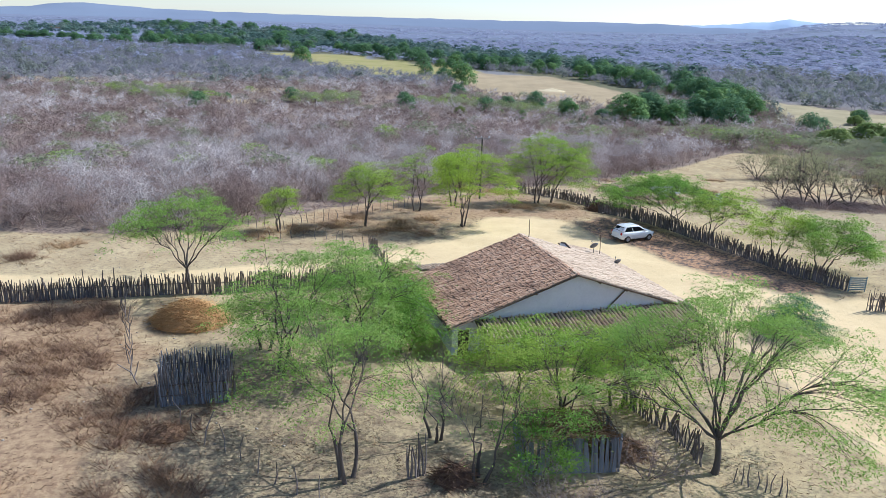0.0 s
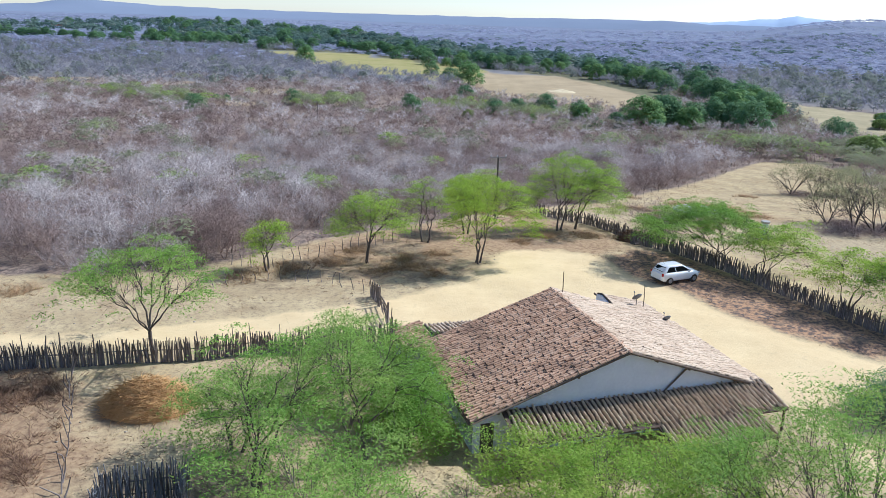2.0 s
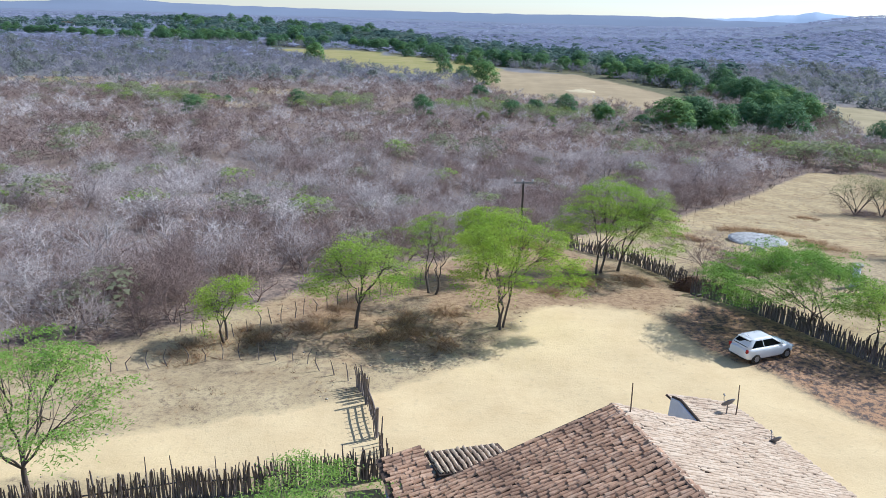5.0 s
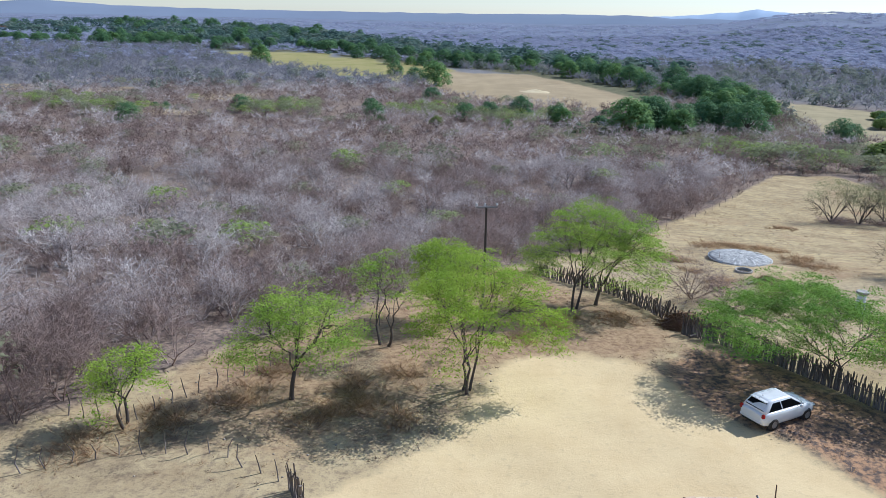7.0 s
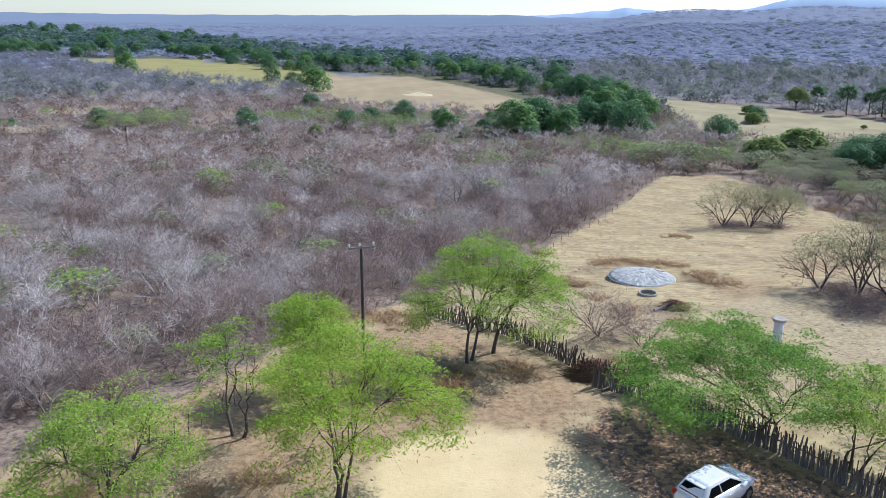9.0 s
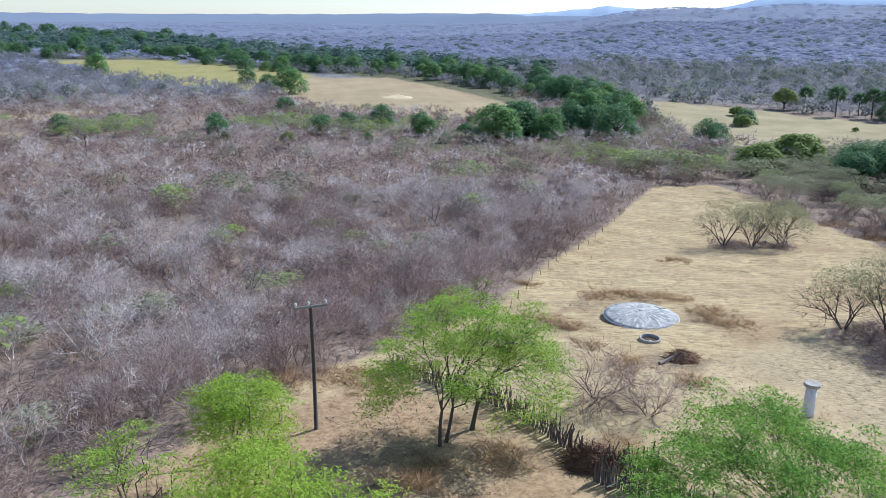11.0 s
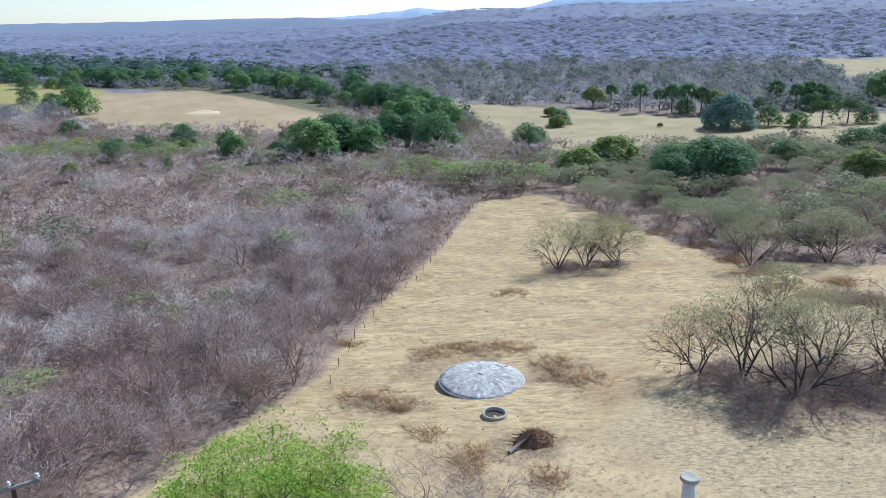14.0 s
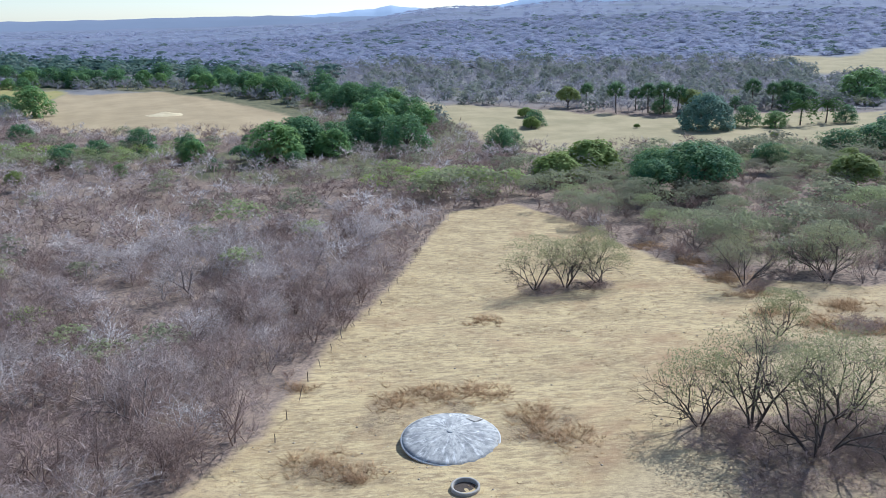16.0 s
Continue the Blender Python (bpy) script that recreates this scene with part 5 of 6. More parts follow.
for (x, y, s) in ((200.3, 217.9, 1.15), (209.7, 216.9, 1.1)):
    e = thing("coconut_palm", pose(x, y, gz(x, y), 0, 0, x * 17) @ Matrix.Diagonal((s, s, s, 1)), "coconut palm with drooping fronds in a dry field", "palm", "coconut palms in the field")
    part("trunk", COCO_PALM[0], None, e)
    part("crown", COCO_PALM[1], None, e)

PLASTER = plain("limewashed_plaster", (0.80, 0.81, 0.86), (0.70, 0.71, 0.77), 0.9, 0.9, bump=0.01)
CLAY_FAR = plain("far_clay_roof", (0.40, 0.22, 0.14), (0.30, 0.17, 0.11), 0.6, 0.9)
DARK_HOLE = plain("dark_opening", (0.03, 0.03, 0.03), (0.045, 0.04, 0.04), 2, 0.9)
for (x, y, w, d, turn) in ((-361, 1040, 16, 9, 15), (-335, 1010, 12, 8, -5), (-392, 1065, 14, 9, 30), (-489, 972, 14, 8, 10), (-330, 1120, 12, 9, 0)):
    hgt = 3.0
    e = thing("far_house", pose(x, y, gz(x, y), 0, 0, turn), "low whitewashed farm house with a clay tile roof", "house", "farm houses in the valley")
    part("wall", box(bmesh.new(), -w / 2, -d / 2, -1, w / 2, d / 2, hgt, 0.05), PLASTER, e)
    bm = bmesh.new()
    vs = [bm.verts.new(p) for p in ((-w / 2 - .5, -d / 2 - .6, hgt - .2), (w / 2 + .5, -d / 2 - .6, hgt - .2), (w / 2 + .5, 0, hgt + d * .22), (-w / 2 - .5, 0, hgt + d * .22), (w / 2 + .5, d / 2 + .6, hgt - .2), (-w / 2 - .5, d / 2 + .6, hgt - .2))]
    bm.faces.new((vs[0], vs[1], vs[2], vs[3]))
    bm.faces.new((vs[3], vs[2], vs[4], vs[5]))
    bmesh.ops.solidify(bm, geom=bm.faces[:], thickness=0.2)
    part("roof", bm, CLAY_FAR, e)
    part("door", box(bmesh.new(), -0.5, -d / 2 - 0.06, 0, 0.5, -d / 2 + 0.1, min(2.1, hgt - 0.2)), DARK_HOLE, e)
    for wx in (-w / 3.2, w / 3.2):
        part("window", box(bmesh.new(), wx - 0.5, -d / 2 - 0.06, 1.0, wx + 0.5, -d / 2 + 0.1, min(2.0, hgt - 0.3)), DARK_HOLE, e)

PALE_SAND = plain("pale_sand", (0.72, 0.60, 0.38), (0.62, 0.5, 0.3), 0.6, 0.95)
bm = turned(bmesh.new(), [(5.2, -0.2), (4.0, 0.25), (2.2, 0.65), (0.8, 0.9), (0, 0.95)], 20)
for v in bm.verts:
    v.co.x *= 1.3 + 0.25 * math.sin(v.co.y * 1.7)
    v.co.z *= 1 + 0.3 * math.sin(v.co.x * 0.9 + v.co.y)
sand_heap = new("sand_heap", bm_mesh("sand_heap", bm, PALE_SAND))
sand_heap.matrix_basis = pose(45.8, 353, gz(45.8, 353))
tagged(sand_heap, "pale heap of sand in the tan field", "sand heap")

# ---- stakes and fences ----
STAKE = plain("weathered_stake", (0.25, 0.21, 0.19), (0.10, 0.085, 0.08), 3.0, 0.9, bump=0.01, vary=0.7, stretch=(1, 1, 0.3))
PALE_STAKE = plain("silver_plank", (0.34, 0.34, 0.36), (0.17, 0.17, 0.185), 3.0, 0.85, bump=0.01, vary=0.6, stretch=(1, 1, 0.2))
g = np.random.default_rng(51)


def stake_mesh(r, bend, mat):
    bm = bmesh.new()
    tube(bm, [(0, 0, -0.25), (g.normal(0, bend), g.normal(0, bend), 0.5), (g.normal(0, bend), g.normal(0, bend), 1.0)], [r * 1.1, r, r * 0.6], 5)
    return bm_mesh("stake", bm, mat)


STAKES = [stake_mesh(0.034 + 0.005 * (k % 4), 0.03, STAKE) for k in range(8)]
GREY_STAKES = [stake_mesh(0.036 + 0.005 * (k % 4), 0.03, PALE_STAKE) for k in range(6)]
THIN = [stake_mesh(0.03, 0.06, STAKE) for k in range(5)]


def along_line(line, step):
    out, carry = [], 0.0
    for (x0, y0), (x1, y1) in zip(line, line[1:]):
        l = math.hypot(x1 - x0, y1 - y0)
        d = carry
        while d < l:
            out.append((x0 + (x1 - x0) * d / l, y0 + (y1 - y0) * d / l))
            d += step
        carry = d - l
    return out


def stake_fence(line, step, height, label, name="stake_fence", category="fence", meshes=None, lean=3.2, wob=0.05, rough=0.2, rails=(), at=None):
    x0, y0 = line[0]
    z0 = gz(x0, y0)
    e = thing(name, pose(x0, y0, z0), label, category)
    for x, y in along_line(line, step):
        x, y = x + g.normal(0, wob), y + g.normal(0, wob)
        hh = height * g.uniform(1 - rough, 1 + rough) * (1.35 if g.random() < 0.04 else 1)
        o = part("stake", (meshes or STAKES)[int(g.integers(len(meshes or STAKES)))], None, e)
        w = g.uniform(0.8, 1.25)
        o.matrix_basis = pose(x - x0, y - y0, gz(x, y) - z0, g.normal(0, lean), g.normal(0, lean), g.uniform(0, 360)) @ Matrix.Diagonal((w, w, hh, 1))
    for rz in rails:
        pts = [(x - x0, y - y0, gz(x, y) - z0 + rz) for x, y in along_line(line, 2.0)] + [(line[-1][0] - x0, line[-1][1] - y0, gz(*line[-1]) - z0 + rz)]
        part("rail", tube(bmesh.new(), pts, 0.035, 5), STAKE, e)
    return e


for line in ([(-36, 47.7), (-28.6, 49.3), (-23.3, 50.4), (-18.4, 51.2)], [(-18.3, 51.2), (-16, 51.9), (-12.7, 53.1), (-9.1, 54), (-4.1, 55.3)]):
    stake_fence(line, 0.052, 1.36, "dark stockade of upright weathered stakes along the track", rails=(0.8,))
for line in ([(16.8, 82.2), (19.7, 78.6), (22.9, 73), (24.5, 69.8)], [(24.55, 69.7), (26.1, 66.6), (29.0, 61.0), (31.9, 57.2)]):
    stake_fence(line, 0.056, 1.25, "dark stockade of close upright stakes under shade trees", rails=(0.75,))
stake_fence([(9.4, 99.2), (11.8, 95.6), (14.2, 92.4), (16.2, 87.4), (17.3, 83.6), (20.2, 82.4)], 0.075, 1.2, "old leaning stake fence beside the mown strip", lean=11, rough=0.3, rails=(0.7,))
stake_fence([(-22.6, 50.2), (-20.6, 46), (-19.4, 43.4), (-17.6, 39), (-16.2, 36.8)], 0.75, 1.05, "sparse fence of thin crooked stakes", meshes=THIN, lean=10, rough=0.3, rails=())
stake_fence([(-25, 63.4), (-19.4, 65.0), (-15, 66.6), (-11, 66.6), (-10, 66.1), (-9, 65.4), (-8.2, 64.9), (-7.5, 64.5), (-6.7, 63.8)], 1.05, 1.05, "row of thin crooked fence posts on trampled soil", meshes=THIN, lean=6)
stake_fence([(-19, 70), (-15.5, 69.6), (-11.6, 74.6), (-9.2, 77), (-6.1, 79.6), (-2.7, 85.2)], 0.95, 1.15, "line of thin posts at the wood's edge", meshes=THIN, lean=6)
stake_fence([(-6.6, 63.6), (-6.1, 62.7), (-5.8, 62.0)], 0.09, 1.25, "cluster of thick stakes beside the gate", meshes=STAKES)
stake_fence([(-4.9, 58.5), (-4.3, 56.8), (-3.9, 55.6)], 0.3, 1.2, "short run of stakes between gate and stockade")
stake_fence([(10.2, 37.6), (10.8, 35.8), (11.6, 34.5), (12.1, 32.4), (12.3, 31.2)], 0.11, 1.25, "curved stake fence in front of the house", lean=9, rough=0.25)
stake_fence([(13.3, 30.0), (14.2, 29.5), (15.4, 28.7)], 0.33, 0.9, "few short stakes on the slope", meshes=THIN)
stake_fence([(-12.9, 33.4), (-10.8, 31.5), (-9.2, 30.6), (-8.2, 29.7), (-7.3, 28.9), (-6.4, 28.2), (-4.4, 27.4)], 1.25, 1.15, "sparse row of thin posts in the yard", meshes=THIN, lean=8)
stake_fence([(31.3, 52.9), (33.6, 52.7)], 0.1, 1.35, "dark upright stick panel beside the track", rails=(0.4, 0.9))
stake_fence([(21.6, 112.6), (27, 122.4), (32.6, 130.6), (38, 136.5), (43.4, 143), (54, 158), (64, 171)], 3.4, 0.85, "line of thin posts along the wood and the strip", meshes=THIN, lean=7)


def stick_gate():
    x0, y0, x1, y1 = -5.85, 61.75, -4.95, 58.75
    l = math.hypot(x1 - x0, y1 - y0)
    e = thing("stick_gate", pose(x0, y0, gz(x0, y0), 0, 0, math.degrees(math.atan2(y1 - y0, x1 - x0))), "closed gate of crooked sticks across the sandy track", "gate")
    for k in range(9):
        u = 0.15 + k * (l - 0.3) / 8
        b = 0.12 * math.sin(k * 1.7)
        part("stick", tube(bmesh.new(), [(u - b, 0, 0.08), (u + b, 0.02, 0.6), (u - b * 0.6, 0, 1.15)], [0.035, 0.035, 0.025], 6), STAKE, e)
    for z in (0.3, 0.62, 0.95):
        part("rail", tube(bmesh.new(), [(0, 0.05, z), (l / 2, 0.07, z + 0.04), (l, 0.05, z - 0.03)], 0.04, 6), STAKE, e)
    for u in (-0.02, l + 0.05):
        part("post", tube(bmesh.new(), [(u, 0, -0.3), (u + 0.03, 0, 0.8), (u, 0.03, 1.5)], [0.09, 0.085, 0.07], 7), STAKE, e)


stick_gate()


def stick_pen():
    """An open-topped pen of close upright sticks."""
    e = thing("stick_pen", pose(-13.0, 36.6, gz(-13, 36.6), 0, 0, 14), "square open-topped pen of dark upright sticks", "pen")
    a, b = 1.65, 1.25
    for side in ([(-a, -b), (a, -b)], [(a, -b), (a, b)], [(a, b), (-a, b)], [(-a, b), (-a, -b)]):
        for x, y in along_line(side, 0.036):
            o = part("stick", GREY_STAKES[int(g.integers(6))] if g.random() < 0.6 else STAKES[int(g.integers(8))], None, e)
            w = g.uniform(0.5, 0.95)
            o.matrix_basis = pose(x + g.normal(0, 0.03), y + g.normal(0, 0.03), 0, g.normal(0, 4), g.normal(0, 4), g.uniform(0, 360)) @ Matrix.Diagonal((w, w, 1.8 * g.uniform(0.82, 1.2), 1))
    for z in (0.6, 1.2):
        for p, q in (((-a, -b - 0.07), (a, -b - 0.07)), ((-a, b + 0.07), (a, b + 0.07)), ((a + 0.07, -b), (a + 0.07, b)), ((-a - 0.07, -b), (-a - 0.07, b))):
            part("rail", tube(bmesh.new(), [(*p, z), (*q, z + 0.03)], 0.035, 5), STAKE, e)
    for x, y, hh in ((1.95, -0.9, 1.6), (-1.95, -1.2, 1.2)):
        part("post", tube(bmesh.new(), [(x, y, -0.2), (x + 0.06, y, hh)], [0.07, 0.05], 6), STAKE, e)


stick_pen()


def heap(name, x, y, r, h, n, tint, label, category, length=0.7, thick=0.02, mat=None):
    """A heap of loose stalks over a low mound, in one mesh."""
    gg = np.random.default_rng(int(abs(x * 31 + y * 7)))
    a, d = gg.uniform(0, 6.283, n), np.sqrt(gg.random(n)) * r
    z = h * np.clip(1 - (d / r) ** 2, 0, 1) * gg.uniform(0.6, 1.05, n)
    p = np.stack([np.cos(a) * d, np.sin(a) * d * 0.8, z], 1)
    b = gg.uniform(0, 6.283, n)
    q = p + np.stack([np.cos(b), np.sin(b), gg.uniform(-0.2, 0.25, n)], 1) * length * gg.uniform(0.5, 1.2, (n, 1))
    V, T = prisms(p, q, thick, 0)
    k = np.arange(13)
    ring = np.stack([np.cos(k * 6.283 / 12) * r, np.sin(k * 6.283 / 12) * r * 0.8], 1)
    mv = np.concatenate([np.c_[ring * s, np.full(13, h * 0.8 * (1 - s * s))] for s in (1.0, 0.75, 0.45, 0.02)])
    mt = []
    for m in range(3):
        i = np.arange(12) + m * 13
        mt += [np.stack([i, i + 1, i + 14], 1), np.stack([i, i + 14, i + 13], 1)]
    V, T = joined((V, T), (mv, np.concatenate(mt)))
    ob = new(name, np_mesh(name, V, T, [mat or STRAW], dict(tint=np.clip(gg.normal(tint, 0.14, len(V)), 0, 1))))
    ob.matrix_basis = pose(x, y, gz(x, y))
    return tagged(ob, label, category)


RUST = bare_material("rusty_straw", [(0.0, (0.28, 0.14, 0.07)), (0.35, (0.52, 0.28, 0.12)), (0.7, (0.74, 0.47, 0.21)), (1.0, (0.80, 0.58, 0.30))], 0.35)
heap("hay_mound", -16.6, 46.4, 2.5, 1.5, 3000, 0.72, "rust-orange heap of dry straw and twigs", "straw heap", 0.9, 0.018, RUST)
heap("brush_mound", 17.4, 83.7, 1.5, 1.1, 700, 0.08, "dark pile of cut thorn branches at the fence", "brush pile", 1.1, 0.025)
heap("brush_mound", 8.6, 32.6, 1.6, 0.5, 500, 0.2, "brown pile of branches behind the plank shed", "brush pile", 0.9, 0.025)
heap("brush_mound", -13.2, 32.4, 1.1, 0.5, 380, 0.3, "small rust-brown pile of dry leaves and twigs", "brush pile", 0.5)
heap("brush_mound", 29.3, 96.6, 1.3, 0.75, 420, 0.15, "small heap of dark dead branches on dry grass", "brush pile", 0.7)
heap("brush_mound", 0.7, 29.2, 0.9, 0.8, 260, 0.05, "dark heap of boards and branches under the trees", "brush pile", 0.8, 0.04)
log = new("log", bm_mesh("log", tube(bmesh.new(), [(0, 0, 0.1), (0.9, 0.1, 0.14), (1.9, -0.05, 0.45)], [0.12, 0.11, 0.07], 8), STAKE))
log.matrix_basis = pose(27.2, 95.9, gz(27.2, 95.9), 0, 0, 18)
tagged(log, "grey fallen log beside a heap of branches", "log")
log = new("log", bm_mesh("log", tube(bmesh.new(), [(0, 0, 0.1), (1.0, 0.1, 0.12), (2.4, 0.0, 0.15)], [0.11, 0.1, 0.08], 8), STAKE))
log.matrix_basis = pose(17.0, 81.2, gz(17, 81.2), 0, 0, 22)
tagged(log, "dark log lying before the brush pile", "log")
stake_fence([(-1.3, 29.2), (-0.5, 29.6)], 0.09, 1.7, "bundle of dark upright sticks under the trees", "stick_bundle", "sticks", lean=4)


def plank_shed():
    e = thing("plank_shed", pose(6.0, 30.2, gz(6, 30.2), 0, 0, 8), "small shed of silvery upright planks with a brush roof", "shed")
    bm = box(bmesh.new(), -0.09, -0.018, 0, 0.09, 0.018, 1.0, 0.006)
    plank = bm_mesh("plank", bm, PALE_STAKE)
    for side in ([(-2.0, 0), (2.3, 0)], [(2.3, 0), (2.5, 2.6)], [(-2.0, 0), (-2.0, 2.6)]):
        ang = math.degrees(math.atan2(side[1][1] - side[0][1], side[1][0] - side[0][0]))
        for x, y in along_line(side, 0.125):
            o = part("plank", plank, None, e)
            o.matrix_basis = pose(x, y, -0.05, g.normal(0, 2) - 6, g.normal(0, 3), ang) @ Matrix.Diagonal((g.uniform(0.5, 0.7), 1, 1.75 * g.uniform(0.92, 1.06), 1))
    for k in range(9):
        part("roof_pole", tube(bmesh.new(), [(-2.2 + k * 0.55, -0.25, 1.72 + g.normal(0, 0.04)), (-2.1 + k * 0.55, 2.8, 1.8 + g.normal(0, 0.05))], 0.045, 6), STAKE, e)
    part("roof_brush", np_mesh("roof_brush", *prisms(np.c_[g.uniform(-2.2, 2.4, 420), g.uniform(-0.2, 2.7, 420), g.uniform(1.75, 2.0, 420)], np.c_[g.uniform(-2.3, 2.5, 420), g.uniform(-0.3, 2.8, 420), g.uniform(1.75, 2.15, 420)], 0.018, 0), [STRAW], dict(tint=np.full(1680, 0.2))), None, e, "layer of brown branches")


plank_shed()

PAINT_BLUE = plain("faded_blue_paint", (0.22, 0.33, 0.40), (0.17, 0.25, 0.30), 2, 0.6, 0.2)
e = thing("metal_gate", pose(31.95, 57.15, gz(31.95, 57.15), 0, 0, 3), "faded blue slatted gate at the end of the stockade", "gate")
for x in (0.03, 1.37):
    part("gate_post", box(bmesh.new(), x - 0.04, -0.03, -0.1, x + 0.04, 0.03, 1.25, 0.008), PAINT_BLUE, e)
for k in range(7):
    part("slat", box(bmesh.new(), 0.07, -0.015, 0.12 + k * 0.16, 1.33, 0.015, 0.22 + k * 0.16, 0.005), PAINT_BLUE, e)

# ---- cistern, well, column, poles ----
CEMENT = Nodes("whitened_cement")
co = CEMENT.local()
xyz = CEMENT.n.new("ShaderNodeSeparateXYZ")
CEMENT.link(co, xyz.inputs[0])
polar = CEMENT.n.new("ShaderNodeCombineXYZ")
CEMENT.link(CEMENT.math("MULTIPLY", CEMENT.math("ARCTAN2", xyz.outputs[1], xyz.outputs[0]), 5.0), polar.inputs[0])
span = CEMENT.n.new("ShaderNodeVectorMath")
span.operation = "LENGTH"
CEMENT.link(co, span.inputs[0])
CEMENT.link(CEMENT.math("MULTIPLY", span.outputs["Value"], 0.7), polar.inputs[1])
streak = CEMENT.noise(polar.outputs[0], 1.3, 5, 0.7)
c = CEMENT.mix(CEMENT.ramp(CEMENT.noise(co, 0.9, 6, 0.72), [(0.4, 0.0), (0.62, 1.0)]), (0.50, 0.49, 0.46), (0.27, 0.27, 0.265))
c = CEMENT.mix(CEMENT.ramp(streak, [(0.52, 0.0), (0.64, 0.9)]), c, (0.74, 0.73, 0.70))
c = CEMENT.mix(CEMENT.ramp(CEMENT.noise(co, 3.5, 5, 0.75), [(0.48, 0.0), (0.7, 0.85)]), c, (0.20, 0.205, 0.21))
CEMENT.bump(CEMENT.noise(co, 6, 4), 0.5, 0.02)
CEMENT.finish(c, 0.85, 0, 0.3)
RAW = plain("raw_concrete", (0.50, 0.47, 0.42), (0.36, 0.33, 0.29), 2.2, 0.9, bump=0.02)


def cistern():
    x, y, R = 30.9, 106.3, 3.0
    z = gz(x, y)
    e = thing("cistern", pose(x, y, z), "round whitewashed cement cistern with a low cone roof", "cistern")
    part("wall", turned(bmesh.new(), [(R - 0.1, -0.8), (R - 0.1, 0.17), (R - 0.24, 0.17), (R - 0.24, -0.8)], 48), CEMENT.m, e)
    bm = bmesh.new()
    turned(bm, [(R - 0.02, 0.10), (R, 0.18), (R * 0.87, 0.27), (R * 0.75, 0.37), (R * 0.6, 0.47), (R * 0.45, 0.55), (R * 0.22, 0.63), (0.16, 0.68), (0, 0.69)], 72)
    for v in bm.verts:
        if v.co.xy.length > 0.3:
            v.co.z += 0.02 * math.cos(24 * math.atan2(v.co.y, v.co.x))
    part("cone_roof", bm, CEMENT.m, e)
    part("crown_cap", turned(bmesh.new(), [(0.25, 0.62), (0.23, 0.70), (0.15, 0.73), (0, 0.735)], 16), CEMENT.m, e)
    part("rim", turned(bmesh.new(), [(R - 0.02, 0.10), (R + 0.05, 0.11), (R + 0.06, 0.18), (R - 0.02, 0.2)], 48), plain("rim_cement", (0.66, 0.66, 0.65), (0.5, 0.5, 0.49), 2, 0.9), e)
    bm = box(bmesh.new(), -0.36, -0.36, 0.0, 0.36, 0.36, 0.09, 0.02)
    hatch = part("hatch", bm, RAW, e)
    hatch.matrix_basis = pose(2.2, 1.05, 0.30, 0, 10, 25)
    for s in (-1, 1):
        part("pipe", tube(bmesh.new(), [(-0.4 + s * 0.05, -R + 0.05, 0.12), (-0.4 + s * 0.15, -R - 0.3, 0.07), (-0.4 + s * 0.34, -R - 0.75, 0.03)], 0.045, 8), plain("white_pipe", (0.75, 0.73, 0.68), (0.6, 0.58, 0.54), 3, 0.5), e)


cistern()

e = thing("well", pose(29.0, 100.9, gz(29, 100.9)), "low round concrete well ring, dark inside", "well")
part("ring", turned(bmesh.new(), [(0.66, -0.3), (0.8, -0.3), (0.8, 0.18), (0.77, 0.22), (0.68, 0.22), (0.66, 0.18), (0.66, -0.3)], 32), RAW, e)
# Dark disc that closes the inside of the ring near ground level.
part("filling", turned(bmesh.new(), [(0.65, -0.02), (0.3, 0.02), (0, -0.01)], 24), plain("dark_inside", (0.075, 0.06, 0.05), (0.11, 0.085, 0.065), 4, 0.95, bump=0.03), e)

e = thing("concrete_column", pose(31.45, 86.4, gz(31.45, 86.4)), "stout whitewashed concrete column with a flat cap", "column")
part("shaft", turned(bmesh.new(), [(0, -0.2), (0.36, -0.2), (0.34, 0.15), (0.31, 1.0), (0.30, 1.78), (0, 1.78)], 24), PLASTER, e)
part("cap", turned(bmesh.new(), [(0.0, 1.79), (0.42, 1.79), (0.45, 1.84), (0.45, 1.95), (0.40, 2.0), (0.33, 1.97), (0, 1.95)], 24), RAW, e)

POLE = plain("tarred_pole", (0.085, 0.075, 0.07), (0.13, 0.115, 0.105), 2, 0.85, bump=0.01, stretch=(1, 1, 0.2))
INSUL = plain("white_glazed_porcelain", (0.78, 0.78, 0.78), (0.7, 0.7, 0.7), 6, 0.25, spec=0.5)


def power_pole(x, y, h, turn, label):
    e = thing("power_pole", pose(x, y, gz(x, y), 0, 0, turn), label, "utility pole", "power poles")
    part("shaft", tube(bmesh.new(), [(0, 0, -0.4), (0.03, 0, h * 0.5), (0.0, 0, h - 0.05)], [0.12, 0.1, 0.08], 10), POLE, e)
    part("crossarm", box(bmesh.new(), -0.86, -0.15, h - 0.22, 0.86, -0.05, h - 0.1, 0.012), plain("weathered_crossarm", (0.36, 0.34, 0.32), (0.24, 0.22, 0.21), 3, 0.85), e)
    for u in (-0.8, -0.12, 0.8):
        part("insulator", turned(bmesh.new(), [(0.02, 0), (0.02, 0.06), (0.08, 0.07), (0.085, 0.12), (0.05, 0.14), (0.075, 0.16), (0.07, 0.22), (0.03, 0.25), (0, 0.25)], 12, Matrix.Translation((u, -0.1, h - 0.1))), INSUL, e)


power_pole(4.0, 91.1, 6.25 - gz(4, 91.1), 9, "dark power pole with crossarm and three white insulators")
power_pole(-40.5, 232, 5.4, 5, "far dark power pole standing in the woods")


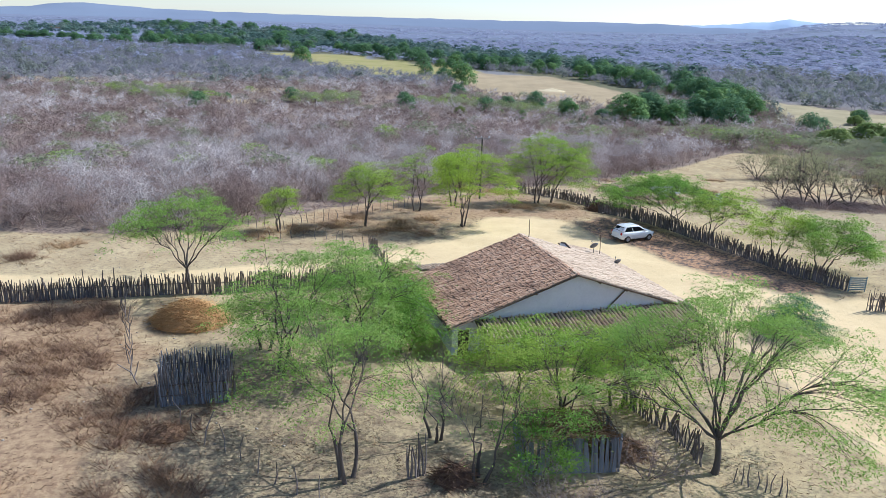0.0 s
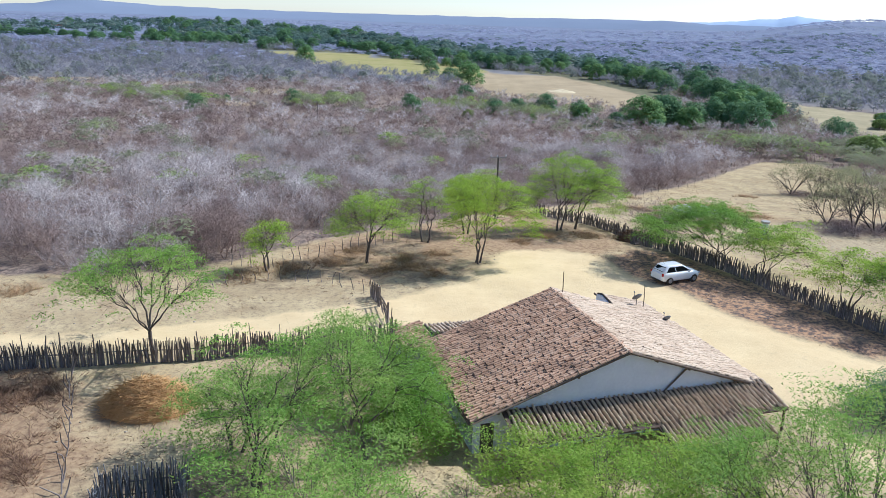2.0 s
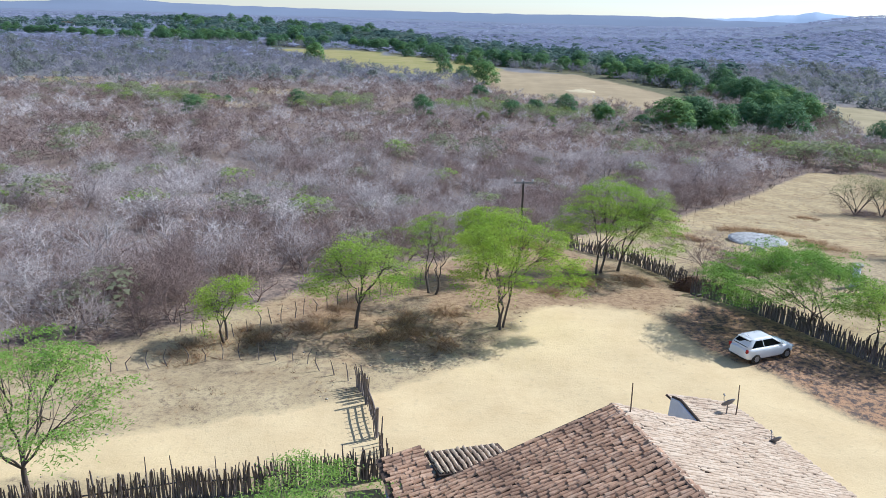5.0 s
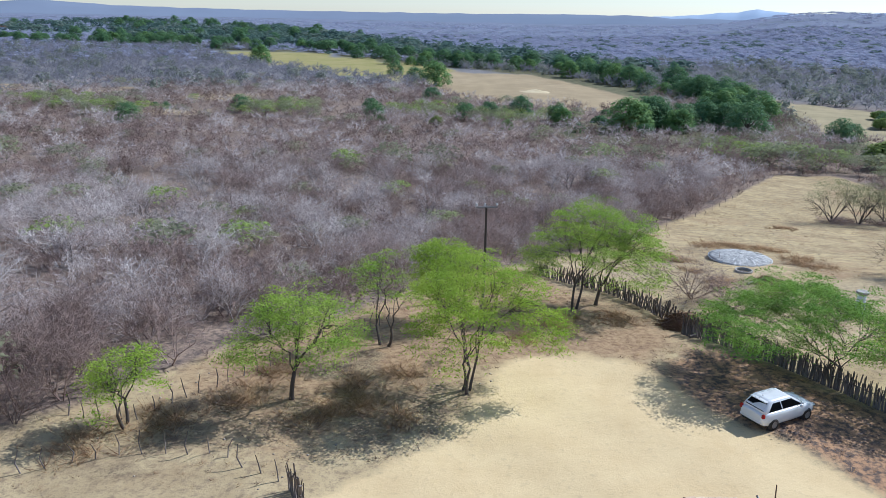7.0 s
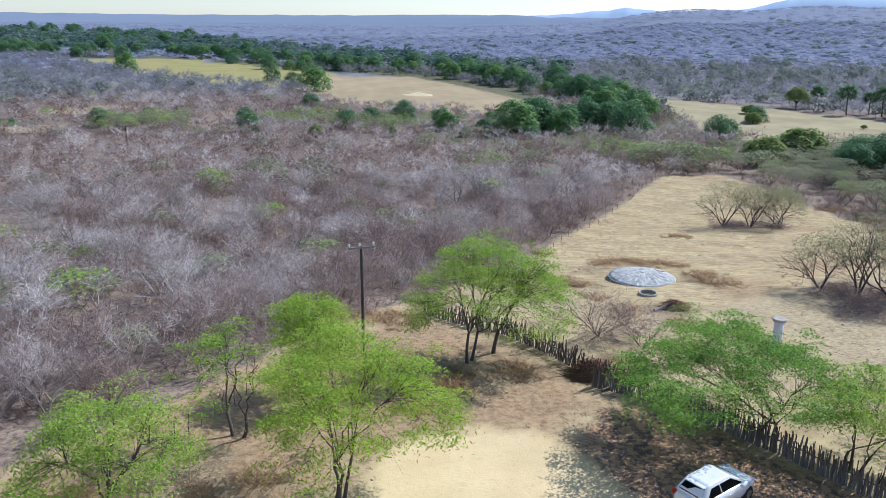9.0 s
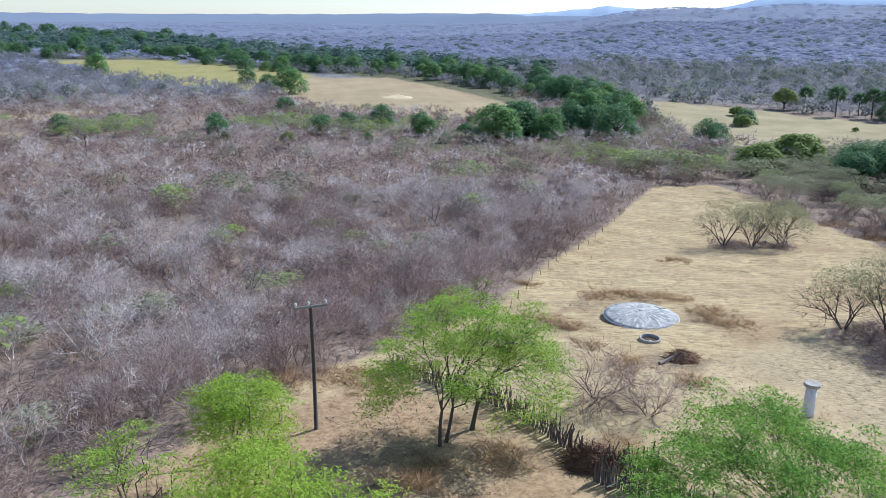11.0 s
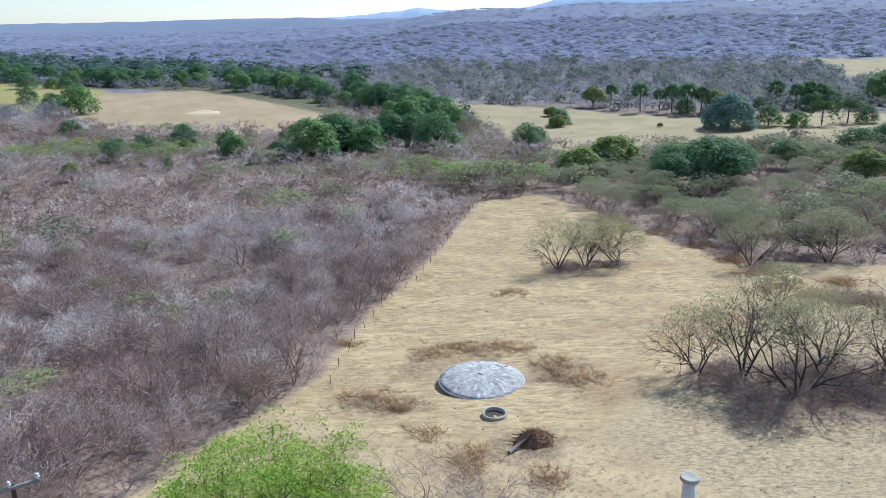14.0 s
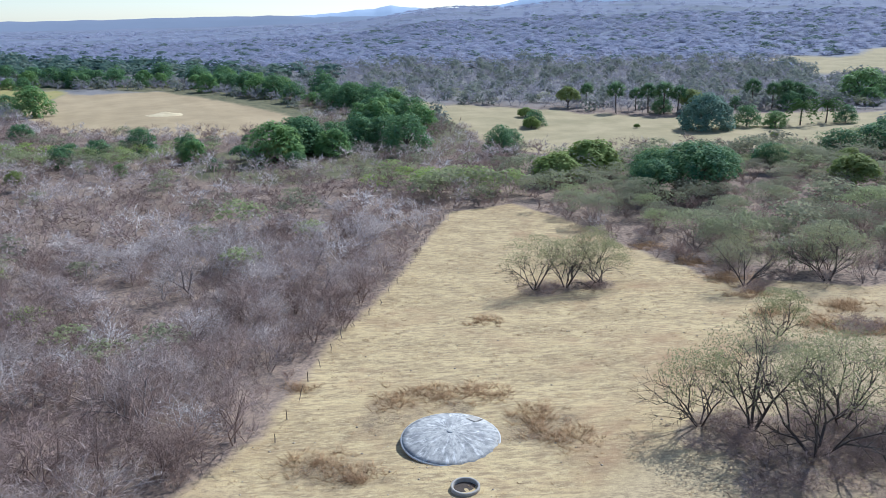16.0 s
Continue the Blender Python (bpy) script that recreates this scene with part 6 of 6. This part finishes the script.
# ---- the car ----
def car(x, y, heading):
    e = thing("car", pose(x, y, gz(x, y), 0, 0, heading), "white five-door hatchback parked in tree shade on sand", "car")
    white = Nodes("white_car_paint")
    white.finish(white.mix(white.noise(white.local(), 1.2, 4), (0.80, 0.81, 0.82), (0.74, 0.75, 0.76)), 0.22, 0, 0.5)
    white.bsdf.inputs["Coat Weight"].default_value = 0.6
    glass = plain("tinted_glass", (0.012, 0.014, 0.016), (0.02, 0.022, 0.024), 2, 0.12, spec=0.15)
    black = plain("black_plastic", (0.025, 0.025, 0.027), (0.04, 0.04, 0.042), 4, 0.6)
    rubber = plain("dusty_tyre", (0.03, 0.028, 0.026), (0.07, 0.06, 0.05), 5, 0.9)
    alloy = plain("silver_rim", (0.55, 0.56, 0.58), (0.42, 0.43, 0.45), 5, 0.35, 0.8)
    red = plain("red_lamp", (0.45, 0.03, 0.025), (0.32, 0.02, 0.02), 5, 0.2, spec=0.5)
    clear = plain("headlamp_lens", (0.62, 0.64, 0.66), (0.45, 0.47, 0.5), 5, 0.12, spec=0.6)
    def loft(stations, ring_of):
        b = bmesh.new()
        rings = [[b.verts.new(p) for p in ring_of(*r)] for r in stations]
        n = len(rings[0])
        for p, q in zip(rings, rings[1:]):
            for k in range(n):
                b.faces.new((p[k], p[(k + 1) % n], q[(k + 1) % n], q[k])).smooth = True
        b.faces.new(rings[0])
        b.faces.new(rings[-1][::-1])
        bmesh.ops.recalc_face_normals(b, faces=b.faces[:])
        return b

    # x, half width, underside, shoulder height
    table = np.array([(-2.02, 0.60, 0.42, 0.84), (-1.96, 0.74, 0.32, 0.93), (-1.8, 0.82, 0.25, 0.97), (-1.3, 0.855, 0.22, 0.96), (-0.5, 0.865, 0.22, 0.945), (0.4, 0.865, 0.22, 0.935), (0.95, 0.855, 0.22, 0.93),
                      (1.3, 0.84, 0.23, 0.895), (1.65, 0.80, 0.25, 0.82), (1.88, 0.72, 0.28, 0.73), (2.0, 0.58, 0.34, 0.63), (2.04, 0.42, 0.40, 0.55)])
    xs = np.linspace(-2.02, 2.04, 34)
    rows = np.stack([xs] + [np.interp(xs, table[:, 0], table[:, c]) for c in (1, 2, 3)], 1)
    rows[1:-1, 1:] = (rows[:-2, 1:] + 2 * rows[1:-1, 1:] + rows[2:, 1:]) / 4

    def section(sx, w, zb, zt):
        h = zt - zb
        half = [(0, zb), (w - 0.12, zb), (w - 0.03, zb + 0.06), (w, zb + 0.3 * h), (w + 0.005, zb + 0.55 * h), (w - 0.012, zb + 0.78 * h), (w - 0.05, zb + 0.94 * h), (w - 0.13, zt), (w * 0.5, zt + 0.025), (0, zt + 0.035)]
        return [(sx, a, z) for a, z in half] + [(sx, -a, z) for a, z in half[-2:0:-1]]

    part("body", loft(rows, section), white.m, e)
    lo = [(-1.90, 0.735), (1.10, 0.735)]
    hi = [(-1.46, 0.575), (0.22, 0.575)]
    Z0, Z1 = 0.93, 1.455

    def level(z, x0, x1, w):
        r = 0.16
        pts = []
        for cx, cy, a0 in ((x1 - r, w - r, 0), (x0 + r, w - r, 90), (x0 + r, -w + r, 180), (x1 - r, -w + r, 270)):
            pts += [(cx + r * math.cos(radians(a0 + 22.5 * k)), cy + r * math.sin(radians(a0 + 22.5 * k)), z) for k in range(5)]
        return pts

    cab = [(Z0 - 0.03, lo[0][0] - 0.02, lo[1][0] + 0.06, 0.745), (1.1, -1.79, 0.83, 0.69), (1.3, -1.60, 0.49, 0.625), (Z1 - 0.02, hi[0][0], hi[1][0], 0.575), (Z1 + 0.03, hi[0][0] + 0.06, hi[1][0] - 0.09, 0.53), (Z1 + 0.055, hi[0][0] + 0.22, hi[1][0] - 0.3, 0.42)]
    part("cabin", loft(cab, level), white.m, e)

    def pane(name, pts, mat, label=""):
        b2 = bmesh.new()
        vs = [b2.verts.new(p) for p in pts]
        b2.faces.new(vs)
        bmesh.ops.solidify(b2, geom=b2.faces[:], thickness=0.012)
        return part(name, b2, mat, e, label)

    def edge(v):
        """Rear x, front x and half width of the cabin at a share v of its glass height."""
        z = Z0 + v * (Z1 - Z0)
        return [float(np.interp(z, [c[0] for c in cab], [c[k] for c in cab])) for k in (1, 2, 3)] + [z]

    def side(u, v, s):
        x0, x1, w, z = edge(v)
        return (x0 + u * (x1 - x0), s * (w + 0.004), z)

    for s in (1, -1):
        for u0, u1, t0, t1 in ((0.10, 0.43, 0.14, 0.43), (0.455, 0.93, 0.455, 0.88)):
            pane("side_window", [side(u0, 0.10, s), side(u1, 0.10, s), side((u1 + t1) / 2, 0.5, s), side(t1, 0.86, s), side(t0, 0.86, s), side((u0 + t0) / 2, 0.5, s)], glass)
        part("mirror", box(bmesh.new(), 0.48, s * 0.84 if s > 0 else s * 1.02, 0.93, 0.62, s * 1.02 if s > 0 else s * 0.84, 1.06, 0.03), white.m, e)
        part("door_handle", box(bmesh.new(), -0.32, s * 0.875 - 0.012, 0.82, -0.14, s * 0.875 + 0.012, 0.85, 0.006), white.m, e)
        part("door_handle", box(bmesh.new(), -1.18, s * 0.872 - 0.012, 0.83, -1.0, s * 0.872 + 0.012, 0.86, 0.006), white.m, e)
        part("sill_trim", box(bmesh.new(), -1.0, s * 0.82 - 0.012, 0.235, 0.95, s * 0.82 + 0.012, 0.31, 0.005), black, e)
        part("tail_light", box(bmesh.new(), -2.0, s * 0.66 - 0.1, 0.70, -1.82, s * 0.70 + 0.1, 0.93, 0.04), red, e)
        part("headlight", box(bmesh.new(), 1.72, s * 0.62 - 0.12, 0.60, 1.96, s * 0.64 + 0.12, 0.74, 0.05), clear, e)
        for wx in (-1.23, 1.24):
            m = pose(wx, s * 0.80, 0.30, 90, 0, 0)
            w = part("wheel", turned(bmesh.new(), [(0.19, -0.1), (0.29, -0.1), (0.305, -0.06), (0.305, 0.06), (0.29, 0.1), (0.19, 0.1)], 28, m), rubber, e)
            part("rim", turned(bmesh.new(), [(0.0, -0.085), (0.05, -0.09), (0.07, -0.075), (0.17, -0.085), (0.2, -0.1), (0.2, 0.1), (0.17, 0.085), (0.07, 0.075), (0.05, 0.09), (0, 0.085)], 20, m), alloy, w)
            part("wheel_arch", turned(bmesh.new(), [(0.31, -0.06), (0.36, -0.05), (0.36, 0.05), (0.31, 0.06)], 28, pose(wx, s * 0.785, 0.30, 90, 0, 0)), black, e)
    for name, k, d in (("rear_window", 0, -1), ("windscreen", 1, 1)):
        q = [edge(v) for v in (0.2 if k == 0 else 0.06, 0.5, 0.9)]
        pane(name, [(r[k] + d * 0.006, (r[2] - 0.13) * sg, r[3]) for r, sg in ((q[0], 1), (q[1], 1), (q[2], 1), (q[2], -1), (q[1], -1), (q[0], -1))], glass)
    part("number_plate", box(bmesh.new(), -1.995, -0.2, 0.60, -1.975, 0.2, 0.72, 0.004), plain("plate_grey", (0.5, 0.5, 0.5), (0.4, 0.4, 0.4), 6, 0.5), e, "plain grey number plate")
    part("rear_bumper", box(bmesh.new(), -2.03, -0.7, 0.36, -1.9, 0.7, 0.54, 0.05), white.m, e)
    part("rear_diffuser", box(bmesh.new(), -2.0, -0.55, 0.26, -1.86, 0.55, 0.36, 0.03), black, e)
    part("grille", box(bmesh.new(), 1.97, -0.42, 0.36, 2.04, 0.42, 0.5, 0.02), black, e)
    part("spoiler", box(bmesh.new(), -1.66, -0.50, 1.42, -1.4, 0.50, 1.465, 0.02), white.m, e)
    part("aerial", tube(bmesh.new(), [(-1.2, 0, 1.47), (-1.4, 0, 1.65)], 0.008, 5), black, e)


car(17.85, 70.2, 25.5)

# ---- the house ----


def clay(name, a, b, pale, stain, moss):
    k = Nodes(name)
    co = k.position()
    c = k.mix(k.math("FRACT", k.math("ADD", k.random(), k.island())), a, b)
    c = k.mix(k.ramp(k.noise(co, 2.1, 4, 0.7), [(0.5, 0.0), (0.7, 0.7)]), c, pale)
    c = k.mix(k.ramp(k.noise(co, 0.6, 5, 0.7), [(0.47, 0.0), (0.68, 0.8)]), c, stain)
    c = k.mix(k.ramp(k.noise(co, 4.0, 4, 0.7), [(0.53, 0.0), (0.7, 0.75)]), c, moss)
    k.bump(k.noise(co, 30.0, 3), 0.4, 0.01)
    k.finish(c, 0.92, 0, 0.12)
    return k.m


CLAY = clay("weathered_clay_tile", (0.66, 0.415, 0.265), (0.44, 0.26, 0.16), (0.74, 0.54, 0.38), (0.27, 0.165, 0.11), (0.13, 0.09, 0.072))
# Paler, less red tile tone for the right slope, the lean-to and two annexes.
CLAY_PALE = clay("pale_clay_tile", (0.66, 0.52, 0.375), (0.55, 0.41, 0.285), (0.72, 0.60, 0.45), (0.45, 0.32, 0.22), (0.26, 0.185, 0.13))
# Channel tiles between the rows; their shadow is darkened into this colour.
UNDER = plain("shaded_channel_tile", (0.13, 0.088, 0.065), (0.075, 0.053, 0.042), 2, 0.95)
WOOD = plain("rough_timber", (0.17, 0.125, 0.09), (0.10, 0.075, 0.055), 3, 0.9, bump=0.01)


def tile_arrays(w=0.125, w2=0.095, h=0.062, l=0.52):
    """One half-round roof tile, wide end towards the eave: outer face, lower rim and ends."""
    n, V, T = 5, [], []
    for y, ww, hh in ((0, w, h), (l, w2, h * 0.8)):
        for rr in (1.0, 0.8):
            for k in range(n):
                a = math.pi * k / (n - 1)
                V.append((-math.cos(a) * ww * rr, -y, math.sin(a) * hh * rr))
    for k in range(n - 1):
        o0, o1, i0 = k, 2 * n + k, n + k
        T += [(o0, o1 + 1, o0 + 1), (o0, o1, o1 + 1), (i0, o0 + 1, i0 + 1), (i0, o0, o0 + 1)]
    return np.array(V), np.array(T)


TILE_V, TILE_T = tile_arrays()
TILE_MESHES, PALE_TILES = [], []
for k in range(4):
    jit = np.random.default_rng(k).normal(0, 0.004, TILE_V.shape)
    TILE_MESHES.append(np_mesh("tile", TILE_V * [1, 1, 1 + 0.1 * k] + jit, TILE_T, [CLAY], smooth=False))
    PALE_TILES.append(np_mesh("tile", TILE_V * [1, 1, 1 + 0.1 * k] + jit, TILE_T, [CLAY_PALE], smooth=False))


def tiled(parent, name, p0, across, down, width, length, single, seed, pitch=0.43, gap=0.25, label="", arch=1.0, wide=1.0, pale=False):
    """A roof slope: a deck with rows of half-round tiles. p0: its upper corner; single: how many tiles are parts of their own, nearest to the far end of across."""
    gg = np.random.default_rng(seed)
    p0, A, D = Vector(p0), Vector(across).normalized(), Vector(down).normalized()
    N = A.cross(D)
    if N.z < 0:
        p0, A, N = p0 + A * width, -A, -N
    bm = bmesh.new()
    q = [p0, p0 + A * width, p0 + A * width + D * length, p0 + D * length]
    lo = [bm.verts.new(v - N * 0.10) for v in q]
    hi = [bm.verts.new(v - N * 0.015) for v in q]
    bm.faces.new(hi)
    bm.faces.new(lo[::-1])
    for k in range(4):
        bm.faces.new((lo[k], lo[(k + 1) % 4], hi[(k + 1) % 4], hi[k]))
    bmesh.ops.recalc_face_normals(bm, faces=bm.faces[:])
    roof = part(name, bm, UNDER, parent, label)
    spots = []
    cols, rows = int(width / gap), max(1, int((length - 0.05) / pitch))
    for c_ in range(cols):
        slip, yaw = gg.normal(0, 0.07), gg.normal(0, 1.6)
        for r_ in range(rows):
            s = gap * (c_ + 0.5) + gg.normal(0, 0.008) + 0.012 * math.sin(r_ * 0.9 + c_ * 0.05)
            d = min(length + 0.06, (r_ + 1) * pitch + 0.08 + slip + gg.normal(0, 0.02))
            spots.append((c_, Matrix.Translation(p0 + A * s + D * d + N * (0.004 + abs(gg.normal(0, 0.02)))) @ Matrix((A, -(-D), N)).transposed().to_4x4() @ pose(0, 0, 0, 1.9 + gg.normal(0, 1.4), gg.normal(0, 4.0), yaw + gg.normal(0, 2.6)) @ Matrix.Diagonal((wide, 1, arch, 1))))
    spots.sort(key=lambda s: s[1].translation.y)
    for _, m in spots[:single]:
        o = part("tile", (PALE_TILES if pale else TILE_MESHES)[int(gg.integers(4))], None, roof)
        o.matrix_basis = m
    rest = spots[single:]
    if rest:
        V = np.concatenate([TILE_V @ np.array(m.to_3x3()).T + np.array(m.translation) for _, m in rest])
        T = (TILE_T[None] + (np.arange(len(rest)) * len(TILE_V))[:, None, None]).reshape(-1, 3)
        tagged(part("tile_rows", np_mesh("tile_rows", V, T, [CLAY_PALE if pale else CLAY], smooth=False), None, roof), kind="stuff")
    return roof


def slab(parent, name, pts, thick, mat, label=""):
    """A wall from its outline in the u-z plane at v, or any flat outline, thickened along its normal."""
    bm = bmesh.new()
    f = bm.faces.new([bm.verts.new(p) for p in pts])
    r = bmesh.ops.extrude_face_region(bm, geom=[f])
    n = f.normal.copy() if f.normal.length else Vector((0, 1, 0))
    f.normal_update()
    n = f.normal
    bmesh.ops.translate(bm, vec=n * thick, verts=[v for v in r["geom"] if isinstance(v, bmesh.types.BMVert)])
    bmesh.ops.recalc_face_normals(bm, faces=bm.faces[:])
    return part(name, bm, mat, parent, label)


def house():
    zr, zl, ul, zrr, ur = 4.40, 1.46, -8.55, 1.30, 9.2
    e = thing("house", pose(8.35, 46.04, 0, 0, 0, 17.8), "low whitewashed farm house under broad weathered clay tile roofs", "house")
    L = math.hypot(ul, zr - zl)
    R = math.hypot(ur, zr - zrr)
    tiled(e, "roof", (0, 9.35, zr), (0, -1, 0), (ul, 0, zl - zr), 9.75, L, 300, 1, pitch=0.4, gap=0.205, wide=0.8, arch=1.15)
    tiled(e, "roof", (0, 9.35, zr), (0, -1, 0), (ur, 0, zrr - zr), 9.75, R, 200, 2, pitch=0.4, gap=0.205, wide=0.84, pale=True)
    # ridge tiles
    ridge = None
    bm = box(bmesh.new(), -0.05, -0.38, zr - 0.09, 0.05, 9.33, zr - 0.02)
    ridge = part("ridge", bm, UNDER, e)
    for k in range(24):
        o = part("tile", TILE_MESHES[k % 4], None, ridge)
        o.matrix_basis = pose(0, 9.3 - k * 0.405, zr - 0.012 + 0.01 * (k % 2), 2, 0, g.normal(0, 3)) @ Matrix.Diagonal((1.35, 1.0, 1.1, 1))
    gz0 = -1.6
    slope = lambda u: zr - 0.13 + (u * (zr - zl) / -ul if u < 0 else -u * (zr - zrr) / ur)
    slab(e, "gable_wall", [(-8.15, 0, gz0), (8.8, 0, gz0), (8.8, 0, slope(8.8)), (0, 0, slope(0)), (-8.15, 0, slope(-8.15))], 0.25, PLASTER)
    slab(e, "gable_wall", [(-8.15, 9.0, gz0), (8.8, 9.0, gz0), (8.8, 9.0, slope(8.8)), (0, 9.0, slope(0)), (-8.15, 9.0, slope(-8.15))], 0.25, PLASTER)
    part("side_wall", box(bmesh.new(), -8.15, 0.003, gz0, -7.9, 8.997, slope(-8.0) - 0.02), PLASTER, e)
    part("side_wall", box(bmesh.new(), 8.55, 0.003, gz0, 8.8, 8.997, slope(8.7) - 0.02), PLASTER, e)
    for u, z in ((-5.6, 0), (4.0, 0)):
        part("rafter", tube(bmesh.new(), [(u, -0.36, slope(u) + 0.0), (u, 0.3, slope(u) + 0.0)], 0.06, 6), WOOD, e)
    for u in (-7.0, -2.8, 1.6, 3.6, 6.6):
        part("rafter", tube(bmesh.new(), [(u, -0.42, slope(u) - 0.02), (u, 0.2, slope(u) - 0.02)], 0.07, 6), WOOD, e)
    part("verge_board", tube(bmesh.new(), [(ul + 0.2, -0.37, slope(ul + 0.2) + 0.05), (0, -0.37, zr - 0.06)], 0.075, 6), WOOD, e)
    part("verge_board", tube(bmesh.new(), [(ur - 0.2, -0.37, slope(ur - 0.2) + 0.05), (0, -0.37, zr - 0.06)], 0.075, 6), WOOD, e)
    part("brace", tube(bmesh.new(), [(2.4, -0.08, 1.72), (3.1, -0.08, 2.4), (3.7, -0.1, 3.02)], 0.05, 6), WOOD, e)
    part("door", box(bmesh.new(), -7.75, -0.05, -0.75, -7.05, 0.01, 1.15, 0.01), plain("dark_door", (0.06, 0.05, 0.045), (0.09, 0.075, 0.065), 3, 0.8), e)
    # the lean-to in front
    tiled(e, "lean_to_roof", (-6.7, -0.03, 1.78), (1, 0, 0), (0, -2.35, -0.62), 15.3, 2.43, 150, 3, gap=0.27, arch=1.9, wide=0.58, pale=True)
    tiled(e, "lean_to_roof", (0.8, -2.2, 1.20), (1, 0, 0), (0, -1.8, -0.5), 6.0, 1.87, 60, 4, gap=0.27, arch=1.9, wide=0.58, pale=True)
    for u, v, zt in ((-6.5, -2.2, 1.1), (-3.2, -2.2, 1.1), (0.9, -3.9, 0.66), (3.8, -3.9, 0.66), (6.7, -3.9, 0.66), (8.45, -2.2, 1.1)):
        part("post", tube(bmesh.new(), [(u, v, -1.3), (u + 0.04, v, 0.2), (u, v, zt)], [0.085, 0.075, 0.07], 7), WOOD, e)
    for u0, u1, v, z in ((-6.7, 8.6, -2.15, 1.1), (0.8, 6.8, -3.85, 0.66)):
        part("beam", tube(bmesh.new(), [(u0, v, z), ((u0 + u1) / 2, v, z - 0.02), (u1, v, z)], 0.06, 6), WOOD, e)
    # the annexes behind
    tiled(e, "annex_roof", (-7.6, 12.2, 1.75), (0, -1, 0), (-2.0, 0, -0.45), 3.6, 2.05, 60, 5)
    tiled(e, "annex_roof", (-7.5, 9.4, 2.0), (1, 0, 0), (0, 2.4, -0.4), 3.4, 2.43, 40, 6, gap=0.27, arch=1.7, wide=0.65, pale=True)
    part("annex_wall", box(bmesh.new(), -9.3, 9.25, gz0, -4.2, 11.5, 1.1), PLASTER, e)
    tiled(e, "annex_roof", (5.1, 13.0, 2.35), (0, -1, 0), (3.9, 0, -0.95), 3.6, 4.0, 60, 7, pale=True)
    part("annex_wall", box(bmesh.new(), 5.0, 9.26, gz0, 8.7, 12.7, 1.25), PLASTER, e)
    slab(e, "parapet", [(5.02, 9.4, gz0), (5.02, 12.6, gz0), (5.02, 12.3, 2.5), (5.02, 11.7, 2.66), (5.02, 9.4, 2.3)], 0.1, PLASTER)
    part("coping", tube(bmesh.new(), [(5.05, 9.4, 2.34), (5.05, 11.7, 2.70), (5.05, 12.35, 2.53)], 0.07, 6), UNDER, e)


house()

MESHWIRE = plain("grey_dish_metal", (0.20, 0.205, 0.225), (0.14, 0.145, 0.16), 4, 0.5, 0.4)
STEEL = plain("dull_steel", (0.33, 0.33, 0.34), (0.22, 0.22, 0.23), 5, 0.5, 0.7)


def dish(x, y, z, r, turn, foot, label):
    e = thing("satellite_dish", pose(x, y, z), label, "satellite dish", "satellite dishes on the roof")
    m = pose(0, 0, 0, 52, 0, turn)
    part("reflector", turned(bmesh.new(), [(0, -0.09), (r * 0.5, -0.06), (r * 0.8, -0.02), (r, 0.03), (r * 0.98, 0.04), (r * 0.78, -0.005), (r * 0.5, -0.045), (0, -0.075)], 24, m), MESHWIRE, e)
    part("arm", tube(bmesh.new(), [m @ Vector((0, -r * 0.9, 0.02)), m @ Vector((0, -r * 0.4, 0.3)), m @ Vector((0, 0, 0.42))], 0.015, 6), STEEL, e)
    part("receiver", tube(bmesh.new(), [m @ Vector((0, 0, 0.36)), m @ Vector((0, 0, 0.48))], 0.04, 8), STEEL, e)
    part("mast", tube(bmesh.new(), [(0, 0.06, -foot), (0, 0.06, -0.02)], 0.03, 8), STEEL, e)


dish(12.03, 59.2, 2.42, 0.36, 205, 1.15, "grey satellite dish on a short mast at the eave")
dish(13.5, 56.9, 1.85, 0.30, 200, 0.6, "light wire dish on the sunlit roof")
for x, y, z0, z1, label in ((6.15, 54.4, 3.6, 5.65, "thin aerial mast beside the roof ridge"), (12.56, 59.45, 1.0, 3.25, "crooked wooden pole beside the satellite dish")):
    o = new("mast", bm_mesh("mast", tube(bmesh.new(), [(0, 0, 0), (0.03, 0.02, (z1 - z0) / 2), (-0.03 if z0 < 3 else 0, 0, z1 - z0)], [0.035, 0.03, 0.022], 7), WOOD))
    o.matrix_basis = pose(x, y, z0)
    tagged(o, label, "mast")
